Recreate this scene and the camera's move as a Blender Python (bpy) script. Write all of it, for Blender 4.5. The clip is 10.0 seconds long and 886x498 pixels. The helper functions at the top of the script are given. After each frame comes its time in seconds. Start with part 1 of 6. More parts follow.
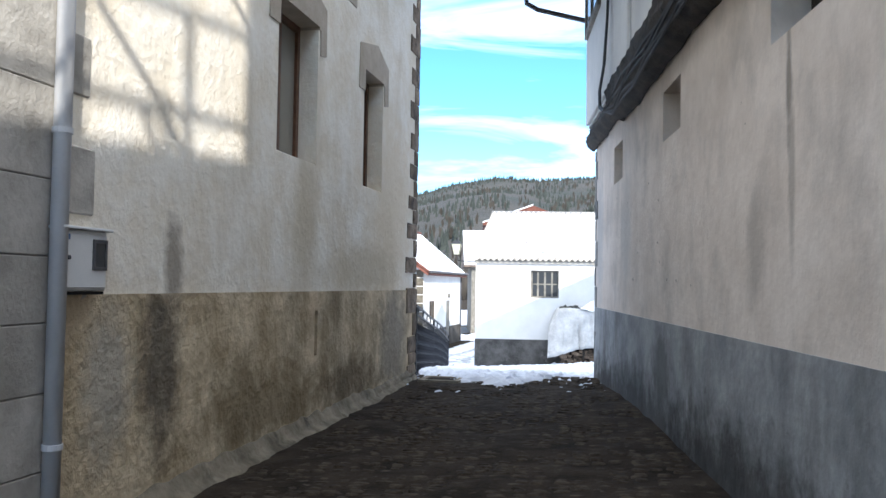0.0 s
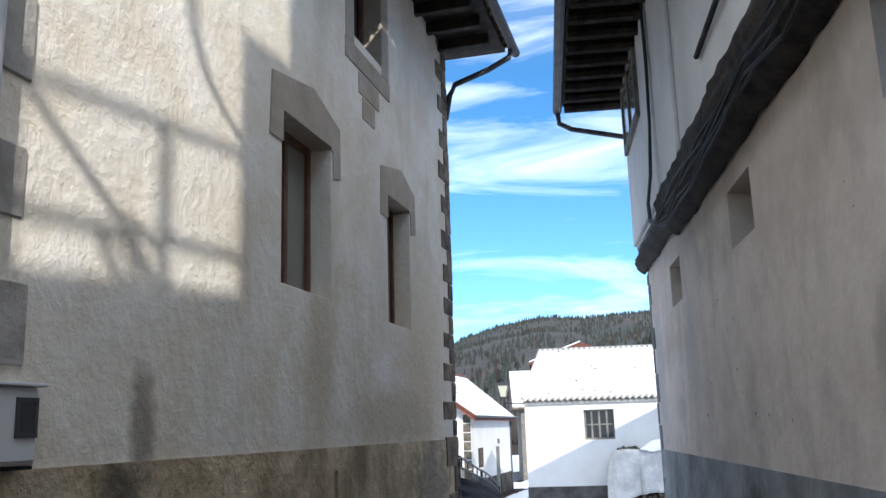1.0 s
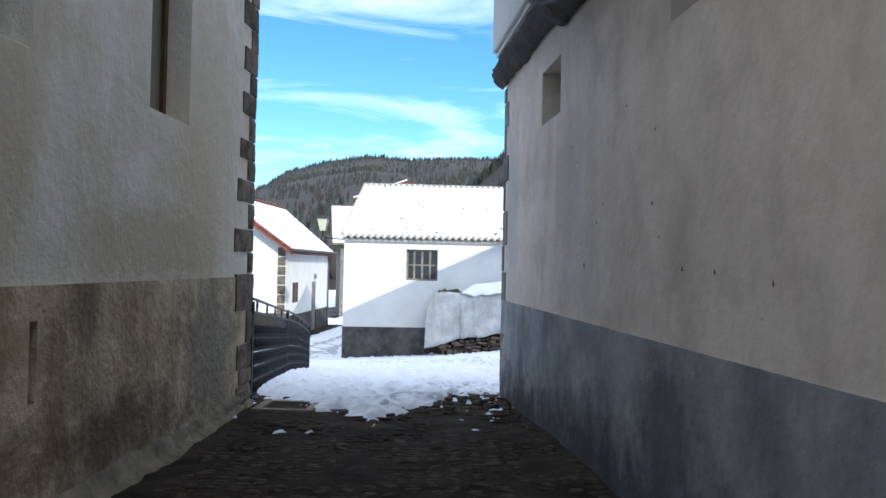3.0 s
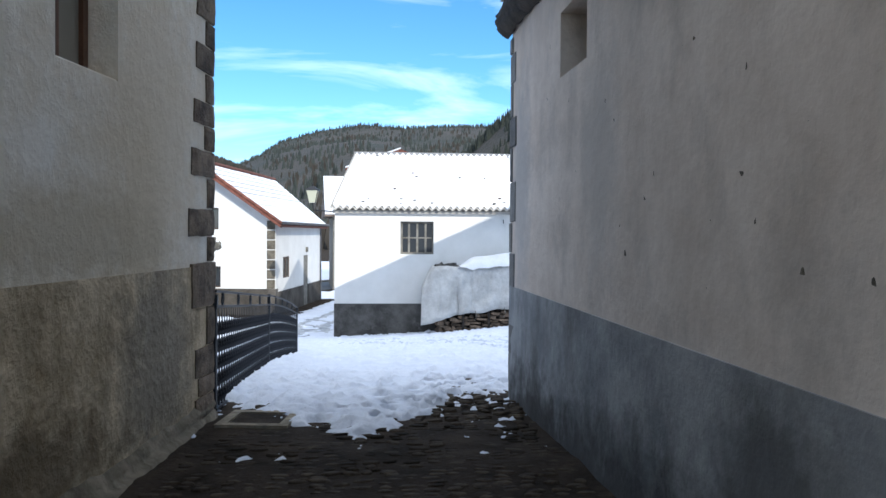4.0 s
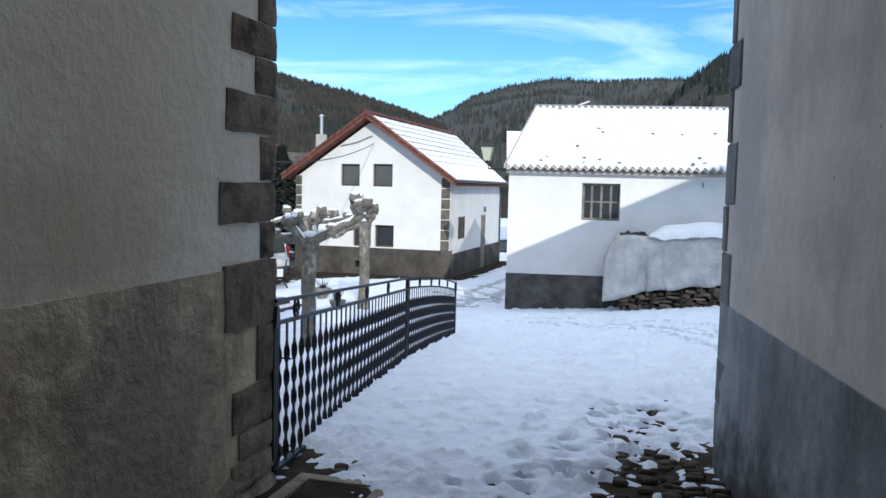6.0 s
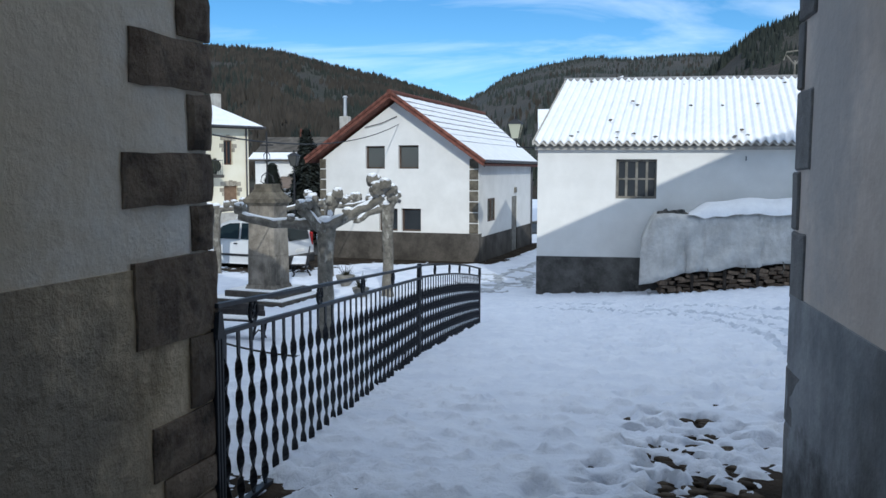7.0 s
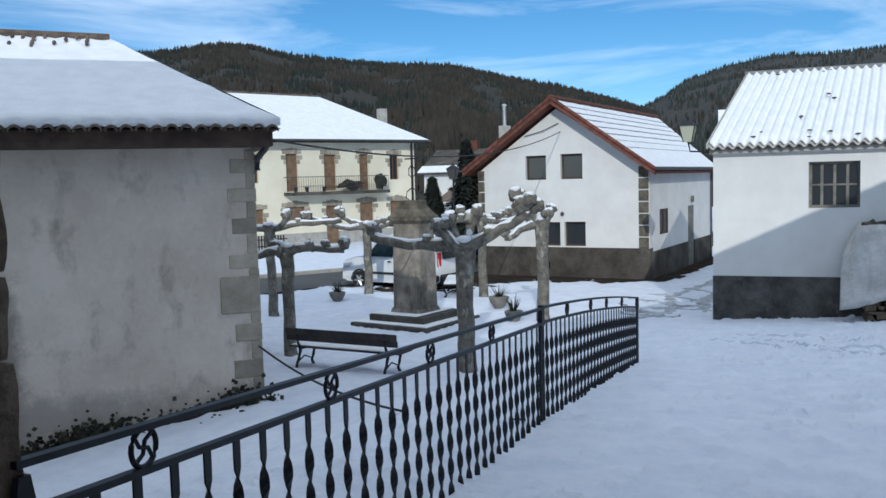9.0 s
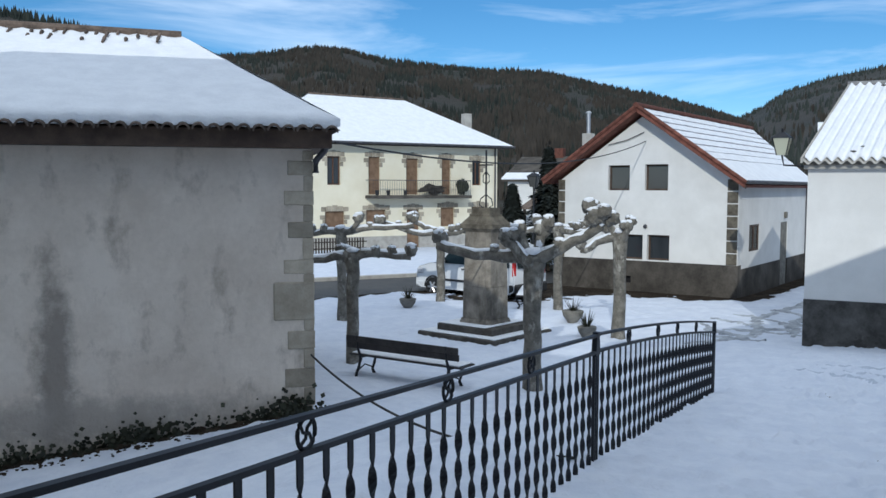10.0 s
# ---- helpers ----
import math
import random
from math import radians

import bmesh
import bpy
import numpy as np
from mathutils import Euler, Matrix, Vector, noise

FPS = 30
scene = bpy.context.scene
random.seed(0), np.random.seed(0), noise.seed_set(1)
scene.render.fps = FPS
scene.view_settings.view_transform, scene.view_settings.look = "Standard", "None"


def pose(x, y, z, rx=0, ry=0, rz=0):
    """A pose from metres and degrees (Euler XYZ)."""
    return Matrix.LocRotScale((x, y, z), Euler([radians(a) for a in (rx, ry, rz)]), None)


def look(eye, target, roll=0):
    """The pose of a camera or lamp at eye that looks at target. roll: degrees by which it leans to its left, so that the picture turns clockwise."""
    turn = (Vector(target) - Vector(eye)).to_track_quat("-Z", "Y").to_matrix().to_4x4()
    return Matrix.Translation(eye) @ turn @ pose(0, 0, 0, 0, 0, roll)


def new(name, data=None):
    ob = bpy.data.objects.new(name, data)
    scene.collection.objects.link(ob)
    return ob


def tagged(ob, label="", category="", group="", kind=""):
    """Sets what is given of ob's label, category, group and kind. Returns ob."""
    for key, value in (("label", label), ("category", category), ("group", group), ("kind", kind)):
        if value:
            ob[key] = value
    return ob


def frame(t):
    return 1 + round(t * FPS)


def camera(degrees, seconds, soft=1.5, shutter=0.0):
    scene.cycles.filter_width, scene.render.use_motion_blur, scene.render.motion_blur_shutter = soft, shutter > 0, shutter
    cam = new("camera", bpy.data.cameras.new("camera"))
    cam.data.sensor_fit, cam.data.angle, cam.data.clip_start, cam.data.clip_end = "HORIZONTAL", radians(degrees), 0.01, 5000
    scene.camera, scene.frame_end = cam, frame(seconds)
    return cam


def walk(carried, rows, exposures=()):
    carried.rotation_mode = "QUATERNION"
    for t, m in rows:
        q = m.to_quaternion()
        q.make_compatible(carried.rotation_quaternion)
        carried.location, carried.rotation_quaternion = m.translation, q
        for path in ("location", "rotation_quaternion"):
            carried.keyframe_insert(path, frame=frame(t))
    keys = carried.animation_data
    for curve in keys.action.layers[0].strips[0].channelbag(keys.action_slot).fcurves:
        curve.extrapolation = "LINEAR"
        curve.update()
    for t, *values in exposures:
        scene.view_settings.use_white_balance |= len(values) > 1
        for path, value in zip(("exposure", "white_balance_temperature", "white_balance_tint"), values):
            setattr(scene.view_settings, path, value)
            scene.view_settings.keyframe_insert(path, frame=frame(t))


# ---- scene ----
cam = camera(54.0, 10.0)
PATH = [
    (0, (1.144, 1.273, 1.339), (0.856, 3.251, 1.42), 0.9),
    (0.5, (1.151, 1.849, 1.341), (0.811, 3.815, 1.475), -1.3),
    (1, (1.05, 2.434, 1.363), (0.673, 4.356, 1.771), -1.8),
    (1.5, (0.945, 3.046, 1.408), (0.714, 4.996, 1.792), -0.1),
    (2, (0.89, 3.734, 1.411), (0.825, 5.727, 1.555), 1.4),
    (2.5, (0.77, 4.328, 1.421), (0.783, 6.325, 1.523), 2.7),
    (2.7, (0.823, 4.57, 1.393), (0.824, 6.569, 1.469), 1.8),
    (4, (0.803, 6.362, 1.525), (0.823, 8.361, 1.49), 0.4),
    (4.5, (0.812, 7.042, 1.597), (0.754, 9.04, 1.533), -0.4),
    (5, (0.789, 7.768, 1.636), (0.584, 9.752, 1.495), 0.2),
    (5.5, (0.898, 8.358, 1.69), (0.556, 10.319, 1.493), -1.3),
    (6, (0.915, 9.016, 1.714), (0.509, 10.969, 1.57), 1.4),
    (6.2, (0.925, 9.31, 1.668), (0.497, 11.261, 1.554), -0.2),
    (7.3, (0.891, 10.487, 1.646), (0.396, 12.415, 1.446), 0.2),
    (7.5, (0.942, 10.723, 1.648), (0.442, 12.651, 1.464), 0.0),
    (8, (0.864, 11.281, 1.676), (0.283, 13.186, 1.485), -1.0),
    (8.5, (0.787, 11.797, 1.658), (0.095, 13.664, 1.468), -1.1),
    (9, (0.813, 12.285, 1.69), (-0.054, 14.08, 1.534), -1.5),
    (9.5, (0.753, 12.641, 1.692), (-0.249, 14.369, 1.58), -0.7),
    (10, (0.793, 13.0, 1.713), (-0.246, 14.703, 1.572), 0.2),
]
walk(cam, [(t, look(eye, aim, roll)) for t, eye, aim, roll in PATH], exposures=[(0.0, 1.98, 6100, 10), (0.6, 1.8, 6100, 10), (1.1, 1.34, 6000, 11), (2.0, 1.17, 5950, 11), (2.6, 1.3, 5950, 10), (4.5, 1.1, 5900, 9), (6.0, 0.83, 5800, 8), (7.5, 0.28, 5650, 6), (10.0, 0.22, 5700, 6)])

# ---- sky and sun ----
SUN = Vector((-0.37, 0.93, -0.455)).normalized()
world = bpy.data.worlds.new("winter_sky")
scene.world = world
world.use_nodes = True
wn, wl = world.node_tree.nodes, world.node_tree.links
sky = wn.new("ShaderNodeTexSky")
sky.sky_type, sky.sun_disc = "NISHITA", False
sky.sun_elevation, sky.sun_rotation = math.asin(-SUN.z), math.atan2(-SUN.x, -SUN.y)
sky.altitude, sky.air_density, sky.dust_density, sky.ozone_density = 1200, 0.8, 0.1, 2.4
wco = wn.new("ShaderNodeTexCoord")
wmp = wn.new("ShaderNodeMapping")
wmp.inputs["Scale"].default_value = (1.3, 1.3, 8.5)
wmp.inputs["Rotation"].default_value = (0, 0.12, 0.3)
wns = wn.new("ShaderNodeTexNoise")
wns.inputs["Scale"].default_value, wns.inputs["Detail"].default_value, wns.inputs["Roughness"].default_value = 2.3, 7, 0.58
wns.inputs["Distortion"].default_value = 0.7
wrp = wn.new("ShaderNodeValToRGB")
wrp.color_ramp.elements[0].position, wrp.color_ramp.elements[1].position = 0.47, 0.74
wmx = wn.new("ShaderNodeMix")
wmx.data_type = "RGBA"
wl.new(wco.outputs["Generated"], wmp.inputs["Vector"])
wl.new(wmp.outputs[0], wns.inputs["Vector"])
wl.new(wns.outputs["Fac"], wrp.inputs[0])
wth = wn.new("ShaderNodeMath")
wth.operation = "MULTIPLY"
wth.inputs[1].default_value = 0.36
wl.new(wrp.outputs[0], wth.inputs[0])
# thin high-cloud veil, thickening overhead, added out of view for neutral fill light
wsp = wn.new("ShaderNodeSeparateXYZ")
wvl = wn.new("ShaderNodeMapRange")
wvl.interpolation_type = "SMOOTHSTEP"
wvl.inputs["From Min"].default_value, wvl.inputs["From Max"].default_value = 0.38, 0.85
wvl.inputs["To Max"].default_value = 0.7
wsum = wn.new("ShaderNodeMath")
wsum.use_clamp = True
wl.new(wco.outputs["Generated"], wsp.inputs[0])
wl.new(wsp.outputs["Z"], wvl.inputs[0])
wl.new(wth.outputs[0], wsum.inputs[0])
wl.new(wvl.outputs[0], wsum.inputs[1])
wl.new(wsum.outputs[0], wmx.inputs[0])
whs = wn.new("ShaderNodeHueSaturation")
whs.inputs["Hue"].default_value, whs.inputs["Saturation"].default_value, whs.inputs["Value"].default_value = 0.492, 1.2, 0.92
wl.new(sky.outputs[0], whs.inputs["Color"])
wl.new(whs.outputs[0], wmx.inputs[6])
wmx.inputs[7].default_value = (13.2, 13.3, 13.4, 1)
wl.new(wmx.outputs[2], wn["Background"].inputs[0])
wn["Background"].inputs[1].default_value = 0.09
sun = new("sun", bpy.data.lights.new("sun", "SUN"))
sun.data.energy, sun.data.angle, sun.data.color = 1.85, radians(0.3), (1.0, 0.92, 0.79)
sun.matrix_world = look((0, 0, 40), Vector((0, 0, 40)) + SUN)


# ---- materials ----
def material(name, a, b, rough=0.8, scale=3.0, fine=60.0, bump=0.25, dist=0.01, metal=0.0, stain=None, mix=(0.35, 0.65), per=0.0, spec=0.35, spots=()):
    """Two colours mingled by a broad and a fine noise, an optional third as stains, bump from both; per: how much each piece varies."""
    m = bpy.data.materials.new(name)
    m.use_nodes = True
    n, l = m.node_tree.nodes, m.node_tree.links
    p = n["Principled BSDF"]
    p.inputs["Roughness"].default_value, p.inputs["Metallic"].default_value = rough, metal
    p.inputs["Specular IOR Level"].default_value = spec
    co = n.new("ShaderNodeTexCoord")
    big = n.new("ShaderNodeTexNoise")
    big.inputs["Scale"].default_value, big.inputs["Detail"].default_value, big.inputs["Roughness"].default_value = scale, 5, 0.6
    small = n.new("ShaderNodeTexNoise")
    small.inputs["Scale"].default_value, small.inputs["Detail"].default_value, small.inputs["Roughness"].default_value = fine, 6, 0.65
    ramp = n.new("ShaderNodeValToRGB")
    ramp.color_ramp.elements[0].color, ramp.color_ramp.elements[1].color = (*a, 1), (*b, 1)
    ramp.color_ramp.elements[0].position, ramp.color_ramp.elements[1].position = mix
    add = n.new("ShaderNodeMath")
    add.operation = "MULTIPLY_ADD"
    add.inputs[1].default_value, add.inputs[2].default_value = 0.3, -0.15
    tot = n.new("ShaderNodeMath")
    for t in (big, small):
        l.new(co.outputs["Object"], t.inputs["Vector"])
    l.new(small.outputs["Fac"], add.inputs[0])
    l.new(big.outputs["Fac"], tot.inputs[0])
    l.new(add.outputs[0], tot.inputs[1])
    l.new(tot.outputs[0], ramp.inputs[0])
    colour = ramp.outputs[0]
    if stain:
        tint, sscale, low, high, squash = stain
        mp = n.new("ShaderNodeMapping")
        mp.inputs["Scale"].default_value = squash
        st = n.new("ShaderNodeTexNoise")
        st.inputs["Scale"].default_value, st.inputs["Detail"].default_value, st.inputs["Roughness"].default_value = sscale, 6, 0.65
        sr = n.new("ShaderNodeMapRange")
        sr.inputs["From Min"].default_value, sr.inputs["From Max"].default_value = low, high
        mx = n.new("ShaderNodeMix")
        mx.data_type = "RGBA"
        mx.inputs[7].default_value = (*tint, 1)
        l.new(co.outputs["Object"], mp.inputs[0])
        l.new(mp.outputs[0], st.inputs["Vector"])
        l.new(st.outputs["Fac"], sr.inputs[0])
        l.new(sr.outputs[0], mx.inputs[0])
        l.new(colour, mx.inputs[6])
        colour = mx.outputs[2]
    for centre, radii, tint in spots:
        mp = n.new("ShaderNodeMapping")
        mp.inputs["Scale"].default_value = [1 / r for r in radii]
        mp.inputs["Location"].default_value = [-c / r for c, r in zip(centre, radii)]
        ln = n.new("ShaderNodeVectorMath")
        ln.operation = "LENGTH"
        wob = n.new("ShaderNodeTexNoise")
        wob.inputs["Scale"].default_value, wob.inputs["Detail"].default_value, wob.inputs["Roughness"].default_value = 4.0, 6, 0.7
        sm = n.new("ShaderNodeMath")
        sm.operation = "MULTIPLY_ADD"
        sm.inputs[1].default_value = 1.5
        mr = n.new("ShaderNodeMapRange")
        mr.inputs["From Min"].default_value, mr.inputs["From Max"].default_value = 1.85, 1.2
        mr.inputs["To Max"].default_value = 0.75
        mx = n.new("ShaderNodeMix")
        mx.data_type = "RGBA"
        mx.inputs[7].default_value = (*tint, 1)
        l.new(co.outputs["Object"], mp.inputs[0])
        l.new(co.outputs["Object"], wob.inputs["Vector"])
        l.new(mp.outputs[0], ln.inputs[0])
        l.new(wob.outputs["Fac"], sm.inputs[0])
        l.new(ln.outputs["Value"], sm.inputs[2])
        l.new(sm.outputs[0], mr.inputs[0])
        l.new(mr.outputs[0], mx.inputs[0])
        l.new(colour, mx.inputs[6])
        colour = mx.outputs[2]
    if per:
        info = n.new("ShaderNodeObjectInfo")
        hsv = n.new("ShaderNodeHueSaturation")
        mr = n.new("ShaderNodeMapRange")
        mr.inputs["To Min"].default_value, mr.inputs["To Max"].default_value = 1 - per, 1 + per
        l.new(info.outputs["Random"], mr.inputs[0])
        l.new(mr.outputs[0], hsv.inputs["Value"])
        l.new(colour, hsv.inputs["Color"])
        colour = hsv.outputs[0]
    l.new(colour, p.inputs["Base Color"])
    if bump:
        h = n.new("ShaderNodeMath")
        h.operation = "MULTIPLY_ADD"
        h.inputs[1].default_value = 0.6
        l.new(small.outputs["Fac"], h.inputs[0])
        l.new(big.outputs["Fac"], h.inputs[2])
        bp = n.new("ShaderNodeBump")
        bp.inputs["Strength"].default_value, bp.inputs["Distance"].default_value = bump, dist
        l.new(h.outputs[0], bp.inputs["Height"])
        l.new(bp.outputs[0], p.inputs["Normal"])
    return m


M_STUCCO = material("old_cream_stucco", (0.80, 0.735, 0.62), (0.90, 0.865, 0.79), 0.9, 1.6, 11, 0.9, 0.03, mix=(0.38, 0.6), stain=((0.55, 0.48, 0.36), 0.7, 0.52, 0.8, (1, 1, 0.35)), spots=[((-6.3, 0, 1.42), (0.15, 1, 0.38), (0.22, 0.19, 0.15)), ((-0.9, 0, 1.7), (0.5, 1, 1.0), (0.62, 0.54, 0.39)), ((-0.7, 0, 2.3), (1.3, 1, 1.5), (0.74, 0.635, 0.48)), ((-3.9, 0, 1.9), (0.3, 1, 0.6), (0.62, 0.55, 0.42)), ((-1.9, 0, 1.5), (1.6, 1, 0.35), (0.60, 0.52, 0.38))])
M_PLINTH_L = material("weathered_cement_plinth", (0.42, 0.33, 0.205), (0.70, 0.585, 0.41), 0.92, 2.0, 10, 1.0, 0.06, mix=(0.36, 0.62), stain=((0.22, 0.175, 0.105), 0.9, 0.48, 0.72, (1, 1, 0.5)), spots=[((-6.45, 0, 0.8), (0.30, 1, 0.75), (0.075, 0.066, 0.055)), ((-7.05, 0, 0.75), (0.30, 1, 0.55), (0.42, 0.40, 0.35)), ((-0.6, 0, 0.6), (0.8, 1, 0.9), (0.27, 0.245, 0.205)), ((-4.6, 0, 0.3), (1.6, 1, 0.35), (0.20, 0.145, 0.07)), ((-2.3, 0, 0.25), (1.2, 1, 0.3), (0.16, 0.12, 0.07))])
M_CEMENT = material("cement_skirting", (0.16, 0.135, 0.095), (0.30, 0.26, 0.195), 0.9, 3, 14, 0.9, 0.03, stain=((0.06, 0.05, 0.032), 2.5, 0.50, 0.68, (1, 1, 1)))
M_RENDER_R = material("beige_pink_render", (0.66, 0.575, 0.50), (0.79, 0.705, 0.63), 0.9, 1.4, 9, 0.7, 0.022, mix=(0.36, 0.62), stain=((0.50, 0.45, 0.40), 1.5, 0.5, 0.74, (1, 1, 0.8)), spots=[((8.80, 0, 2.45), (0.05, 1, 0.40), (0.17, 0.145, 0.12)), ((8.84, 0, 1.95), (0.06, 1, 0.5), (0.40, 0.35, 0.30)), ((8.2, 0, 1.6), (0.18, 1, 0.35), (0.44, 0.39, 0.34)), ((0.5, 0, 2.0), (0.5, 1, 1.2), (0.46, 0.45, 0.44)), ((3.1, 0, 2.0), (0.5, 1, 0.8), (0.58, 0.54, 0.50))])
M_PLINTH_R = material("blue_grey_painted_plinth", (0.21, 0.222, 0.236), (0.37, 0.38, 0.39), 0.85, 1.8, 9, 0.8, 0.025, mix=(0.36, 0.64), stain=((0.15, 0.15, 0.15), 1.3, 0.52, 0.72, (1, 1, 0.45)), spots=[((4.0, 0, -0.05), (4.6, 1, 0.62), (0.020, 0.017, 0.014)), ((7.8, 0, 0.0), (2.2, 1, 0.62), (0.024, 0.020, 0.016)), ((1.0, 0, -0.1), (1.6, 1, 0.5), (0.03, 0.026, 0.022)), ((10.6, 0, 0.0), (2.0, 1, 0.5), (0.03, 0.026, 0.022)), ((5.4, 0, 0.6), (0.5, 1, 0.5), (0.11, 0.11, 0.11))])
M_WHITE_OLD = material("whitewashed_upper_wall", (0.62, 0.62, 0.61), (0.74, 0.74, 0.72), 0.85, 1.4, 30, 0.3, 0.01)
M_WHITE = material("white_lime_render", (0.67, 0.655, 0.62), (0.75, 0.735, 0.70), 0.9, 1.2, 40, 0.25, 0.008)
M_BARN_PLINTH = material("damp_dark_plinth", (0.045, 0.042, 0.038), (0.12, 0.115, 0.105), 0.8, 1.8, 18, 0.6, 0.02, stain=((0.22, 0.21, 0.19), 1.4, 0.6, 0.75, (1, 1, 1)))
M_HOUSE_PLINTH = material("grey_brown_plinth", (0.042, 0.037, 0.031), (0.095, 0.084, 0.071), 0.9, 1.4, 14, 0.4, 0.012, stain=((0.16, 0.145, 0.125), 0.8, 0.55, 0.75, (1, 1, 0.6)))
M_YELLOW = material("pale_yellow_render", (0.74, 0.67, 0.50), (0.81, 0.75, 0.59), 0.9, 0.8, 25, 0.2, 0.01)
M_GREY_RENDER = material("streaked_grey_render", (0.54, 0.465, 0.385), (0.67, 0.59, 0.50), 0.92, 1.0, 12, 0.8, 0.03, stain=((0.34, 0.29, 0.235), 2.0, 0.54, 0.72, (1.1, 1, 0.7)), spots=[((-3.25, 0, -0.6), (0.26, 1, 1.5), (0.17, 0.15, 0.13)), ((-2.9, 0, -1.3), (2.6, 1, 0.35), (0.30, 0.27, 0.235)), ((-4.6, 0, 0.4), (0.5, 1, 0.9), (0.36, 0.32, 0.28))])
M_SANDSTONE = material("brown_sandstone", (0.13, 0.095, 0.066), (0.26, 0.205, 0.15), 0.9, 3, 30, 1.0, 0.03, per=0.3, stain=((0.055, 0.042, 0.032), 5, 0.5, 0.66, (1, 1, 1)))
M_ASHLAR_DARK = material("damp_grey_stone", (0.14, 0.14, 0.14), (0.24, 0.235, 0.23), 0.85, 3, 40, 0.8, 0.02, per=0.2)
M_EAVE = material("stained_brown_eave_board", (0.045, 0.028, 0.02), (0.09, 0.06, 0.042), 0.7, 4, 50, 0.4, 0.006)
M_MOSSY = material("mossy_dark_stone", (0.07, 0.06, 0.045), (0.17, 0.15, 0.115), 0.92, 4, 40, 0.8, 0.02)
M_ASHLAR = material("grey_dressed_stone", (0.33, 0.315, 0.29), (0.46, 0.445, 0.415), 0.88, 3, 20, 0.8, 0.02, per=0.18, stain=((0.20, 0.19, 0.17), 2.5, 0.55, 0.75, (1, 1, 1)))
M_LINTEL = material("grey_stone_surround", (0.385, 0.335, 0.27), (0.50, 0.45, 0.38), 0.88, 3, 50, 0.5, 0.01, per=0.08)
M_GRANITE = material("lichened_monument_stone", (0.15, 0.132, 0.108), (0.30, 0.27, 0.225), 0.9, 3, 25, 0.6, 0.015, stain=((0.075, 0.066, 0.054), 2.2, 0.48, 0.68, (1, 1, 0.4)))
M_BROWN_WOOD = material("varnished_brown_wood", (0.085, 0.042, 0.024), (0.15, 0.078, 0.046), 0.45, 6, 60, 0.2, 0.004)
M_OLD_WOOD = material("blackened_old_timber", (0.010, 0.008, 0.006), (0.055, 0.042, 0.032), 0.8, 5, 30, 1.0, 0.03)
M_GREY_WOOD = material("grey_weathered_wood", (0.13, 0.12, 0.10), (0.24, 0.225, 0.195), 0.85, 5, 60, 0.4, 0.006)
M_SHUTTER = material("brown_shutter", (0.14, 0.085, 0.05), (0.23, 0.15, 0.095), 0.7, 4, 50, 0.3, 0.006)
# near-black that puts the dark of unlit rooms and holes into colour
M_DARK = material("dark_interior", (0.01, 0.01, 0.012), (0.02, 0.02, 0.022), 0.9, 2, 10, 0)
M_IRON = material("black_painted_iron", (0.008, 0.009, 0.012), (0.02, 0.022, 0.028), 0.5, 8, 90, 0.15, 0.002, spec=0.3)
M_ZINC = material("painted_zinc_gutter", (0.045, 0.045, 0.05), (0.09, 0.09, 0.098), 0.5, 5, 40, 0.1, 0.004, metal=0.3)
M_PIPE = material("grey_plastic_pipe", (0.52, 0.53, 0.56), (0.6, 0.61, 0.63), 0.45, 3, 50, 0.1, 0.003)
M_BOX = material("pale_polyester_box", (0.60, 0.62, 0.64), (0.68, 0.69, 0.70), 0.5, 2, 60, 0.08, 0.002)
M_CABLE = material("black_rubber_cable", (0.012, 0.012, 0.013), (0.03, 0.03, 0.03), 0.6, 5, 50, 0.1, 0.003)
M_TILE = material("red_clay_tile", (0.10, 0.036, 0.026), (0.17, 0.066, 0.045), 0.85, 5, 40, 0.4, 0.01, per=0.25)
M_TILE_DARK = material("dark_weathered_tile", (0.07, 0.055, 0.045), (0.16, 0.12, 0.095), 0.88, 5, 40, 0.5, 0.012, per=0.3)
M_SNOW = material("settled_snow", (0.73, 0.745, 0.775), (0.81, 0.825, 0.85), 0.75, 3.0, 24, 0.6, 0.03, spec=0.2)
# trodden ground snow, with the dimness and blue of shade in its colour
M_TRODDEN_SHADE = material("trodden_old_snow", (0.59, 0.635, 0.73), (0.68, 0.72, 0.80), 0.75, 2.6, 12, 0.7, 0.05, spec=0.2)
M_SLUSH = material("packed_grey_slush", (0.20, 0.22, 0.25), (0.48, 0.51, 0.55), 0.6, 4, 40, 0.5, 0.03, spec=0.4)
# packed snow, darkened so its colour carries the shade inside the ruts
M_RUT_SHADE = material("packed_snow_rut", (0.38, 0.43, 0.52), (0.54, 0.59, 0.68), 0.7, 4, 40, 0.5, 0.03, spec=0.2)
M_EARTH = material("wet_dark_earth", (0.019, 0.015, 0.011), (0.050, 0.039, 0.029), 0.95, 2.5, 30, 0.9, 0.03, stain=((0.085, 0.07, 0.052), 6, 0.58, 0.72, (1, 1, 1)), spec=0.08)
M_COBBLE = material("wet_cobble", (0.020, 0.016, 0.012), (0.060, 0.048, 0.036), 0.9, 9, 60, 0.6, 0.01, per=0.55, spec=0.08)
M_ASPHALT = material("wet_asphalt", (0.038, 0.038, 0.038), (0.065, 0.064, 0.062), 0.6, 1.5, 60, 0.4, 0.008)
M_TARP = material("grey_white_tarpaulin", (0.44, 0.43, 0.41), (0.60, 0.59, 0.565), 0.6, 3.0, 16, 0.9, 0.05, stain=((0.30, 0.285, 0.26), 1.6, 0.55, 0.78, (1, 1, 0.4)))
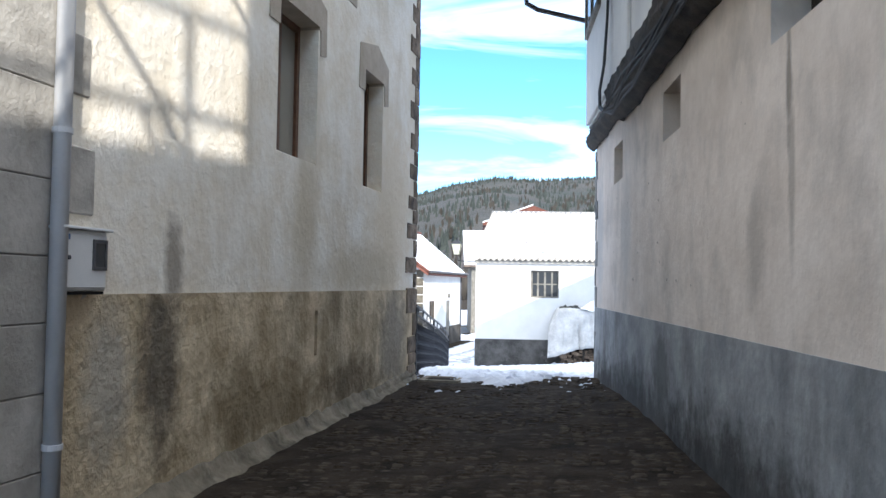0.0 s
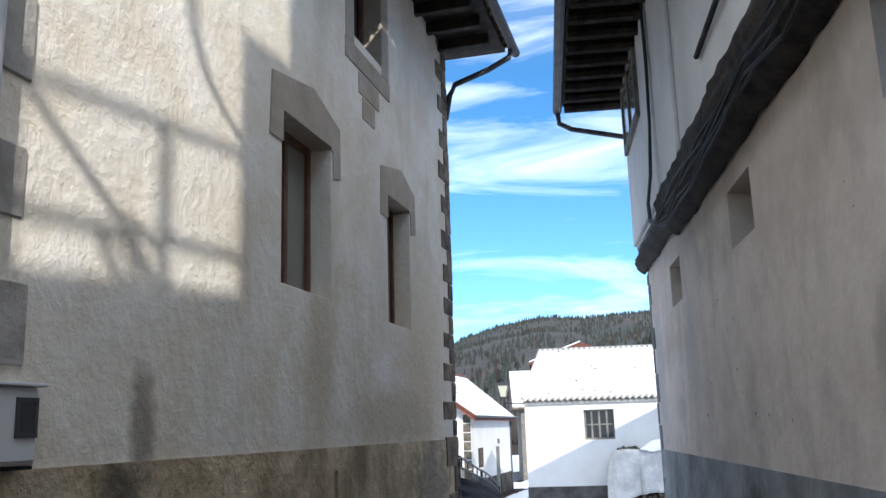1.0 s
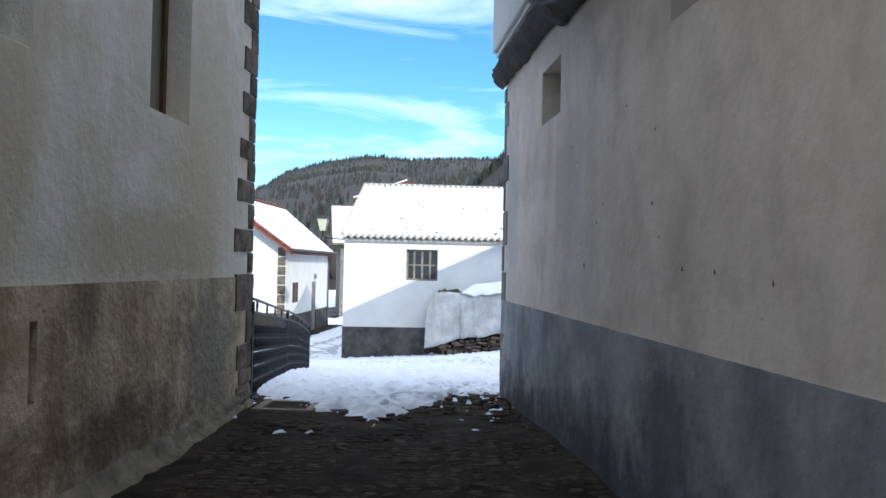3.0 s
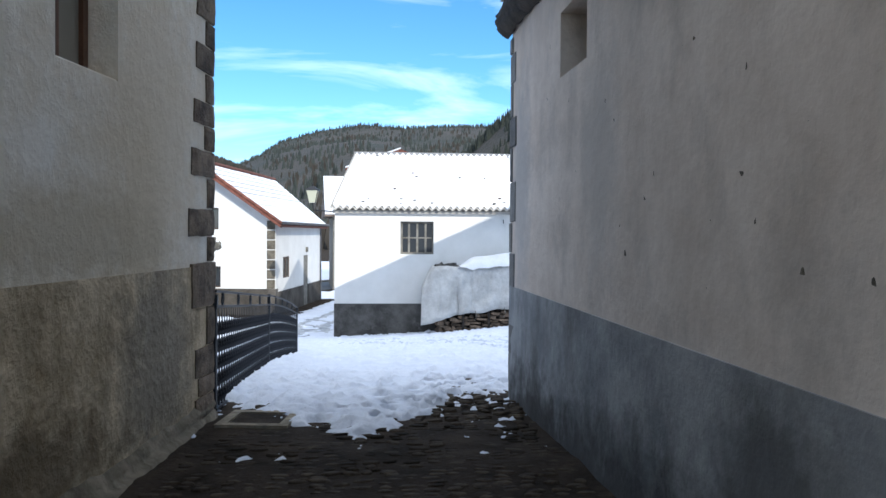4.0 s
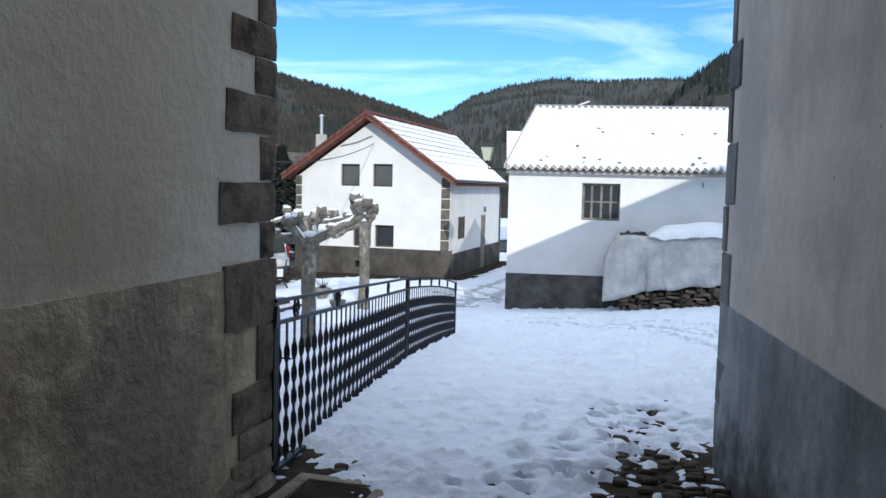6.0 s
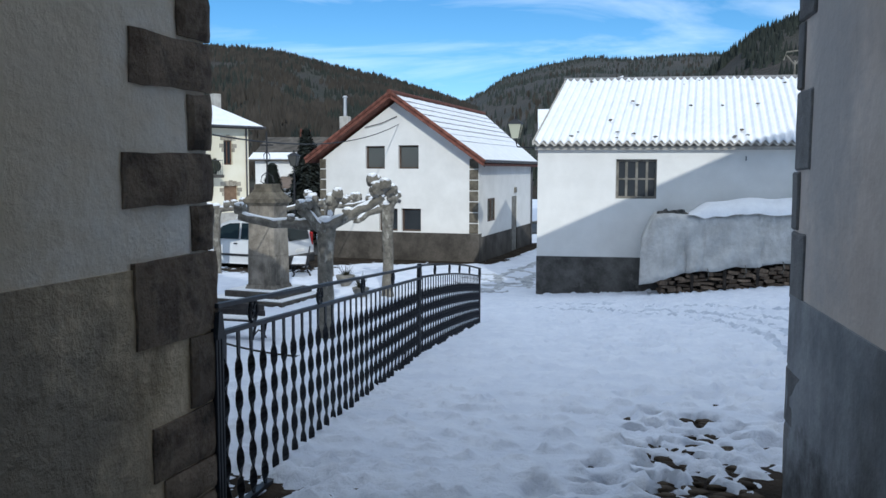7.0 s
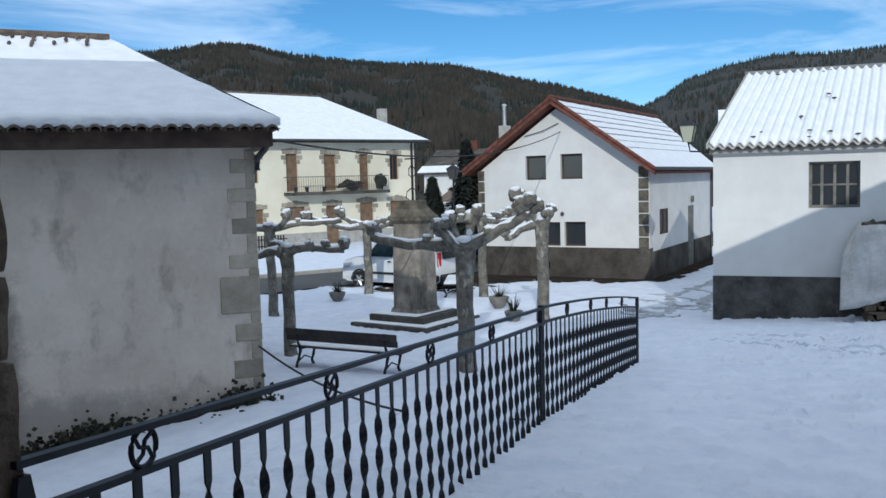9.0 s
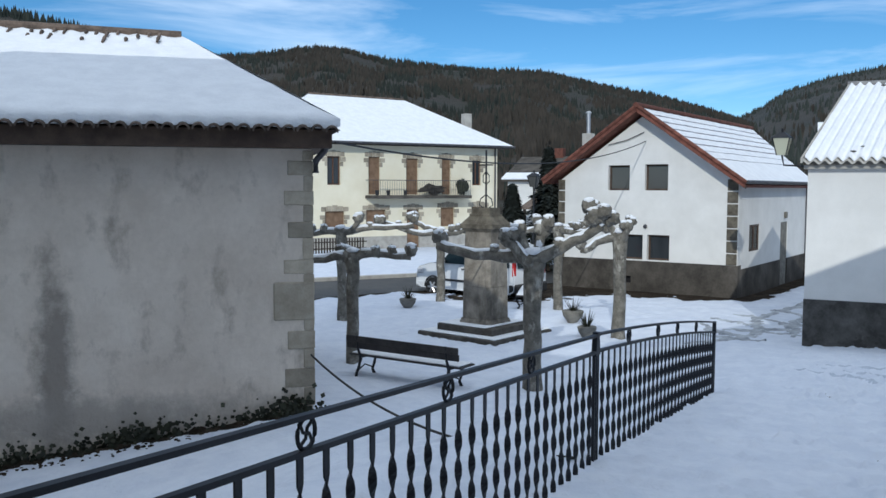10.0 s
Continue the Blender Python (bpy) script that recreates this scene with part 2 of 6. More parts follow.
M_LOG = material("split_firewood", (0.07, 0.05, 0.036), (0.24, 0.175, 0.12), 0.85, 9, 60, 0.6, 0.01, per=0.5)
M_BARK = material("mottled_plane_bark", (0.10, 0.092, 0.076), (0.21, 0.195, 0.165), 0.85, 7, 40, 0.9, 0.03, stain=((0.36, 0.345, 0.30), 6, 0.55, 0.66, (1, 1, 0.5)))
M_CONIFER = material("dark_conifer_green", (0.016, 0.021, 0.018), (0.030, 0.036, 0.029), 0.9, 0.05, 0.6, 0)
M_WOODLAND = material("bare_winter_woodland", (0.026, 0.024, 0.020), (0.050, 0.043, 0.035), 0.95, 0.014, 0.10, 1.0, 6.0, stain=((0.020, 0.024, 0.017), 0.007, 0.48, 0.60, (1, 1, 1)))
# far woods paled and greyed: distance haze put into both colours
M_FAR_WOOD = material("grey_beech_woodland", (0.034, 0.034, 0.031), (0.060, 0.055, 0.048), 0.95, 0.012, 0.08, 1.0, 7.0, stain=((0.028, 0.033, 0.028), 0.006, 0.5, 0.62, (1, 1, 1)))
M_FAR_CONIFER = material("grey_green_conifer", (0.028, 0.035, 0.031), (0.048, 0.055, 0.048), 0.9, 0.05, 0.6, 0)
M_TWIG = material("bare_twigs", (0.036, 0.032, 0.027), (0.064, 0.055, 0.046), 0.95, 0.05, 2, 0)
M_LEAF = material("ivy_leaf", (0.012, 0.014, 0.008), (0.04, 0.042, 0.022), 0.6, 6, 30, 0)
M_CARPAINT = material("white_car_paint", (0.62, 0.63, 0.64), (0.68, 0.69, 0.70), 0.25, 1, 20, 0, spec=0.6)
M_BLACKPLASTIC = material("black_plastic", (0.015, 0.015, 0.016), (0.03, 0.03, 0.03), 0.5, 4, 40, 0)
M_RUBBER = material("tyre_rubber", (0.015, 0.015, 0.015), (0.028, 0.028, 0.028), 0.8, 4, 40, 0)
M_ALLOY = material("alloy_wheel", (0.5, 0.5, 0.52), (0.6, 0.6, 0.62), 0.35, 4, 40, 0, metal=0.7)
M_RED = material("red_lens", (0.4, 0.02, 0.02), (0.5, 0.03, 0.03), 0.2, 4, 40, 0)
M_POT = material("concrete_planter", (0.13, 0.125, 0.11), (0.22, 0.21, 0.185), 0.9, 5, 50, 0.3, 0.006)
M_CONCRETE = material("pale_concrete", (0.33, 0.31, 0.28), (0.45, 0.43, 0.39), 0.9, 3, 40, 0.4, 0.01)
M_STEEL = material("brushed_steel_flue", (0.45, 0.45, 0.46), (0.55, 0.55, 0.56), 0.4, 4, 50, 0.05, 0.002, metal=0.9)
M_STEP = material("dark_wet_step_stone", (0.045, 0.04, 0.034), (0.10, 0.092, 0.08), 0.9, 3, 30, 0.6, 0.012)
M_SURROUND = material("tan_rubble_surround", (0.29, 0.25, 0.19), (0.42, 0.37, 0.29), 0.9, 3, 30, 0.7, 0.02, per=0.25)
M_BENCHWOOD = material("dark_painted_bench_slats", (0.02, 0.02, 0.022), (0.05, 0.046, 0.045), 0.6, 5, 60, 0.3, 0.004)


def glass(name, tint, rough=0.05):
    m = bpy.data.materials.new(name)
    m.use_nodes = True
    p = m.node_tree.nodes["Principled BSDF"]
    p.inputs["Base Color"].default_value = (*tint, 1)
    p.inputs["Roughness"].default_value, p.inputs["Specular IOR Level"].default_value = rough, 0.6
    return m


M_GLASS = glass("dark_window_glass", (0.03, 0.035, 0.04))
M_VAN_GLASS = glass("tinted_van_glass", (0.012, 0.02, 0.022), 0.15)
M_VAN_GLASS.node_tree.nodes["Principled BSDF"].inputs["Specular IOR Level"].default_value = 0.2
M_GLASS_LACE = glass("curtained_window_glass", (0.24, 0.235, 0.21), 0.12)
M_GLASS_BLIND = glass("blinded_window_glass", (0.085, 0.085, 0.08), 0.15)
M_LAMPGLASS = glass("frosted_lantern_glass", (0.50, 0.50, 0.38), 0.3)


# ---- small tools ----
def obj(name, bm, mat, parent=None, label="", smooth=False):
    me = bpy.data.meshes.new(name)
    bm.normal_update()
    bm.to_mesh(me)
    bm.free()
    me.materials.append(mat)
    if smooth:
        me.shade_smooth()
    ob = new(name, me)
    ob.parent = parent
    if label:
        ob["label"] = label
    return ob


def part(name, bm, mat, parent, label="", smooth=False):
    return obj(name, bm, mat, parent, label, smooth)


def twin(ob, m, parent=None):
    """A further piece on the same mesh."""
    c = bpy.data.objects.new(ob.name.split(".")[0], ob.data)
    scene.collection.objects.link(c)
    c.parent = parent or ob.parent
    c.matrix_basis = m
    return c


def group_at(name, m, label, category, group=""):
    e = new(name)
    e.matrix_basis = m
    return tagged(e, label, category, group)


def local(o, d, z=0.0):
    """Frame of a facade: x along it from its left end to its right as one faces it, y into the building."""
    return pose(o[0], o[1], z, 0, 0, math.degrees(math.atan2(d[1], d[0])))


def box(x0, x1, y0, y1, z0, z1, bevel=0.0, bm=None):
    own = bm is None
    b = bmesh.new()
    vs = [b.verts.new((x, y, z)) for z in (z0, z1) for y in (y0, y1) for x in (x0, x1)]
    for f in ((0, 2, 3, 1), (4, 5, 7, 6), (0, 1, 5, 4), (2, 6, 7, 3), (0, 4, 6, 2), (1, 3, 7, 5)):
        b.faces.new([vs[i] for i in f])
    if bevel:
        bmesh.ops.bevel(b, geom=b.edges[:], offset=bevel, segments=1, affect="EDGES", profile=0.5)
    if own:
        return b
    join(bm, b)
    return bm


def join(bm, b):
    me = bpy.data.meshes.new("t")
    b.to_mesh(me)
    b.free()
    bm.from_mesh(me)
    bpy.data.meshes.remove(me)


def tube(points, radius, sides=8, bm=None, caps=True):
    """A tube along points; radius a number or one for each point."""
    bm = bm or bmesh.new()
    pts = [Vector(p) for p in points]
    rads = radius if isinstance(radius, (list, tuple)) else [radius] * len(pts)
    rings = []
    up = Vector((0.03, 0.05, 1))
    for i, p in enumerate(pts):
        d = (pts[min(i + 1, len(pts) - 1)] - pts[max(i - 1, 0)]).normalized()
        a = d.cross(up if abs(d.dot(up.normalized())) < 0.95 else Vector((1, 0, 0.1))).normalized()
        c = d.cross(a)
        rings.append([bm.verts.new(p + rads[i] * (math.cos(k) * a + math.sin(k) * c)) for k in [2 * math.pi * j / sides for j in range(sides)]])
    for r, s in zip(rings, rings[1:]):
        for j in range(sides):
            bm.faces.new((r[j], r[(j + 1) % sides], s[(j + 1) % sides], s[j]))
    if caps:
        bm.faces.new(rings[0])
        bm.faces.new(rings[-1][::-1])
    bmesh.ops.recalc_face_normals(bm, faces=bm.faces)
    return bm


def blob(c, r, squash=(1, 1, 1), rough=0.2, seed=0, sub=2, bm=None):
    b = bmesh.new()
    bmesh.ops.create_icosphere(b, subdivisions=sub, radius=1)
    for v in b.verts:
        o = Vector((seed * 3.1, seed * 1.7, seed))
        k = 1 + rough * (noise.noise(v.co * 1.7 + o) + 0.7 * noise.noise(v.co * 4.1 + o))
        v.co = Vector((v.co.x * squash[0], v.co.y * squash[1], v.co.z * squash[2])) * r * k + Vector(c)
    if bm is None:
        return b
    join(bm, b)
    return bm


def prism(outline, x0, x1):
    """An outline in (y, z), drawn out along x."""
    b = bmesh.new()
    p = [b.verts.new((x0, y, z)) for y, z in outline]
    q = [b.verts.new((x1, y, z)) for y, z in outline]
    n = len(p)
    b.faces.new(p)
    b.faces.new(q[::-1])
    for i in range(n):
        b.faces.new((p[i], q[i], q[(i + 1) % n], p[(i + 1) % n]))
    bmesh.ops.recalc_face_normals(b, faces=b.faces)
    return b


def slab(outline, y0, y1):
    """An outline in (x, z), drawn out along y."""
    b = bmesh.new()
    p = [b.verts.new((x, y0, z)) for x, z in outline]
    q = [b.verts.new((x, y1, z)) for x, z in outline]
    n = len(p)
    b.faces.new(p)
    b.faces.new(q[::-1])
    for i in range(n):
        b.faces.new((p[i], q[i], q[(i + 1) % n], p[(i + 1) % n]))
    bmesh.ops.recalc_face_normals(b, faces=b.faces)
    return b


def wall(x0, x1, z0, z1, thick, holes, y0=0.0, step=0.0):
    """A wall with openings right through it; holes are (x0, x1, z0, z1)."""
    xs = sorted({x0, x1, *[v for h in holes for v in h[:2] if x0 < v < x1]})
    zs = sorted({z0, z1, *[v for h in holes for v in h[2:] if z0 < v < z1]})
    solid = lambda i, k: 0 <= i < len(xs) - 1 and 0 <= k < len(zs) - 1 and not any(h[0] < (xs[i] + xs[i + 1]) / 2 < h[1] and h[2] < (zs[k] + zs[k + 1]) / 2 < h[3] for h in holes)
    b = bmesh.new()
    got = {}

    def v(x, y, z):
        key = (round(x, 4), round(y, 4), round(z, 4))
        if key not in got:
            got[key] = b.verts.new(key)
        return got[key]

    for i in range(len(xs) - 1):
        for k in range(len(zs) - 1):
            if not solid(i, k):
                continue
            a, c, d, e = xs[i], xs[i + 1], zs[k], zs[k + 1]
            u, w = y0, y0 + thick
            b.faces.new((v(a, u, d), v(c, u, d), v(c, u, e), v(a, u, e)))
            b.faces.new((v(a, w, d), v(a, w, e), v(c, w, e), v(c, w, d)))
            for di, dk, q in ((-1, 0, ((a, u, d), (a, u, e), (a, w, e), (a, w, d))), (1, 0, ((c, u, d), (c, w, d), (c, w, e), (c, u, e))),
                              (0, -1, ((a, u, d), (a, w, d), (c, w, d), (c, u, d))), (0, 1, ((a, u, e), (c, u, e), (c, w, e), (a, w, e)))):
                if not solid(i + di, k + dk):
                    b.faces.new([v(*p) for p in q])
    return b


def window(parent, x0, x1, z0, z1, y, frame_mat, pane_mat, bars=(1, 0), width=0.05, label=""):
    """A window with its frame, bars and pane, y deep in its opening."""
    w = part("window", box(x0 + width, x1 - width, y + 0.03, y + 0.045, z0 + width, z1 - width), pane_mat, parent, label)
    fr = bmesh.new()
    for a, b_, c, d in ((x0, x0 + width, z0, z1), (x1 - width, x1, z0, z1), (x0 + width, x1 - width, z0, z0 + width), (x0 + width, x1 - width, z1 - width, z1)):
        box(a, b_, y, y + 0.06, c, d, 0.004, fr)
    part("window_frame", fr, frame_mat, w)
    nx, nz = bars
    for i in range(nx):
        c = x0 + (x1 - x0) * (i + 1) / (nx + 1)
        part("mullion", box(c - width / 2, c + width / 2, y + 0.005, y + 0.055, z0 + width, z1 - width, 0.004), frame_mat, w)
    for i in range(nz):
        c = z0 + (z1 - z0) * (i + 1) / (nz + 1)
        part("glazing_bar", box(x0 + width, x1 - width, y + 0.008, y + 0.05, c - width / 3, c + width / 3, 0.004), frame_mat, w)
    return w


def smooth01(v):
    v = min(1.0, max(0.0, v))
    return v * v * (3 - 2 * v)


def ramped(v, pts):
    for (a, p), (b, q) in zip(pts, pts[1:]):
        if v <= b:
            return p if v <= a else p + (q - p) * (v - a) / (b - a)
    return pts[-1][1]


# ---- terrain ----
FALL = [(-20, -0.3), (1, -0.16), (10, 0.0), (14.2, 0.0), (19.3, -0.45), (24.5, -1.03), (32, -1.63), (45, -1.85), (90, -1.9)]


def ground(x, y):
    z = ramped(y, FALL)
    if y < 15:
        z += 0.045 * (x - 0.3) * (1 - smooth01((y - 11) / 3)) * (1 if -2 < x < 3 else 0)
    z += 0.045 * max(0.0, min(x, 12) - 0.5) * smooth01((y - 27) / 5)
    z += max(0.0, min(x, 14) + 2.2) * 0.055 * smooth01((y - 16) / 12) * (1 - smooth01((y - 40) / 15))
    if x < -2.0:
        near = smooth01((y - 14.5) / 4) * (1 - smooth01((y - 26) / 9))
        z -= near * 0.62 * smooth01((-2.0 - x) / 3.5)
        z -= min(1.6, 0.21 * max(0.0, ((-6.8 - x) + (22.06 - y)) * 0.707)) * smooth01((-3.0 - x) / 2.0) * smooth01((y - 13.8) / 2)
    return z


def sheet(name, xs, ys, height, mat, smooth=True):
    vs = [(x, y, height(x, y)) for y in ys for x in xs]
    n = len(xs)
    fs = [(j * n + i, j * n + i + 1, (j + 1) * n + i + 1, (j + 1) * n + i) for j in range(len(ys) - 1) for i in range(n - 1)]
    me = bpy.data.meshes.new(name)
    me.from_pydata(vs, [], fs)
    me.materials.append(mat)
    if smooth:
        me.shade_smooth()
    return new(name, me)


def lines(*spans):
    out = []
    for a, b, step in spans:
        k = max(1, round((b - a) / step))
        out += [a + (b - a) * i / k for i in range(k)]
    return out + [spans[-1][1]]


def rough_ground(x, y):
    return ground(x, y) + (0.025 * noise.noise(Vector((x * 2.3, y * 2.3, 0))) if y < 30 else 0) - (0.02 if y > 13.5 else 0)


tagged(sheet("ground", lines((-3000, -200, 700), (-200, -50, 30), (-50, -4, 1.0), (-4, 4, 0.12), (4, 30, 1.2), (30, 200, 34), (200, 3000, 700)),
             lines((-3000, -200, 700), (-200, -10, 30), (-10, 18, 0.14), (18, 64, 0.8), (64, 200, 27), (200, 3000, 700)), rough_ground, M_EARTH),
       "wet dark earth of a village lane, bare between buildings", "ground", kind="structure")

EDGE = [(-1.3, 14.3), (-0.9, 14.0), (-0.45, 13.45), (-0.2, 13.15), (0.2, 12.72), (0.5, 12.95), (0.75, 13.6), (1.0, 14.35), (1.6, 15.2), (2.2, 15.6), (4, 16)]
ROAD_A, ROAD_D = Vector((-16.2, 33.8)), Vector((0.40, 0.917))


def road_side(x, y):
    """Metres to the left of the road's near edge."""
    p = Vector((x, y)) - ROAD_A
    return -(p.x * ROAD_D.y - p.y * ROAD_D.x)


# footprints and wheel tracks pressed into the snow
PRINTS = {}
_r = random.Random(51)
for ax, ay, bx, by, n in ((2.0, 16.5, 5.5, 19.5, 150), (3.0, 20, 6, 26, 170), (0.2, 20, 2.5, 27, 120), (-1.0, 24.5, 1.0, 29.5, 120), (0.6, 14.5, 0.2, 24, 34), (1.6, 17, 3.2, 28, 90), (2.4, 18, 5.5, 27, 110), (1.2, 15.5, 2.2, 21, 70), (1.5, 21, 4.5, 25, 80), (-1.2, 26.8, 4.5, 28.6, 130), (-1.0, 25.5, 3.0, 27.5, 80), (0.0, 25.0, 1.0, 30.0, 40), (-4, 24, -9, 30, 24), (-10, 29, -12, 33, 20)):
    for i in range(n):
        f = _r.random()
        px, py = ax + (bx - ax) * f + _r.gauss(0, 0.32), ay + (by - ay) * f + _r.gauss(0, 0.32)
        PRINTS.setdefault((int(px // 1), int(py // 1)), []).append((px, py, _r.uniform(0.06, 0.11), _r.uniform(0.09, 0.16), _r.uniform(0.045, 0.08)))


# trodden through to the stones beside the corner
for ax, ay, bx, by, n, w in ((0.80, 14.6, 1.15, 16.9, 44, 0.16), (1.25, 14.9, 1.45, 16.4, 18, 0.08), (0.1, 13.4, 0.9, 14.6, 26, 0.2)):
    for i in range(n):
        f = _r.random()
        px, py = ax + (bx - ax) * f + _r.gauss(0, w), ay + (by - ay) * f + _r.gauss(0, 0.12)
        PRINTS.setdefault((int(px // 1), int(py // 1)), []).append((px, py, _r.uniform(0.04, 0.10), _r.uniform(0.03, 0.10), _r.uniform(0.07, 0.16)))


def pressed(x, y):
    d = 0.0
    for i in (-1, 0, 1):
        for j in (-1, 0, 1):
            for px, py, rx, ry, depth in PRINTS.get((int(x // 1) + i, int(y // 1) + j), ()):
                q = ((x - px) / rx) ** 2 + ((y - py) / ry) ** 2
                if q < 1.6:
                    d += depth * (1 - q) if q < 1 else -0.3 * min(depth, 0.2 * max(0.0, 0.09 - depth)) * (1.6 - q)
    return d


def snow(x, y):
    n1 = noise.fractal(Vector((x * 5.5, y * 5.5, 3)), 1.0, 2.0, 4)
    n2 = noise.noise(Vector((x * 1.3, y * 1.3, 7)))
    d = y - ramped(x, EDGE) + 0.16 * n2
    h = 0.085 * smooth01(d / 0.7 + 0.2) + 0.062 * n1 + 0.03 * noise.noise(Vector((x * 14, y * 19, 2))) - 0.042
    if d > 0.6:
        h = h + (max(h, 0.045 + 0.004 * n1) - h) * smooth01((d - 0.6) / 0.5)
    patch = 1 - min(1.0, math.hypot((x - 1.15) / 0.62, (y - 15.75) / 1.2))
    if patch > 0:
        h -= 0.035 * patch
    if y > 17:
        h += 0.012 * noise.noise(Vector((x * 0.8, y * 0.8, 1))) + 0.006 * noise.noise(Vector((x * 3, y * 3, 1)))
    if y > 25.5 and x > -2.1:
        h += 0.012 * n1
    if y > 13.2:
        h -= min(pressed(x, y), ramped(y, [(16.6, 0.2), (17.4, 0.054)]))
    r = road_side(x, y)
    if -0.2 < r < 4.6:
        h -= 0.4 * min(1, (r + 0.2) / 0.5, (4.6 - r) / 0.5)
    slush = smooth01((y - 31) / 5) * smooth01((x + 13.5) / 3) * (1 - smooth01((x + 2.2) / 1.2))
    if slush > 0:
        tracks = math.sin((x * 0.9 + 0.35 * y + 1.3 * n2) * 4.2)
        h -= slush * (0.012 + 0.02 * n1 + 0.02 * tracks)
    # bare wet earth along the foot of the gabled house
    u, v = (x + 12.0) * 0.998 - (y - 42.0) * 0.063, (x + 12.0) * 0.063 + (y - 42.0) * 0.998
    if -2.5 < u < 8.0 and -5.5 < v < 9.5:
        front = smooth01((v + 4.0 + 1.0 * n2 - 0.3 * u) / 1.8) if v < 0 else 1.0
        flank = 1 - smooth01((u - 6.9 - 0.25 * n2) / 0.6)
        h -= (0.12 + 0.07 * n1) * front * flank * smooth01((u + 2.5) / 1.5)
    park = 1 - min(1.0, math.hypot((x + 12.2) / 3.0, (y - 38) / 3.6))
    if park > 0:
        h -= min(1, 2 * park) * (0.10 + 0.09 * n1)
    return ground(x, y) + h


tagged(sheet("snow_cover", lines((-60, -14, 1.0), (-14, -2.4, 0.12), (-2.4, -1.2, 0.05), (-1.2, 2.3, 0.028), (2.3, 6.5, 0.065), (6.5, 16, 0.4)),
             lines((12.2, 17.2, 0.03), (17.2, 31, 0.075), (31, 46, 0.12), (46, 50, 0.4), (50, 110, 3)), snow, M_TRODDEN_SHADE),
       "settled snow, coloured darker and bluer for shade, with a ragged melting edge and footprints", "snow", kind="stuff")


def ribbon(bm, pts, width, seed, lift=0.012):
    """A rut with frayed edges laid over the snow along a smooth line."""
    line = []
    p = [Vector(q) for q in pts]
    p = [2 * p[0] - p[1]] + p + [2 * p[-1] - p[-2]]
    for a, b, c, d in zip(p, p[1:], p[2:], p[3:]):
        n = max(2, int((c - b).length / 0.09))
        for i in range(n):
            t = i / n
            line.append(0.5 * (2 * b + (c - a) * t + (2 * a - 5 * b + 4 * c - d) * t * t + (3 * b - a - 3 * c + d) * t ** 3))
    prev = None
    for i in range(len(line) - 1):
        q = line[i + 1] - line[i]
        nrm = Vector((-q.y, q.x)).normalized()
        w = width * (0.8 + 0.55 * noise.noise(Vector((i * 0.31, seed, 0)))) * min(1, (i + 1) / 8, (len(line) - i) / 8)
        off = 0.3 * width * noise.noise(Vector((i * 0.13, seed, 5)))
        row = []
        for k in range(5):
            e = line[i] + nrm * (off + w * (k - 2) / 4)
            row.append(bm.verts.new((e.x, e.y, snow(e.x, e.y) + lift * (1 - 0.25 * (k - 2) ** 2 * 1.6))))
        if prev:
            for k in range(4):
                bm.faces.new((prev[k + 1], row[k + 1], row[k], prev[k]))
        prev = row


bm = bmesh.new()
for k, (dx, dy) in enumerate(((0, 0), (0.35, 0.42))):
    ribbon(bm, [(-1.6 + dx, 27.9 + dy), (-0.1 + dx, 26.87 + dy), (1.29 + dx, 25.77 + dy), (2.03 + dx, 24.56 + dy), (2.35 + dx, 22.9 + dy), (2.4 + dx, 21.2 + dy), (2.45 + dx, 19.0 + dy)], 0.24, k)
ribbon(bm, [(0.6, 27.1), (1.58, 26.43), (2.44, 25.78), (2.99, 24.89), (3.2, 23.5)], 0.26, 4)
ribbon(bm, [(-1.4, 28.9), (0.4, 28.4), (2.2, 27.5), (3.6, 26.2), (4.4, 24.6)], 0.24, 5)
tagged(obj("wheel_ruts", bm, M_RUT_SHADE, smooth=True), "packed wheel ruts, darkened in colour for shaded relief", "wheel ruts", kind="stuff")
bm = bmesh.new()
for k, line in enumerate(([(-3.2, 46), (-3.5, 40), (-3.9, 36.5), (-3.4, 33.6), (-4.6, 31.8)], [(-2.6, 45), (-2.7, 40), (-2.9, 36.2), (-2.5, 33.4)], [(-4.6, 36.8), (-3.6, 36.4), (-2.9, 35.2), (-3.5, 34.2), (-4.4, 34.0)],
                          [(-4.9, 35.6), (-4.0, 35.2), (-3.2, 34.1), (-2.5, 33.9)], [(-4.5, 33.2), (-3.6, 32.9), (-2.8, 32.6)], [(-4.9, 34.6), (-4.2, 33.6), (-3.1, 33.2)], [(-4.0, 38.6), (-3.1, 38.0), (-2.4, 36.6), (-2.5, 35.2)])):
    ribbon(bm, line, 0.48, 20 + k, 0.016 + 0.002 * k)
tagged(obj("slush", bm, M_SLUSH, smooth=True), "grey churned slush with tyre swirls between the houses", "slush", kind="stuff")

bm = bmesh.new()
prev = None
for k in range(0, 40):
    p = ROAD_A + ROAD_D * (k * 2.0 - 30)
    row = []
    for w in (0.0, 1.1, 2.2, 3.3, 4.4):
        q = p + Vector((-ROAD_D.y, ROAD_D.x)) * w
        row.append(bm.verts.new((q.x, q.y, ground(q.x, q.y) + 0.012)))
    if prev:
        for i in range(4):
            bm.faces.new((prev[i], row[i], row[i + 1], prev[i + 1])).normal_flip()
    prev = row
tagged(obj("road", bm, M_ASPHALT), "wet grey asphalt village road cleared of snow", "road", kind="structure")

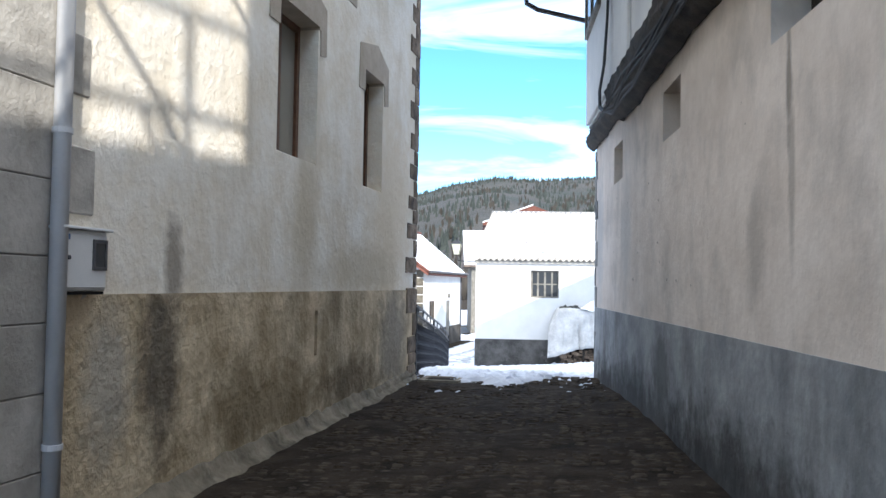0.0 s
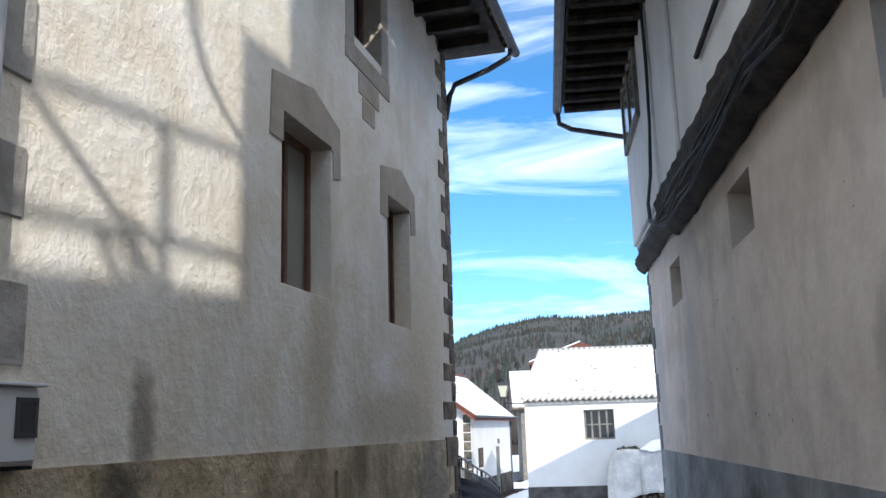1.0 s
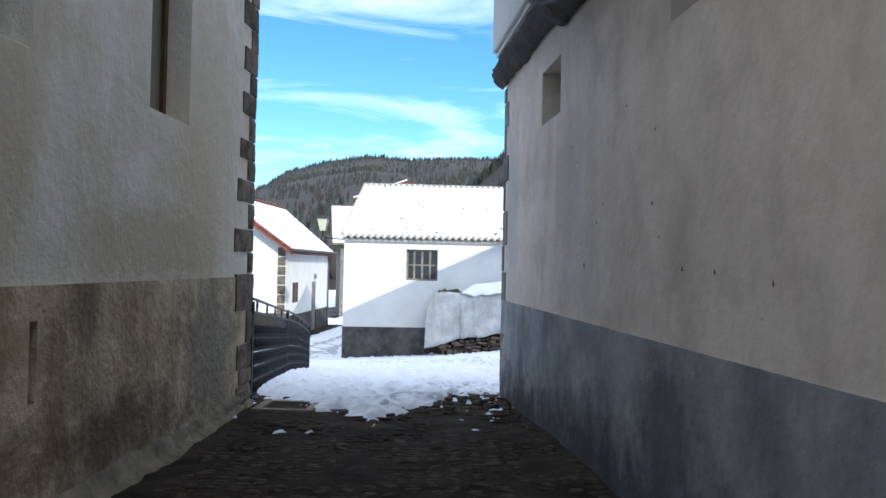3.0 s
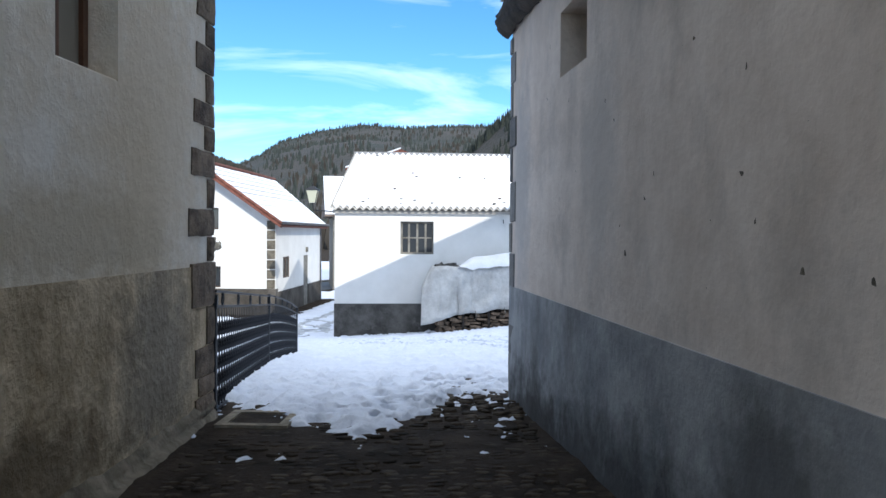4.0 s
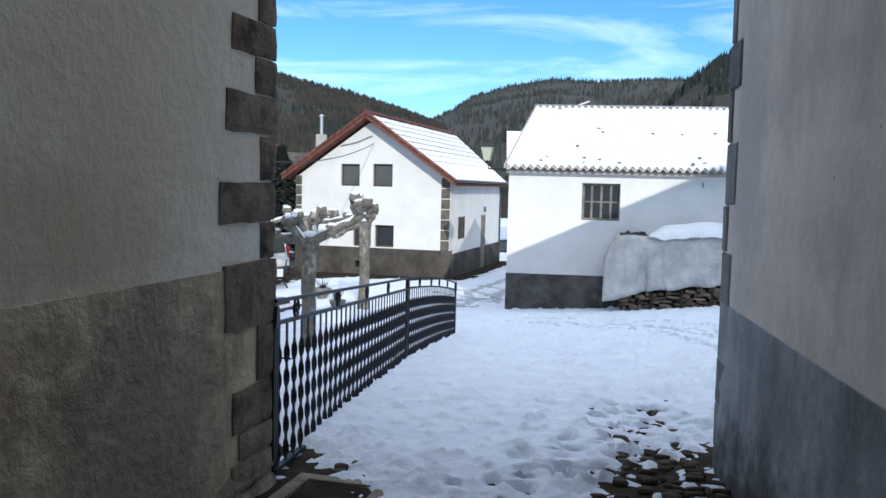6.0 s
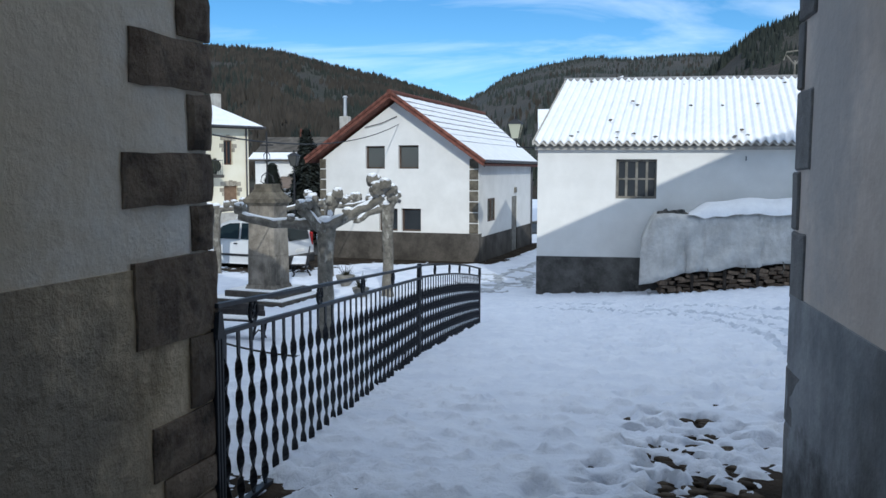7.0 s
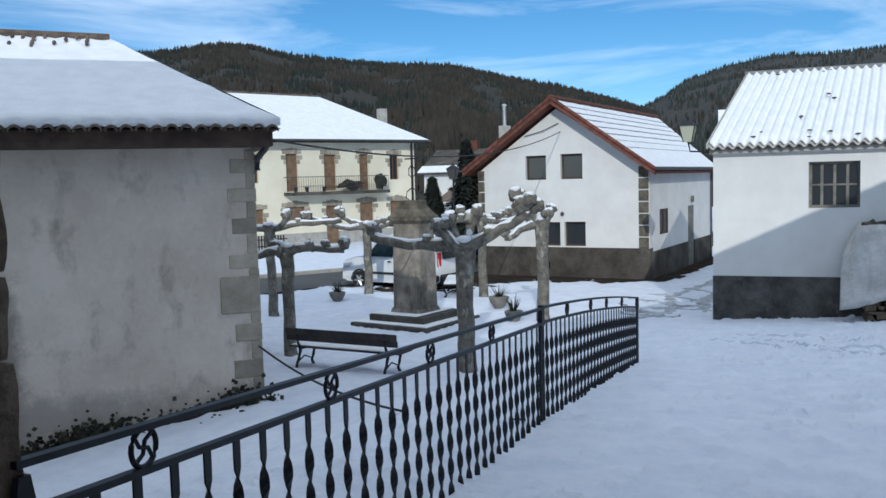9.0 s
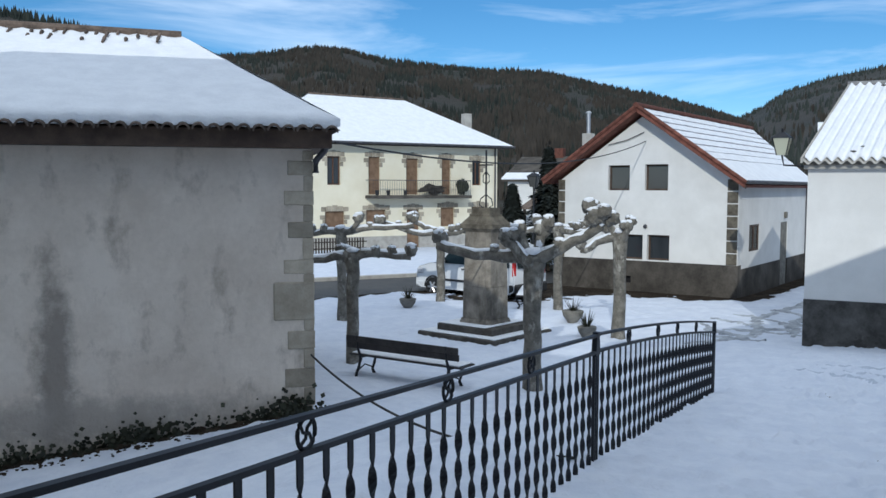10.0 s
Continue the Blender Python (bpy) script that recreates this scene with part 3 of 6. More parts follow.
# ---- hills ----
def hill(name, prof, dist, foot, label, seed, mat=M_WOODLAND):
    """A wooded hill whose crest follows (azimuth left of +y, elevation) in degrees."""
    azs = [prof[0][0] + (prof[-1][0] - prof[0][0]) * i / 160 for i in range(161)]
    vs, fs, rows = [], [], 15
    for a in azs:
        e = ramped(-a, [(-p, q) for p, q in prof])
        top = 1.65 + dist * math.tan(radians(e))
        d = Vector((-math.sin(radians(a)), math.cos(radians(a))))
        for j in range(rows):
            f = j / (rows - 3)
            r = foot + (dist - foot) * f
            z = -4 + (top + 2) * (f ** 1.15 if f <= 1 else max(0.0, 2.05 - f)) 
            z += 0.05 * top * noise.noise(Vector((a * 0.25, f * 3, seed))) * (0 if j in (0, rows - 3) else 1)
            q = d * r + Vector((0, 12))
            vs.append((q.x, q.y, z))
    for i in range(len(azs) - 1):
        for j in range(rows - 1):
            k = i * rows + j
            fs.append((k, k + 1, k + rows + 1, k + rows))
    me = bpy.data.meshes.new(name)
    me.from_pydata(vs, [], fs)
    me.materials.append(mat)
    me.shade_smooth()
    tagged(new(name, me), label, "hill", kind="structure")
    return prof, dist, foot, vs, rows, len(azs)


def forest(name, h, count, size, crest, mat, label, seed, low=0.05, conifer=True):
    """Many small trees over a hill; crest: the share that stands along its top."""
    prof, dist, foot, vs, rows, cols = h
    rnd = random.Random(seed)
    pts, fs = [], []
    for n in range(count):
        u = rnd.random() * (cols - 1.01)
        v = (rows - 3) * (1 - 0.06 * rnd.random()) if rnd.random() < crest else (rows - 3) * (low + (1 - low) * rnd.random())
        clump = noise.noise(Vector((u * 0.16, v * 0.7, seed)))
        if clump < -0.05 and v < (rows - 3) * 0.93:
            continue
        i, j = int(u), min(int(v), rows - 2)
        a, b, c = (Vector(vs[(i) * rows + j]), Vector(vs[(i + 1) * rows + j]), Vector(vs[i * rows + j + 1]))
        p = a + (b - a) * (u - i) + (c - a) * (v - j)
        s = size * rnd.uniform(0.55, 1.25)
        k = len(pts)
        if conifer:
            for lo, hi, w in ((0.0, 0.62, 0.24), (0.38, 1.0, 0.15)):
                k = len(pts)
                t = rnd.random() * 6
                pts += [(p.x + s * w * math.cos(t + q * 1.257), p.y + s * w * math.sin(t + q * 1.257), p.z + s * lo - 0.5) for q in range(5)] + [(p.x, p.y, p.z + s * hi)]
                fs += [(k + q, k + (q + 1) % 5, k + 5) for q in range(5)]
        else:
            for q in range(4):
                k = len(pts)
                t, l = rnd.random() * 6.28, rnd.uniform(0.02, 0.2)
                x, y = p.x + s * l * math.cos(t), p.y + s * l * math.sin(t)
                w, hgt = s * 0.07, s * rnd.uniform(0.6, 1.0)
                pts += [(p.x - w * 0.3, p.y, p.z - 1), (p.x + w * 0.3, p.y, p.z - 1), (x + w, y, p.z + hgt * 0.6), (x, y, p.z + hgt), (x - w, y, p.z + hgt * 0.6)]
                fs += [(k, k + 1, k + 2, k + 3, k + 4)]
    me = bpy.data.meshes.new(name)
    me.from_pydata(pts, [], fs)
    me.materials.append(mat)
    tagged(new(name, me), label, "forest", kind="stuff")


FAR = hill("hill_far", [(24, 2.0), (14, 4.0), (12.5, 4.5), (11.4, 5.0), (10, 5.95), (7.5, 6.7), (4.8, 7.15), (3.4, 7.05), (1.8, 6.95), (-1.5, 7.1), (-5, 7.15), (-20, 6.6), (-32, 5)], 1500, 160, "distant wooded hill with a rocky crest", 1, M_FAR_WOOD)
LEFT = hill("hill_left", [(80, 7.8), (60, 8.1), (47, 8.05), (43.5, 8.4), (39.6, 8.9), (37.4, 8.75), (34.5, 8.2), (30.8, 7.75), (25.3, 7.5), (21.3, 6.6), (17.6, 5.85), (13, 4.35), (10, 3.2), (4, 1.0)], 900, 140, "long hill covered in dark winter woodland", 2)
NEARL = hill("hill_near_left", [(110, 14), (80, 13), (58, 10.2), (54, 9.5), (48.7, 8.4), (46, 7.2), (42, 5), (36, 2)], 520, 120, "wooded hillside with pines along its crest", 3)
RIGHT = hill("hill_right", [(1, 3.5), (-2, 5.2), (-3.4, 6.6), (-5.3, 8.2), (-8.1, 9.2), (-15, 11.5), (-30, 13), (-70, 12)], 420, 110, "steep dark hillside of pines", 4)
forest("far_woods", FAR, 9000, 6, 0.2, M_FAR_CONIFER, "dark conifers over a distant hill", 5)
forest("left_woods", LEFT, 22000, 4.6, 0.2, M_CONIFER, "dark conifers over a long hill", 6)
forest("left_bare_woods", LEFT, 24000, 6.0, 0.0, M_TWIG, "bare brown winter trees on a hillside", 7, conifer=False)
forest("near_left_woods", NEARL, 7000, 4.8, 0.25, M_CONIFER, "dark pines on a near hillside", 8)
forest("right_woods", RIGHT, 10000, 4.6, 0.25, M_CONIFER, "dark pines on a steep hillside", 9)
forest("valley_trees", FAR, 2500, 7, 0.0, M_TWIG, "bare brown trees in the valley", 10, low=0.0, conifer=False)


# ---- pieces of buildings ----
def corrugated(x0, x1, y0, z0, y1, z1, pitch, amp, thick=0.0, seed=0, wob=0.0):
    """A ribbed roof covering that climbs from (y0, z0) to (y1, z1)."""
    n = int((x1 - x0) / pitch) * 8
    up = Vector((0, -(z1 - z0), y1 - y0)).normalized()
    b = bmesh.new()
    prev = None
    rows = 10
    for i in range(n + 1):
        x = x0 + (x1 - x0) * i / n
        a = amp * math.cos(2 * math.pi * (x - x0) / pitch)
        col = []
        for j in range(rows + 1):
            f = j / rows
            w = wob * noise.noise(Vector((x * 0.9, f * 5, seed)))
            p = Vector((x, y0 + (y1 - y0) * f, z0 + (z1 - z0) * f)) + up * (a * (1 - wob * 3 * (0.5 + 0.5 * noise.noise(Vector((x * 0.5, f * 4, seed + 2))))) + w)
            col.append(b.verts.new(p))
        q = b.verts.new((x, y0, z0 + a - thick)) if thick else None
        if prev:
            for j in range(rows):
                b.faces.new((prev[0][j], col[j], col[j + 1], prev[0][j + 1]))
            if thick:
                b.faces.new((prev[1], q, col[0], prev[0][0]))
        prev = (col, q)
    return b


def tile_ends(parent, x0, x1, y, z, pitch, r, mat, name="eave_tile", length=0.25, tilt=0.35):
    """Half-round tile ends along an eave."""
    b = bmesh.new()
    n = 7
    o = [b.verts.new((r * math.cos(math.pi * k / (n - 1)), 0, r * math.sin(math.pi * k / (n - 1)))) for k in range(n)]
    i_ = [b.verts.new((0.75 * r * math.cos(math.pi * k / (n - 1)), 0, 0.75 * r * math.sin(math.pi * k / (n - 1)))) for k in range(n)]
    o2 = [b.verts.new((v.co.x, length, v.co.z + length * tilt)) for v in o]
    i2 = [b.verts.new((v.co.x, length, v.co.z + length * tilt)) for v in i_]
    for k in range(n - 1):
        b.faces.new((o[k], o[k + 1], o2[k + 1], o2[k]))
        b.faces.new((o[k], i_[k], i_[k + 1], o[k + 1]))
        b.faces.new((i_[k], i2[k], i2[k + 1], i_[k + 1]))
    bmesh.ops.recalc_face_normals(b, faces=b.faces)
    first = part(name, b, mat, parent)
    first.matrix_basis = pose(x0 + pitch / 2, y, z)
    for k in range(1, int((x1 - x0) / pitch)):
        twin(first, pose(x0 + pitch * (k + 0.5), y, z + 0.006 * math.sin(k * 2.3), 0, 0, 2 * math.sin(k * 1.7)))


def quoins(parent, x, out, z0, z1, long, short, depth, mat, seed, proud=0.02, heights=(0.24, 0.36), side=None, ragged=0.4):
    """Corner stones up an edge at x; out: the way (+1 or -1) in which they reach into the wall."""
    rnd = random.Random(seed)
    z, k = z0, 0
    while z < z1 - 0.1:
        h = min(rnd.uniform(*heights), z1 - z)
        w = (long if k % 2 else short) * rnd.uniform(0.88, 1.12)
        d = (short if k % 2 else long) * 1.0 if side is None else side
        a, b_ = sorted((x - out * rnd.uniform(0.015, 0.03), x + out * w))
        bm = box(a, b_, -proud * rnd.uniform(0.6, 1.3), depth if side is None else d, z + 0.003, z + h - 0.003)
        bmesh.ops.subdivide_edges(bm, edges=[e for e in bm.edges if abs(e.verts[0].co.y - e.verts[1].co.y) < 0.01], cuts=3, use_grid_fill=True)
        bmesh.ops.bevel(bm, geom=[e for e in bm.edges if e.is_manifold and e.calc_face_angle() > 1.0], offset=0.009, segments=1, affect="EDGES", profile=0.5)
        for v in bm.verts:
            if v.co.y < 0.02 or out * (v.co.x - x) < 0.02:
                j = noise.noise_vector(v.co * 7 + Vector((seed, k * 3, 0)))
                v.co += Vector((0.016 * j.x, 0.004 * j.y, 0.012 * j.z)) * ragged
        part("quoin_stone", bm, mat, parent)
        z += h
        k += 1


def corner_stone(parent, x0, x1, z0, z1, depth, mat, seed):
    """One rough-hewn stone at a house corner, its face pillowed and its arrises worn."""
    bm = box(x0, x1, -0.036 if z1 < 1.3 else -0.022, depth, z0 + 0.006, z1 - 0.006)
    bmesh.ops.subdivide_edges(bm, edges=bm.edges[:], cuts=5, use_grid_fill=True)
    cx, cz = (x0 + x1) / 2, (z0 + z1) / 2
    for v in bm.verts:
        u, w = abs(v.co.x - cx) / ((x1 - x0) / 2), abs(v.co.z - cz) / ((z1 - z0) / 2)
        near = max(u, w) ** 6
        j = noise.noise_vector(v.co * 6 + Vector((seed * 3.0, 0, seed)))
        i = noise.noise_vector(v.co * 19 + Vector((seed, 4, 0)))
        if v.co.y < 0.0:
            v.co.y += 0.014 * near + 0.007 * j.y + 0.004 * i.y
        if v.co.x > x1 - 0.02:
            v.co.x += 0.014 * (1 - w ** 4) + 0.012 * j.x - 0.006
        v.co.x += (0.012 * j.z + 0.004 * i.x) * (u > 0.9)
        v.co.z += (0.010 * j.x + 0.004 * i.z) * (w > 0.9)
    part("quoin_stone", bm, mat, parent)


# ---- house on the left of the passage ----
lh = group_at("village_house", local((-1.10, 13.1), (0.063, 1)), "cream stuccoed village house with a grey cement plinth and stone quoins", "house")
W1, W2, W3 = (-4.60, -3.61, 2.48, 3.86), (-2.06, -1.27, 2.46, 3.83), (-3.0, -2.15, 5.22, 6.45)
bm = wall(-7.6, 0.58, 1.25, 6.75, 0.55, [W1, W2, W3])
part("wall", bm, M_STUCCO, lh)
part("plinth", wall(-7.6, 0.585, -0.6, 1.25, 0.55, [(-3.58, -3.5, 0.62, 1.06)], -0.012), M_PLINTH_L, lh, "stained grey cement plinth")
part("wall_back", box(-9.5, 0.58, 7.4, 7.6, -2.2, 6.7), M_STUCCO, lh)
part("end_wall", box(0.02, 0.57, 0.55, 7.4, -2.2, 6.7), M_STUCCO, lh)
part("inner_floor", box(-9.0, 0.0, 0.55, 7.4, 4.6, 4.8), M_DARK, lh)
# sheet behind the openings, coloured as the unlit inside
part("dark_room", box(-9.0, 0.0, 0.95, 1.0, 0.5, 6.6), M_DARK, lh)
# near-black sheet close behind the face paints the slot's inner shade
part("slot_backing", box(-3.578, -3.502, 0.03, 0.06, 0.622, 1.058), M_DARK, lh)
# cement fillet along the foot
bm = bmesh.new()
prev = None
for i in range(180):
    x = -9.6 + 10.15 * i / 179
    p = Vector((-1.10, 13.1)) + Vector((0.063, 1)) * x
    g = ground(p.x, p.y)
    h = 0.09 + 0.06 * noise.noise(Vector((x * 1.1, 1, 0))) + 0.05 * noise.noise(Vector((x * 5, 1, 0)))
    d = 0.13 + 0.06 * noise.noise(Vector((x * 1.3, 4, 0))) + 0.05 * noise.noise(Vector((x * 6, 4, 0)))
    if x > -1.6:
        h, d = h * (1 - 0.3 * (x + 1.6) / 2.1), d * (1 - 0.55 * (x + 1.6) / 2.1)
    row = [bm.verts.new((x, -0.012, g + h + 0.06)), bm.verts.new((x, -0.05, g + h)), bm.verts.new((x, -d * 0.5, g + h * 0.55)), bm.verts.new((x, -d, g + 0.02)), bm.verts.new((x, -d - 0.03, g - 0.2))]
    if prev:
        for a in range(4):
            bm.faces.new((prev[a], prev[a + 1], row[a + 1], row[a]))
    prev = row
bmesh.ops.recalc_face_normals(bm, faces=bm.faces)
part("cement_skirting", bm, M_CEMENT, lh, "rough sloping cement skirting", True)
# quoins at the far corner, ashlar at the near one
z = -0.1
for k, (top, edge) in enumerate(((0.20, 0.12), (0.36, 0.20), (0.60, 0.12), (0.92, 0.40), (1.28, 0.04), (1.49, 0.45), (1.715, 0.0), (1.97, 0.44), (2.19, 0.06), (2.39, 0.38), (2.58, 0.12), (2.82, 0.40), (3.04, 0.17))):
    corner_stone(lh, edge, 0.61, z, top, 0.5 if k % 2 else 0.24, M_SANDSTONE, k + 40)
    z = top
quoins(lh, 0.60, -1, 3.04, 6.7, 0.46, 0.2, 0.30, M_SANDSTONE, 3, 0.014, (0.19, 0.26), None, 1.0)
quoins(lh, -7.62, 1, 0.0, 6.7, 0.36, 0.06, 0.1, M_ASHLAR, 9, 0.016, (0.26, 0.46))
z = -0.4
rnd = random.Random(4)
while z < 6.7:
    h = rnd.uniform(0.34, 0.5)
    part("ashlar_block", box(-8.16, -7.615, -0.03, 0.4, z + 0.002, z + h - 0.002, 0.006), M_ASHLAR, lh)
    z += h
part("side_wall", box(-14, -8.17, 0.12, 0.5, -0.6, 6.7), M_ASHLAR, lh)
ck = group_at("clay_crock", local((-1.10, 13.1), (0.063, 1)), "broken red clay crock on a stone ledge", "crock")
part("ledge", box(-9.2, -8.18, -0.08, 0.115, 0.2, 1.28, 0.03), M_LINTEL, ck)
part("crock", tube([(-8.36, 0.0, 1.285), (-8.36, 0.0, 1.33), (-8.36, 0.0, 1.42), (-8.36, 0.0, 1.45)], [0.09, 0.11, 0.12, 0.10], 12), M_TILE, ck)


def stone_window(parent, w, y=0.19):
    """An opening with a chamfered stone lintel and a brown casement."""
    x0, x1, z0, z1 = w
    mid = (x0 + x1) / 2
    o = [(x0 - 0.22, z1 - 0.26), (x0 + 0.004, z1 - 0.26), (x0 + 0.004, z1 - 0.004), (x1 - 0.004, z1 - 0.004), (x1 - 0.004, z1 - 0.03), (x1 + 0.04, z1 - 0.03), (x1 + 0.05, z1 - 0.28), (x1 + 0.21, z1 - 0.25), (x1 + 0.20, z1 + 0.22), (mid + 0.10, z1 + 0.40), (x0 - 0.19, z1 + 0.26)]
    part("lintel_stone", slab(o, -0.014, 0.24), M_LINTEL, parent, "grey chamfered stone lintel")
    part("sill_stone", box(x0 + 0.003, x1 - 0.003, 0.006, 0.30, z0 - 0.05, z0 + 0.012, 0.008), M_STUCCO, parent)
    w_ = window(parent, x0, x1, z0, z1, y, M_BROWN_WOOD, M_GLASS_LACE, (1, 0), 0.07, "brown wooden casement with lace curtain behind the glass")
    return w_


stone_window(lh, W1)
stone_window(lh, W2)
x0, x1, z0, z1 = W3
part("surround_stone", box(x0 - 0.22, x0 + 0.004, -0.01, 0.24, z0 - 0.1, z1 - 0.01, 0.008), M_LINTEL, lh)
part("surround_stone", box(x1 - 0.004, x1 + 0.22, -0.01, 0.24, z0 - 0.1, z1 - 0.01, 0.008), M_LINTEL, lh)
part("surround_stone", box(x0 - 0.24, x1 + 0.24, -0.012, 0.24, z0 - 0.32, z0 - 0.1, 0.01), M_LINTEL, lh)
part("surround_stone", box(x0 + 0.12, x1 - 0.12, -0.01, 0.1, z0 - 0.56, z0 - 0.33, 0.01), M_LINTEL, lh)
part("surround_stone", box(x0 + 0.22, x1 - 0.26, -0.01, 0.1, z0 - 0.80, z0 - 0.57, 0.01), M_LINTEL, lh)
window(lh, x0, x1, z0 - 0.09, z1, 0.2, M_BROWN_WOOD, M_GLASS, (1, 0), 0.07)
# eave
part("roof", slab([(-14, 6.62), (0.95, 6.62), (0.95, 6.70), (-14, 6.70)], -0.82, 0.3), M_OLD_WOOD, lh, "dark boarded eave")
part("roof_slope", prism([(-0.86, 6.70), (-0.86, 6.78), (3.8, 8.35), (7.9, 6.8), (7.9, 6.7)], -14, 1.0), M_TILE_DARK, lh)
rf = part("rafter_end", box(-0.05, 0.05, -0.72, 0.3, 6.47, 6.61, 0.01), M_OLD_WOOD, lh)
rf.matrix_basis = pose(0.3, 0, 0)
for k in range(1, 24):
    twin(rf, pose(0.3 - k * 0.55, 0, 0))
tile_ends(lh, -9, 0.95, -0.9, 6.64, 0.22, 0.09, M_TILE_DARK, length=0.3)
part("gutter", tube([(-14, -0.96, 6.60), (1.0, -0.96, 6.60)], 0.065, 8), M_ZINC, lh, "dark zinc gutter")
part("downpipe", tube([(0.75, -0.93, 6.56), (0.75, -0.90, 6.44), (0.75, -0.6, 6.3), (0.70, -0.12, 6.12), (0.66, -0.05, 5.95), (0.66, 0.02, 5.6)], 0.042, 8), M_ZINC, lh)

# grey drainpipe and meter box
dp = group_at("drainpipe", local((-1.108, 12.97), (0.063, 1)), "grey plastic drainpipe down the house corner", "pipe")
part("pipe", tube([(-7.5, -0.08, 0.02), (-7.5, -0.08, 6.55)], 0.047, 14), M_PIPE, dp, smooth=True)
for z in (0.45, 2.1, 3.8, 5.4):
    part("bracket", tube([(-7.5, -0.08, z), (-7.5, -0.08, z + 0.03)], 0.054, 14), M_PIPE, dp)
    part("bracket_arm", box(-7.51, -7.49, -0.04, -0.01, z, z + 0.03), M_PIPE, dp)
mb = group_at("meter_box", local((-1.1115, 12.92), (0.063, 1)), "pale grey electricity meter box on the wall", "meter box")
part("case", box(-7.45, -7.05, -0.10, -0.001, 1.27, 1.60, 0.008), M_BOX, mb)
part("door", box(-7.435, -7.065, -0.112, -0.101, 1.285, 1.585, 0.006), M_BOX, mb)
part("rain_lid", box(-7.47, -7.03, -0.13, -0.001, 1.602, 1.618, 0.004), M_BOX, mb)
wn_ = part("window", box(-7.185, -7.085, -0.118, -0.113, 1.40, 1.54, 0.002), M_GLASS, mb)
part("window_frame", wall(-7.2, -7.07, 1.385, 1.555, 0.008, [(-7.18, -7.09, 1.405, 1.535)], -0.1205), M_ZINC, mb)
part("hinge", box(-7.45, -7.437, -0.118, -0.112, 1.33, 1.36), M_ZINC, mb)
part("lock", tube([(-7.415, -0.112, 1.45), (-7.415, -0.125, 1.45)], 0.012, 10), M_ZINC, mb)
part("warning_sticker", box(-7.43, -7.40, -0.1135, -0.1125, 1.545, 1.575), material("blue_sticker", (0.06, 0.14, 0.32), (0.09, 0.18, 0.36), 0.5, 4, 40, 0), mb)
# near-black strip along the underside of the case
part("sill_strip", box(-7.45, -7.05, -0.09, -0.001, 1.252, 1.268, 0.003), M_DARK, mb)

# ---- house on the right of the passage ----
rh = group_at("jettied_house", local((1.54, 14.73), (0.0825, -1)), "rendered house with a jettied white upper storey and blue-grey plinth", "house")
V = [(5.36, 6.12, 2.67, 3.12), (2.05, 2.80, 2.66, 3.13), (8.5, 9.3, 2.69, 3.15)]
part("wall", wall(0.0, 12.2, 1.03, 3.55, 0.55, V), M_RENDER_R, rh)
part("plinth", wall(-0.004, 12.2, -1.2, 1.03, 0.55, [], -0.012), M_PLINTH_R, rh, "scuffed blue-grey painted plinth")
part("end_wall", box(0.0, 0.5, 0.56, 14.5, -1.2, 6.5), M_RENDER_R, rh)
part("gable_end", prism([(-0.1, 6.5), (14.5, 6.5), (14.5, 12.9)], 0.05, 0.5), M_WHITE_OLD, rh)
part("rear_wall", box(11.7, 12.2, 0.6, 14.5, -1.2, 6.5), M_RENDER_R, rh)
part("back_wall", box(0.0, 12.0, 14.5, 14.8, -1.2, 6.5), M_RENDER_R, rh)
part("dark_room", box(0.6, 12.0, 0.60, 0.65, 0.5, 6.4), M_DARK, rh)
for a, b_, c, d in V:
    part("vent_shutter", box(a, b_, 0.22, 0.26, c, d), M_OLD_WOOD, rh)
part("upper_wall", wall(0.0, 12.2, 3.75, 6.45, 0.4, [(3.2, 4.0, 4.7, 5.9), (7.0, 7.8, 4.7, 5.9)], -0.12), M_WHITE_OLD, rh, "whitewashed jettied upper wall")
part("upper_panel", box(-0.01, 4.2, -0.165, -0.121, 3.8, 6.1, 0.012), M_WHITE_OLD, rh)
bm = bmesh.new()
prev = None
for i in range(320):
    x = -0.12 + 12.3 * i / 319
    big = smooth01((x - 2.5) / 0.6)
    lo, hi = 3.42 - 0.12 * big, 3.76 + 0.12 * big
    prof = [(0.02, lo + 0.05)] + [(-0.02 - (0.13 + 0.09 * big) * math.sin(math.pi * q) ** 0.6, lo + (hi - lo) * q) for q in [i_ / 22 for i_ in range(23)]] + [(0.0, hi)]
    row = []
    for j, (y, z) in enumerate(prof):
        k = 0.03 * noise.noise(Vector((x * 1.1, j * 0.25, 0))) + big * 0.06 * (abs(noise.noise(Vector((x * 0.8 + j * 0.05, j * 0.75, 5)))) - 0.2) + 0.02 * noise.noise(Vector((x * 5, j * 1.6, 9)))
        row.append(bm.verts.new((x, y - k, z + 0.5 * k)))
    if prev:
        for a in range(len(prof) - 1):
            bm.faces.new((prev[a], row[a], row[a + 1], prev[a + 1]))
    else:
        bm.faces.new(row)
    prev = row
bmesh.ops.recalc_face_normals(bm, faces=bm.faces)
part("jetty_beam", bm, M_OLD_WOOD, rh, "blackened gnarled timber beam", True)
for x in (3.2, 7.0):
    window(rh, x, x + 0.8, 4.7, 5.9, -0.02, M_OLD_WOOD, M_GLASS, (1, 0), 0.06)
part("pole", tube([(5.45, -0.15, 4.25), (6.4, -0.16, 4.27), (7.4, -0.15, 4.26)], 0.024, 6), M_OLD_WOOD, rh)
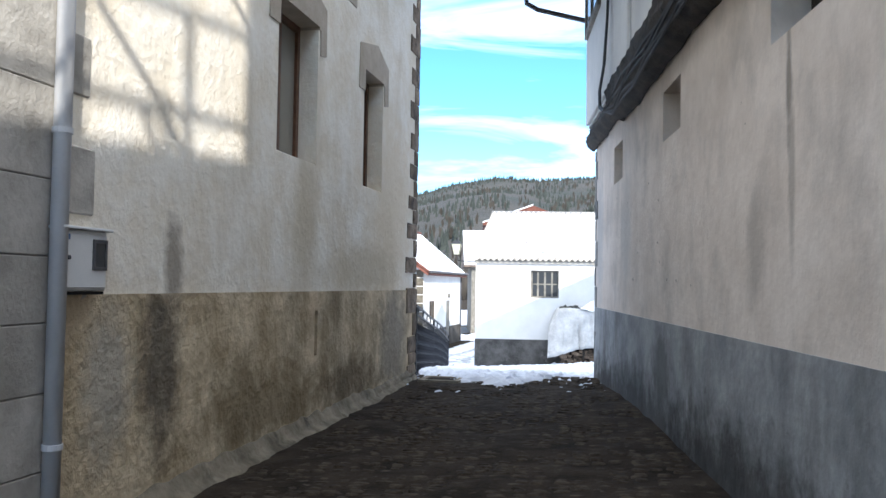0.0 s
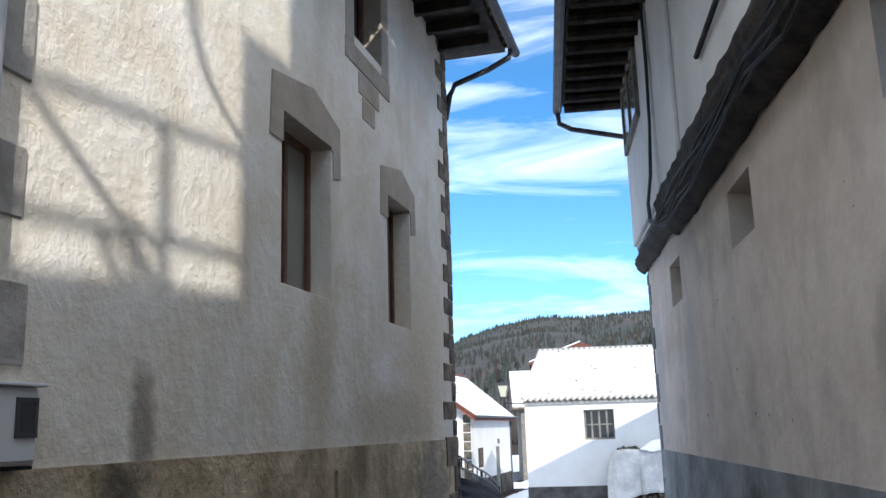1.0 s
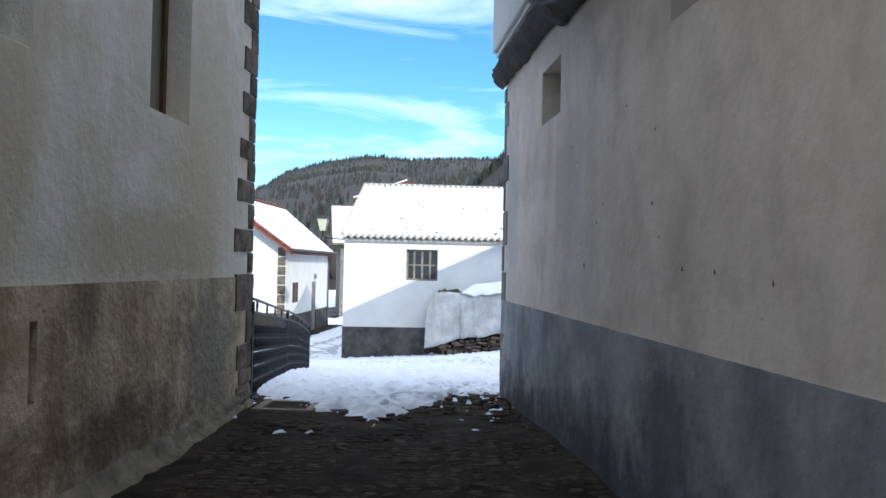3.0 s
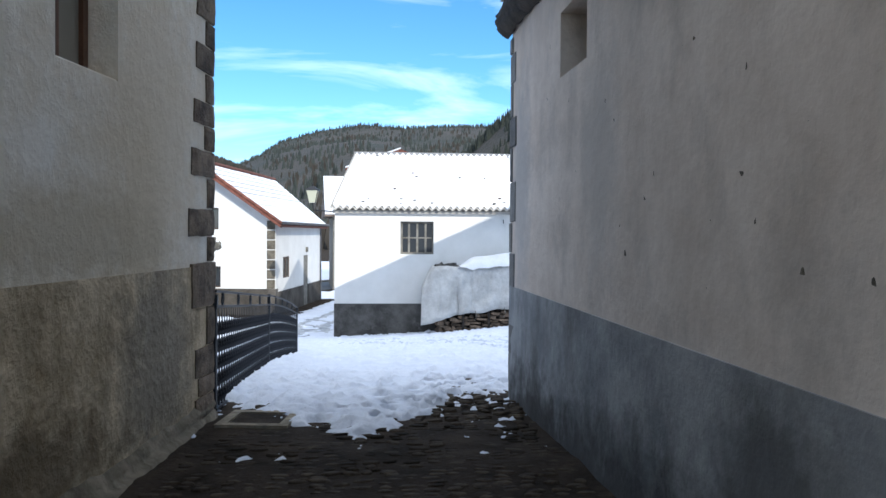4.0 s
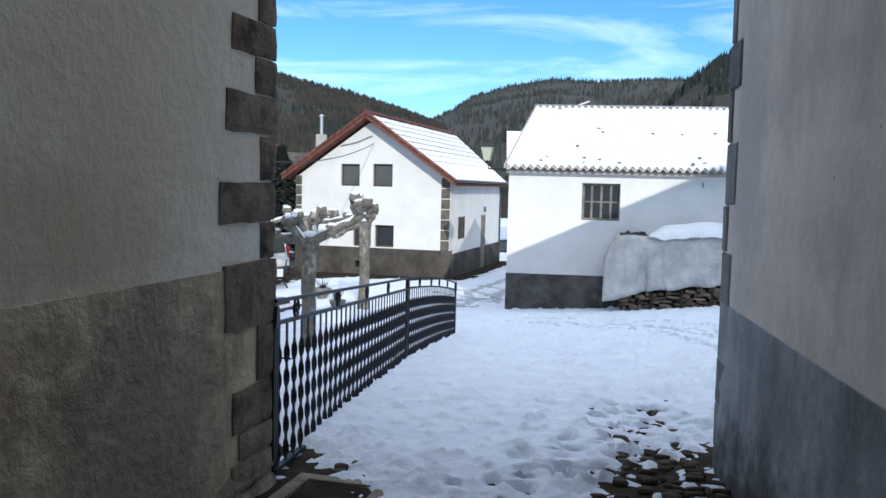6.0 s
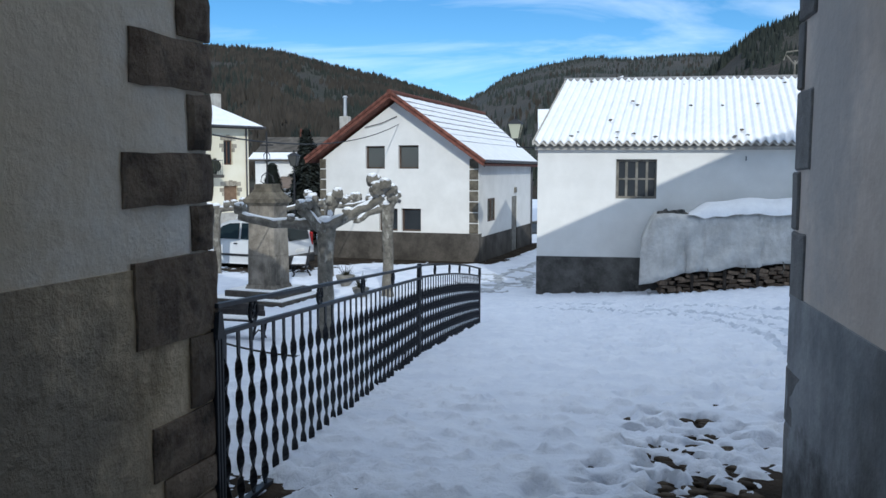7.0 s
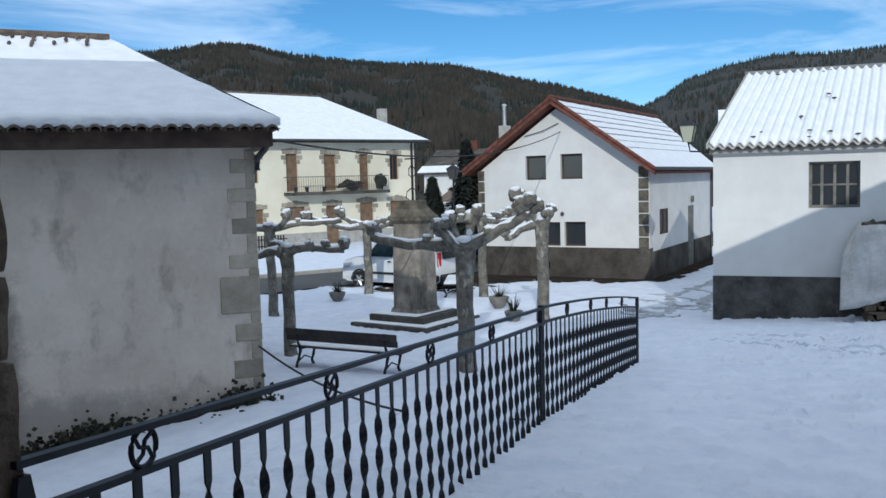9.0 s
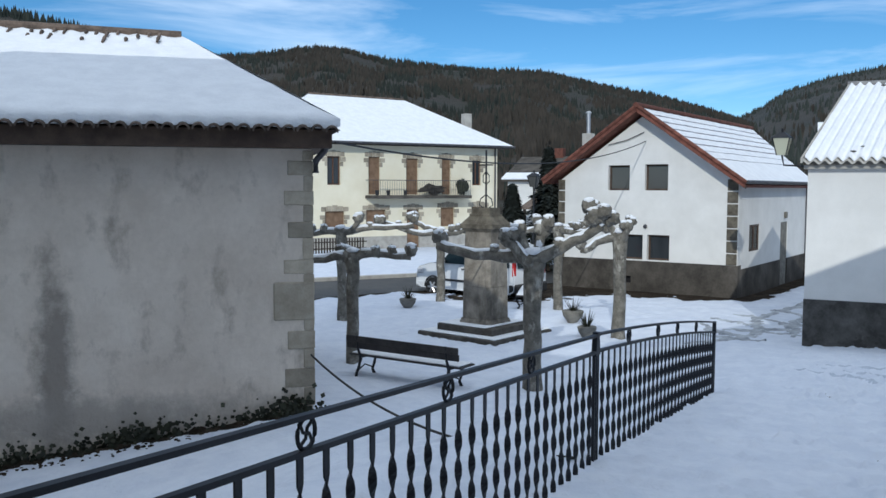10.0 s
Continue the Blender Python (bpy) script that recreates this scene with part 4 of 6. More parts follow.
part("side_casement", wall(0.18, 1.85, 5.08, 6.08, 0.05, [(0.28, 0.98, 5.18, 6.0), (1.06, 1.76, 5.18, 6.0)], -0.215), M_GREY_WOOD, rh, "grey weathered wooden casement")
for x in (0.27, 1.05):
    part("side_pane", box(x, x + 0.72, -0.195, -0.185, 5.17, 6.01), M_GLASS_LACE, rh)
part("soffit", box(-0.45, 12.1, -1.02, 0.3, 6.12, 6.17), M_OLD_WOOD, rh, "dark boarded soffit")
# roof and gable carried up out of view to cast the barn's slanting shadow
part("roof", prism([(-1.1, 6.18), (-1.1, 6.26), (14.5, 13.4), (14.6, 13.3), (14.5, 6.3)], -0.5, 12.0), M_TILE_DARK, rh)
rf = part("rafter_end", tube([(0, -1.0, 6.04), (0, 0.2, 6.04)], 0.075, 8), M_OLD_WOOD, rh)
rf.matrix_basis = pose(-0.3, 0, 0)
for k in range(1, 29):
    twin(rf, pose(-0.3 + k * 0.42, 0, 0))
part("gutter", tube([(-0.5, -1.1, 6.08), (12.1, -1.1, 6.08)], 0.07, 8), M_ZINC, rh, "dark gutter under the eave")
part("downpipe", tube([(-0.45, -1.1, 6.05), (-0.45, -1.08, 5.86), (-0.4, -0.9, 5.74), (-0.15, -0.15, 5.48), (-0.1, -0.12, 5.3)], 0.04, 8), M_ZINC, rh)
quoins(rh, -0.012, 1, 0.1, 3.4, 0.26, 0.10, 0.3, M_ASHLAR_DARK, 21, 0.012, (0.26, 0.4), None, 0.6)
# dark dots on the face paint the shade of small pits in the render
rnd = random.Random(63)
for k in range(46):
    x, z = rnd.uniform(0.8, 10.5), rnd.uniform(1.2, 3.1)
    if any(a - 0.1 < x < b_ + 0.1 and c - 0.1 < z < d + 0.1 for a, b_, c, d in V):
        continue
    part("render_pit", blob((x, 0.004, z), rnd.uniform(0.008, 0.02), (rnd.uniform(0.7, 1.8), 0.35, rnd.uniform(0.8, 1.8)), 0.7, k, 1), M_MOSSY, rh)
cb = group_at("cable_bundle", local((1.54, 14.73), (0.0825, -1)), "black cable bundle hanging along the timber beam", "cable")
for j in range(5):
    rnd = random.Random(30 + j)
    o = 0.022 * j
    pts = [(2.86 + o, -0.20, 6.1), (2.90 + o, -0.20, 5.3), (2.88 + 0.6 * o, -0.21, 4.6), (2.90 + o, -0.25, 4.0), (2.98 + o, -0.31, 3.66), (3.12 + o, -0.32, 3.44), (3.4 + o, -0.31, 3.34)]
    pts += [(3.9 + k * 0.7, -0.25 - 0.03 * rnd.random(), 3.24 + 0.05 * j + 0.05 * rnd.uniform(-1, 1)) for k in range(12)]
    part("cable", tube(pts, 0.014, 6), M_CABLE, cb)

# unseen blocks added behind the camera to shade the lane around the sun patch
nb = group_at("neighbour_house", pose(0, 0, 0), "unseen plain blocks added behind the camera to shade the lane", "house")
part("tall_wing", box(4.4, 12.0, -5.9, 0.3, -1, 12.6), M_RENDER_R, nb)
part("stair_wing", box(4.4, 12.0, -6.8, -5.901, -1, 11.4), M_RENDER_R, nb)
part("low_wing", box(4.0, 12.0, -22.0, -6.801, -1, 8.98), M_RENDER_R, nb)
part("low_bay", box(4.0, 4.399, -6.8, -5.65, -1, 8.98), M_RENDER_R, nb)
# unseen railing, shaped to cast the bar shadows on the cream wall
tr = group_at("terrace_railing", pose(0, 0.2, 9.0), "iron railing with scrolled braces along a roof terrace", "railing")
for y, h in ((-7.29, 1.05), (-7.62, 0.45), (-8.75, 1.05), (-9.9, 1.05), (-11.1, 1.05)):
    part("post", tube([(4.1, y, 0), (4.1, y, h)], 0.03, 6), M_IRON, tr)
part("rail", tube([(4.1, -6.1, 1.1), (4.1, -8.7, 1.02), (4.1, -12.5, 1.02)], 0.03, 6), M_IRON, tr)
part("rail", tube([(4.1, -6.1, 0.36), (4.1, -12.5, 0.36)], 0.03, 6), M_IRON, tr)
part("brace", tube([(4.1, -7.3, 0), (4.1, -7.64, 0.35), (4.1, -8.54, 0.9), (4.1, -8.9, 1.3)], 0.034, 6), M_IRON, tr)
part("brace", tube([(4.1, -6.2, 1.15), (4.1, -6.35, 1.26), (4.1, -6.6, 1.38), (4.1, -6.82, 1.55), (4.1, -7.0, 1.8), (4.1, -7.08, 2.4)], 0.034, 6), M_IRON, tr)
part("brace", tube([(4.1, -7.7, 0), (4.1, -7.9, 0.25), (4.1, -7.75, 0.42), (4.1, -7.6, 0.2)], 0.03, 6), M_IRON, tr)

# ---- white barn ----
ba = group_at("white_barn", local((-2.18, 32.42), (0.9962, 0.0872)), "whitewashed barn with a dark damp plinth and snowy ribbed roof", "barn")
BW, BW2 = (1.96, 2.97, 0.90, 1.89), (6.66, 7.66, 0.90, 1.87)
part("wall", wall(0, 13, -0.59, 2.22, 0.4, [BW, BW2]), M_WHITE, ba)
part("plinth", wall(-0.01, 13, -2.2, -0.59, 0.41, [], -0.014), M_BARN_PLINTH, ba, "dark damp cement plinth")
part("side_wall", box(0.0, 0.4, 0.41, 10.0, -2.2, 2.2), M_WHITE, ba)
part("gable", prism([(0.0, 2.2), (10.0, 2.2), (5.0, 4.2)], 0.02, 0.4), M_WHITE, ba)
part("back_wall", box(0.0, 13, 10.0, 10.4, -2.2, 2.2), M_WHITE, ba)
part("dark_room", box(0.5, 12.9, 0.8, 0.9, -1, 2.1), M_DARK, ba)
part("roof", prism([(-0.22, 2.2), (-0.22, 2.26), (5.0, 4.27), (10.2, 2.26), (10.2, 2.2)], -0.01, 13.1), M_GREY_WOOD, ba)
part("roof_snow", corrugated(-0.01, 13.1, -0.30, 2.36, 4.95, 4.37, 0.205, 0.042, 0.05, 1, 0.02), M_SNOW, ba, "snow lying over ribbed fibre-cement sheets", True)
part("roof_sheet", corrugated(-0.04, 13.12, -0.34, 2.27, 4.95, 4.29, 0.205, 0.035, 0.03), M_CONCRETE, ba, "grey corrugated roof sheet", True)
# grey strip on the white wall stands in for the eave's shadow
part("eave_shadow_board", box(-0.05, 13, -0.16, -0.002, 2.12, 2.2), M_CONCRETE, ba)
part("ridge_cap", tube([(-0.1, 4.98, 4.36), (13.1, 4.98, 4.36)], 0.075, 8), M_ASHLAR_DARK, ba, "dark ridge tiles free of snow")
part("verge", prism([(-0.35, 2.24), (-0.35, 2.34), (5.0, 4.39), (5.0, 4.29)], -0.085, -0.045), M_CONCRETE, ba)
for w in (BW, BW2):
    window(ba, *w, 0.14, M_GREY_WOOD, M_GLASS, (3, 1), 0.06, "grey weathered wooden window with small panes")
for x, f in ((0.9, 0.25), (1.35, 0.55), (7.6, 0.62), (4.2, 0.1), (5.9, 0.15)):
    part("bare_patch", blob((x + 0.8, -0.2 + 5.1 * f, 2.43 + 2.0 * f), 0.05, (1.2, 1.6, 0.6), 0.4, int(x * 9), 1), M_TILE_DARK, ba)
rnd = random.Random(27)
for k in range(30):
    x, f = rnd.uniform(0.3, 9.5), rnd.choice((0.02, 0.05, 0.08, 0.5, 0.86, 0.95)) + rnd.uniform(-0.02, 0.02)
    part("bare_patch", blob((x, -0.28 + 5.2 * f, 2.40 + 2.0 * f), rnd.uniform(0.02, 0.045), (1.6, 1.4, 0.6), 0.6, k, 1), M_BARN_PLINTH, ba)
part("wall_hook", tube([(5.1, -0.01, 1.95), (5.1, -0.08, 1.95), (5.1, -0.09, 1.85)], 0.015, 6), M_IRON, ba)

for o in ba.children_recursive:
    o.data.transform(Matrix(((1, 0.13, 0, 0), (0, 1, 0, 0), (0, 0, 1, 0), (0, 0, 0, 1))))

an = group_at("aerial", local((-2.18, 32.42), (0.9962, 0.0872)), "thin rooftop aerial behind the barn ridge", "aerial")
part("mast", tube([(7.55, 6.2, 3.7), (7.55, 6.2, 5.0)], 0.03, 6), M_GREY_WOOD, an)
part("arm", tube([(7.3, 6.2, 5.15), (7.55, 6.2, 4.85), (7.85, 6.2, 5.2)], 0.03, 6), M_GREY_WOOD, an)
part("arm", tube([(7.22, 6.2, 5.0), (7.3, 6.2, 5.25), (7.75, 6.2, 5.3), (7.9, 6.2, 5.05)], 0.025, 6), M_GREY_WOOD, an)

# ---- firewood stack under a tarpaulin ----
fw = group_at("firewood_stack", local((-2.18, 32.42), (0.9962, 0.0872)), "split logs stacked against the barn under a snowy tarpaulin", "firewood")


def stack_base(x):
    return -1.63 + 0.118 * (x - 2.9)


firsts = []
for k, o in enumerate(([(-0.13, -0.03), (0.12, -0.034), (0.14, 0.01), (0.05, 0.036), (-0.12, 0.03)], [(-0.10, -0.04), (0.09, -0.035), (0.11, 0.03), (-0.08, 0.042)], [(-0.17, -0.026), (0.16, -0.022), (0.17, 0.018), (0.0, 0.034), (-0.16, 0.02)], [(-0.07, -0.045), (0.07, -0.035), (0.05, 0.03), (-0.03, 0.05)])):
    firsts.append(part("log", slab(o, -0.5, 0.5), M_LOG, fw))
rnd = random.Random(12)
used = set()
for r in range(7):
    x = 2.96 + rnd.uniform(0, 0.12)
    while x < 10.0:
        k = rnd.randrange(4)
        w = (0.27, 0.21, 0.34, 0.15)[k] * rnd.uniform(0.85, 1.1)
        z = stack_base(x) + 0.06 + r * 0.094 + rnd.uniform(-0.012, 0.012)
        m = pose(x + w / 2, -0.63 + rnd.uniform(-0.06, 0.06), z, 0, rnd.uniform(-9, 9) + (180 if rnd.random() < 0.5 else 0), rnd.uniform(-4, 4)) @ Matrix.Diagonal((w / (0.27, 0.21, 0.34, 0.15)[k], 1, rnd.uniform(0.9, 1.35), 1))
        if k in used:
            twin(firsts[k], m)
        else:
            firsts[k].matrix_basis = m
            used.add(k)
        x += w + rnd.uniform(0.0, 0.03) + (0.05 if rnd.random() < 0.12 else 0)
for x in (3.75, 4.5, 5.25, 6.0, 6.75):
    part("stake", box(x - 0.035, x + 0.035, -1.19, -1.13, stack_base(x) - 0.05, stack_base(x) + 0.7, 0.01), M_OLD_WOOD, fw)
# dark block added inside the stack, colouring in the shade between logs
core = slab([(3.2, -1.63), (10, -0.84), (10, 0.3), (3.2, 0.1)], -0.95, -0.2)
part("pile_core", core, M_OLD_WOOD, fw)
bm = bmesh.new()
prev = None
for i in range(200):
    x = 2.62 + 7.7 * i / 199
    e = smooth01((x - 2.56) / 0.36)
    top = -0.05 + 0.58 * e + 0.045 * (x - 3) + 0.10 * noise.noise(Vector((x * 1.1, 0, 2)))
    bot = stack_base(x) + 0.72 - 0.18 * (1 - smooth01((x - 2.7) / 0.7)) + 0.025 * math.sin(x * 7) + 0.03 * noise.noise(Vector((x * 5, 2, 2)))
    row = []
    for j in range(17):
        f = j / 16
        if j < 4:
            y, z = -0.05 - 0.92 * j / 4, top + 0.05 * math.sin(j) + 0.03 * noise.noise(Vector((x * 3, j, 8)))
        else:
            g = (j - 4) / 12
            u = x + 0.25 * noise.noise(Vector((x * 0.8, g * 1.5, 4)))
            pleat = abs(math.sin(u * 4.6 + 2.6 * noise.noise(Vector((u * 1.3, 0, 0))))) ** 0.6 * (0.45 + 0.8 * math.exp(-((u - 3.1) / 0.7) ** 2))
            sag = noise.noise(Vector((x * 3.0 + g * 2.2, g * 2.5, 3)))
            y = -1.0 - 0.10 * g - 0.20 * pleat * g ** 0.7 - 0.07 * sag - 0.03 * noise.noise(Vector((x * 9, g * 5, 6)))
            z = top + (bot - top) * g
        if x < 3.1:
            y *= 0.88 + 0.12 * e
        row.append(bm.verts.new((x + 0.07 * noise.noise(Vector((x * 3, f * 5, 1))) - 0.12 * f * (1 - e), y, z)))
    if prev:
        for a in range(16):
            bm.faces.new((prev[a], row[a], row[a + 1], prev[a + 1]))
    else:
        bm.faces.new(row[::-1])
    prev = row
bmesh.ops.recalc_face_normals(bm, faces=bm.faces)
ob = part("tarpaulin", bm, M_TARP, fw, "creased grey-white tarpaulin", True)
md = ob.modifiers.new("thick", "SOLIDIFY")
md.thickness = 0.012
bm = bmesh.new()
prev = None
for i in range(80):
    x = 3.6 + 6.6 * i / 79
    e = smooth01((x - 3.6) / 0.6)
    top = 0.53 + 0.045 * (x - 3) + 0.10 * noise.noise(Vector((x * 1.1, 0, 2)))
    row = [bm.verts.new((x, y, top + h * e + 0.03 * noise.noise(Vector((x * 3, y * 3, 0))))) for y, h in ((-0.02, 0.10), (-0.2, 0.24 + 0.03 * (x - 3.6)), (-0.6, 0.26 + 0.03 * (x - 3.6)), (-0.9, 0.17), (-1.04, 0.06), (-1.10, -0.06 - 0.07 * noise.noise(Vector((x * 2.4, 5, 0)))))]
    if prev:
        for a in range(5):
            bm.faces.new((prev[a], prev[a + 1], row[a + 1], row[a]))
    prev = row
bmesh.ops.recalc_face_normals(bm, faces=bm.faces)
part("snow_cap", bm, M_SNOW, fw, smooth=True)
for x in (3.15, 3.45):
    part("weight_stone", blob((x, -0.75, 0.57), 0.13, (1.5, 0.9, 0.7), 0.9, int(x * 10), 2), M_BARN_PLINTH, fw)
for k in range(6):
    x = 4.1 + k * 0.85
    part("eyelet_cord", tube([(x, -1.2, stack_base(x) + 0.78), (x + 0.03, -1.22, stack_base(x) + 0.62), (x - 0.02, -1.2, stack_base(x) + 0.5)], 0.012, 5), M_GREY_WOOD, fw)

# ---- gabled white house ----
gh = group_at("gabled_house", local((-12.0, 42.0), (0.998, -0.063)), "white gabled house with a red tiled verge and snowy roof", "house")
GW = [(1.90, 2.69, 1.64, 2.50), (3.24, 4.05, 1.64, 2.52), (2.45, 3.2, -0.72, 0.13), (3.36, 4.14, -0.72, 0.14)]
HL, HE = 6.4, 1.95
part("wall", wall(0, HL, -0.76, HE, 0.35, GW), M_WHITE, gh)
part("gable", slab([(0, HE), (1.07, HE), (1.07, 2.7)], 0.0, 0.35), M_WHITE, gh)
part("gable", slab([(5.26, HE), (HL, HE), (5.26, 2.7)], 0.0, 0.35), M_WHITE, gh)
part("gable", wall(1.07, 5.26, HE, 2.7, 0.35, GW), M_WHITE, gh)
part("gable", slab([(1.07, 2.7), (5.26, 2.7), (HL / 2 - 0.1, 4.12)], 0.0, 0.35), M_WHITE, gh)
part("plinth", wall(-0.02, HL + 0.02, -2.6, -0.76, 0.37, [(2.55, 2.8, -1.55, -1.3)], -0.02), M_HOUSE_PLINTH, gh, "grey-brown cement plinth")
part("vent_backing", box(2.5, 2.85, 0.15, 0.2, -1.6, -1.25), M_DARK, gh)
for w in GW:
    window(gh, *w, 0.14, M_EAVE, M_GLASS_BLIND if w[2] > 1 else M_GLASS, (0, 0), 0.06, "brown-framed window with a lowered blind")
part("dark_room", box(0.9, HL - 0.9, 0.6, 0.65, -0.7, 2.55), M_DARK, gh)
side = pose(HL, 0, 0, 0, 0, 90)


def side_part(name, bm, mat, label=""):
    ob = part(name, bm, mat, gh, label)
    ob.data.transform(side)
    return ob


side_part("side_wall", wall(0.36, 9.2, -0.9, HE, 0.3, [(1.25, 2.45, -0.38, 0.51), (5.3, 6.3, -0.9, 0.48)]), M_WHITE)
side_part("side_plinth", wall(0.36, 9.22, -2.6, -0.9, 0.32, [(5.3, 6.3, -1.95, -0.9)], -0.02), M_HOUSE_PLINTH)
side_part("door", box(5.3, 6.3, 0.02, 0.07, -1.95, 0.48), M_GREY_WOOD, "grey wooden side door")
side_part("side_window_frame", wall(1.25, 2.45, -0.38, 0.51, 0.06, [(1.33, 1.81, -0.31, 0.44), (1.89, 2.37, -0.31, 0.44)], 0.02), M_EAVE)
side_part("side_pane", box(1.3, 2.4, 0.045, 0.055, -0.33, 0.46), M_GLASS)
side_part("side_dark", box(0.8, 9.0, 0.5, 0.55, -2, 1.9), M_DARK)
side_part("door_lamp", box(5.7, 5.9, -0.1, -0.01, 0.62, 0.86, 0.02), M_GREY_WOOD)
side_part("drainpipe", tube([(9.1, -0.06, -2.2), (9.1, -0.06, 1.8)], 0.04, 8), M_ZINC)
part("back_wall", box(0, HL, 9.2, 9.5, -2.6, HE), M_WHITE, gh)
part("left_wall", box(0, 0.3, 0.4, 9.2, -2.6, HE), M_WHITE, gh)
# quoin strips at both corners
for x0, x1 in ((-0.02, 0.24), (HL - 0.36, HL - 0.02)):
    z = -0.75
    while z < 1.75:
        part("quoin_stone", box(x0, x1, -0.03, 0.05, z, z + 0.36, 0.012), M_MOSSY, gh)
        z += 0.40
# roof
AP = 4.38
for sgn, xe in ((-1, -0.40), (1, HL + 0.35)):
    xr = HL / 2 - 0.1
    ze = AP - abs(xe - xr) * 0.70
    far_e, far_r = 9.5, 13.0
    def roof_piece(name, mat, f0, f1, lift, th, y0, lab, n=1, wig=0.0):
        b = bmesh.new()
        grid = []
        for f in (f0, f1):
            x, z = xe + (xr - xe) * f, ze + (AP - ze) * f + lift
            y1 = far_e + (far_r - far_e) * f
            row = []
            for i in range(n + 1):
                k = wig * noise.noise(Vector((f * 31, i * 0.55, sgn * 4)))
                row.append(b.verts.new((x + sgn * k, y0 + (y1 - y0) * i / n, z - 0.7 * k)))
            grid.append(row)
        for i in range(n):
            b.faces.new((grid[0][i], grid[0][i + 1], grid[1][i + 1], grid[1][i]))
        for f in b.faces:
            f.normal_update()
            if f.normal.z < 0:
                f.normal_flip()
        o = part(name, b, mat, gh, lab)
        md = o.modifiers.new("thick", "SOLIDIFY")
        md.thickness, md.offset = th, -1

    roof_piece("roof", M_TILE, 0, 1, 0.0, 0.10, -0.55, "red clay tile roof slope")
    for j in range(10):
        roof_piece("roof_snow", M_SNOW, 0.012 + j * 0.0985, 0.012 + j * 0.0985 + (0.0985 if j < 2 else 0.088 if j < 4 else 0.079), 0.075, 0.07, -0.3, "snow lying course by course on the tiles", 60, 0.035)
    n = 14
    for i in range(n):
        f = (i + 0.5) / n
        a = math.degrees(math.atan2(AP - ze, xr - xe))
        o = part("verge_tile", tube([(-0.17, 0, 0), (0.17, 0, 0)], 0.07, 8), M_TILE, gh)
        o.matrix_basis = pose(xe + (xr - xe) * f, -0.52, ze + (AP - ze) * f + 0.08, 0, -a, 0)
    part("barge_board", slab([(xe, ze - 0.12), (xe, ze - 0.02), (xr, AP - 0.02), (xr, AP - 0.12)], -0.52, -0.46), M_EAVE, gh)
part("eave_board", box(HL + 0.1, HL + 0.36, -0.5, 9.4, 1.86, 1.92), M_BROWN_WOOD, gh)
part("gutter", tube([(HL + 0.40, -0.5, 1.92), (HL + 0.40, 9.4, 1.92)], 0.06, 8), M_ZINC, gh)
part("ridge_tiles", tube([(HL / 2 - 0.1, -0.6, AP + 0.1), (HL / 2 - 0.1, 13, AP + 0.1)], 0.09, 8), M_TILE, gh)
part("flue_stack", box(0.13, 0.49, 1.52, 1.88, 1.9, 3.74, 0.02), M_CONCRETE, gh)
part("flue", tube([(0.31, 1.7, 3.7), (0.31, 1.7, 4.5)], 0.07, 10), M_STEEL, gh, "steel chimney flue")
part("flue_cowl", tube([(0.31, 1.7, 4.5), (0.31, 1.7, 4.57)], [0.12, 0.05], 10), M_STEEL, gh)
part("wall_lamp", blob((3.3, -0.05, 0.42), 0.08, (1, 0.6, 1), 0.1, 2, 1), M_ZINC, gh)
part("entry_cable", tube([(3.2, -0.05, 3.6), (2.6, -0.08, 3.35), (1.9, -0.05, 3.2)], 0.014, 6), M_CABLE, gh)

# ---- yellow house ----
yh = group_at("yellow_house", local((-28.9, 52.8), (0.485, 0.875)), "pale yellow two-storey house with stone surrounds and a snowy hipped roof", "house")
YW = [(-2.09, -1.29, 1.84, 3.43), (0.42, 1.15, 1.30, 3.45), (2.83, 3.62, 1.30, 3.40), (5.21, 5.84, 1.30, 3.42), (7.34, 7.98, 1.86, 3.36)]
YG = [(-2.24, -1.06, -0.62, 0.36), (0.27, 1.52, -0.65, 0.42), (2.87, 3.70, -1.8, 0.42), (5.15, 6.10, -0.6, 0.52), (7.30, 8.30, -0.6, 0.55)]
part("wall", wall(-4.4, 9.15, -1.1, 4.1, 0.4, YW + YG), M_YELLOW, yh)
part("plinth", wall(-4.42, 9.17, -2.6, -1.1, 0.42, [(2.87, 3.70, -1.8, -1.1)], -0.02), M_CONCRETE, yh)
part("end_wall", box(8.75, 9.15, 0.42, 9.0, -2.6, 4.1), M_YELLOW, yh)
part("left_wall", box(-4.4, -4.0, 0.42, 9.0, -2.6, 4.1), M_YELLOW, yh)
part("back_wall", box(-4.4, 9.15, 9.0, 9.4, -2.6, 4.1), M_YELLOW, yh)
part("dark_room", box(-3.9, 8.7, 0.7, 0.75, -2, 4.0), M_DARK, yh)
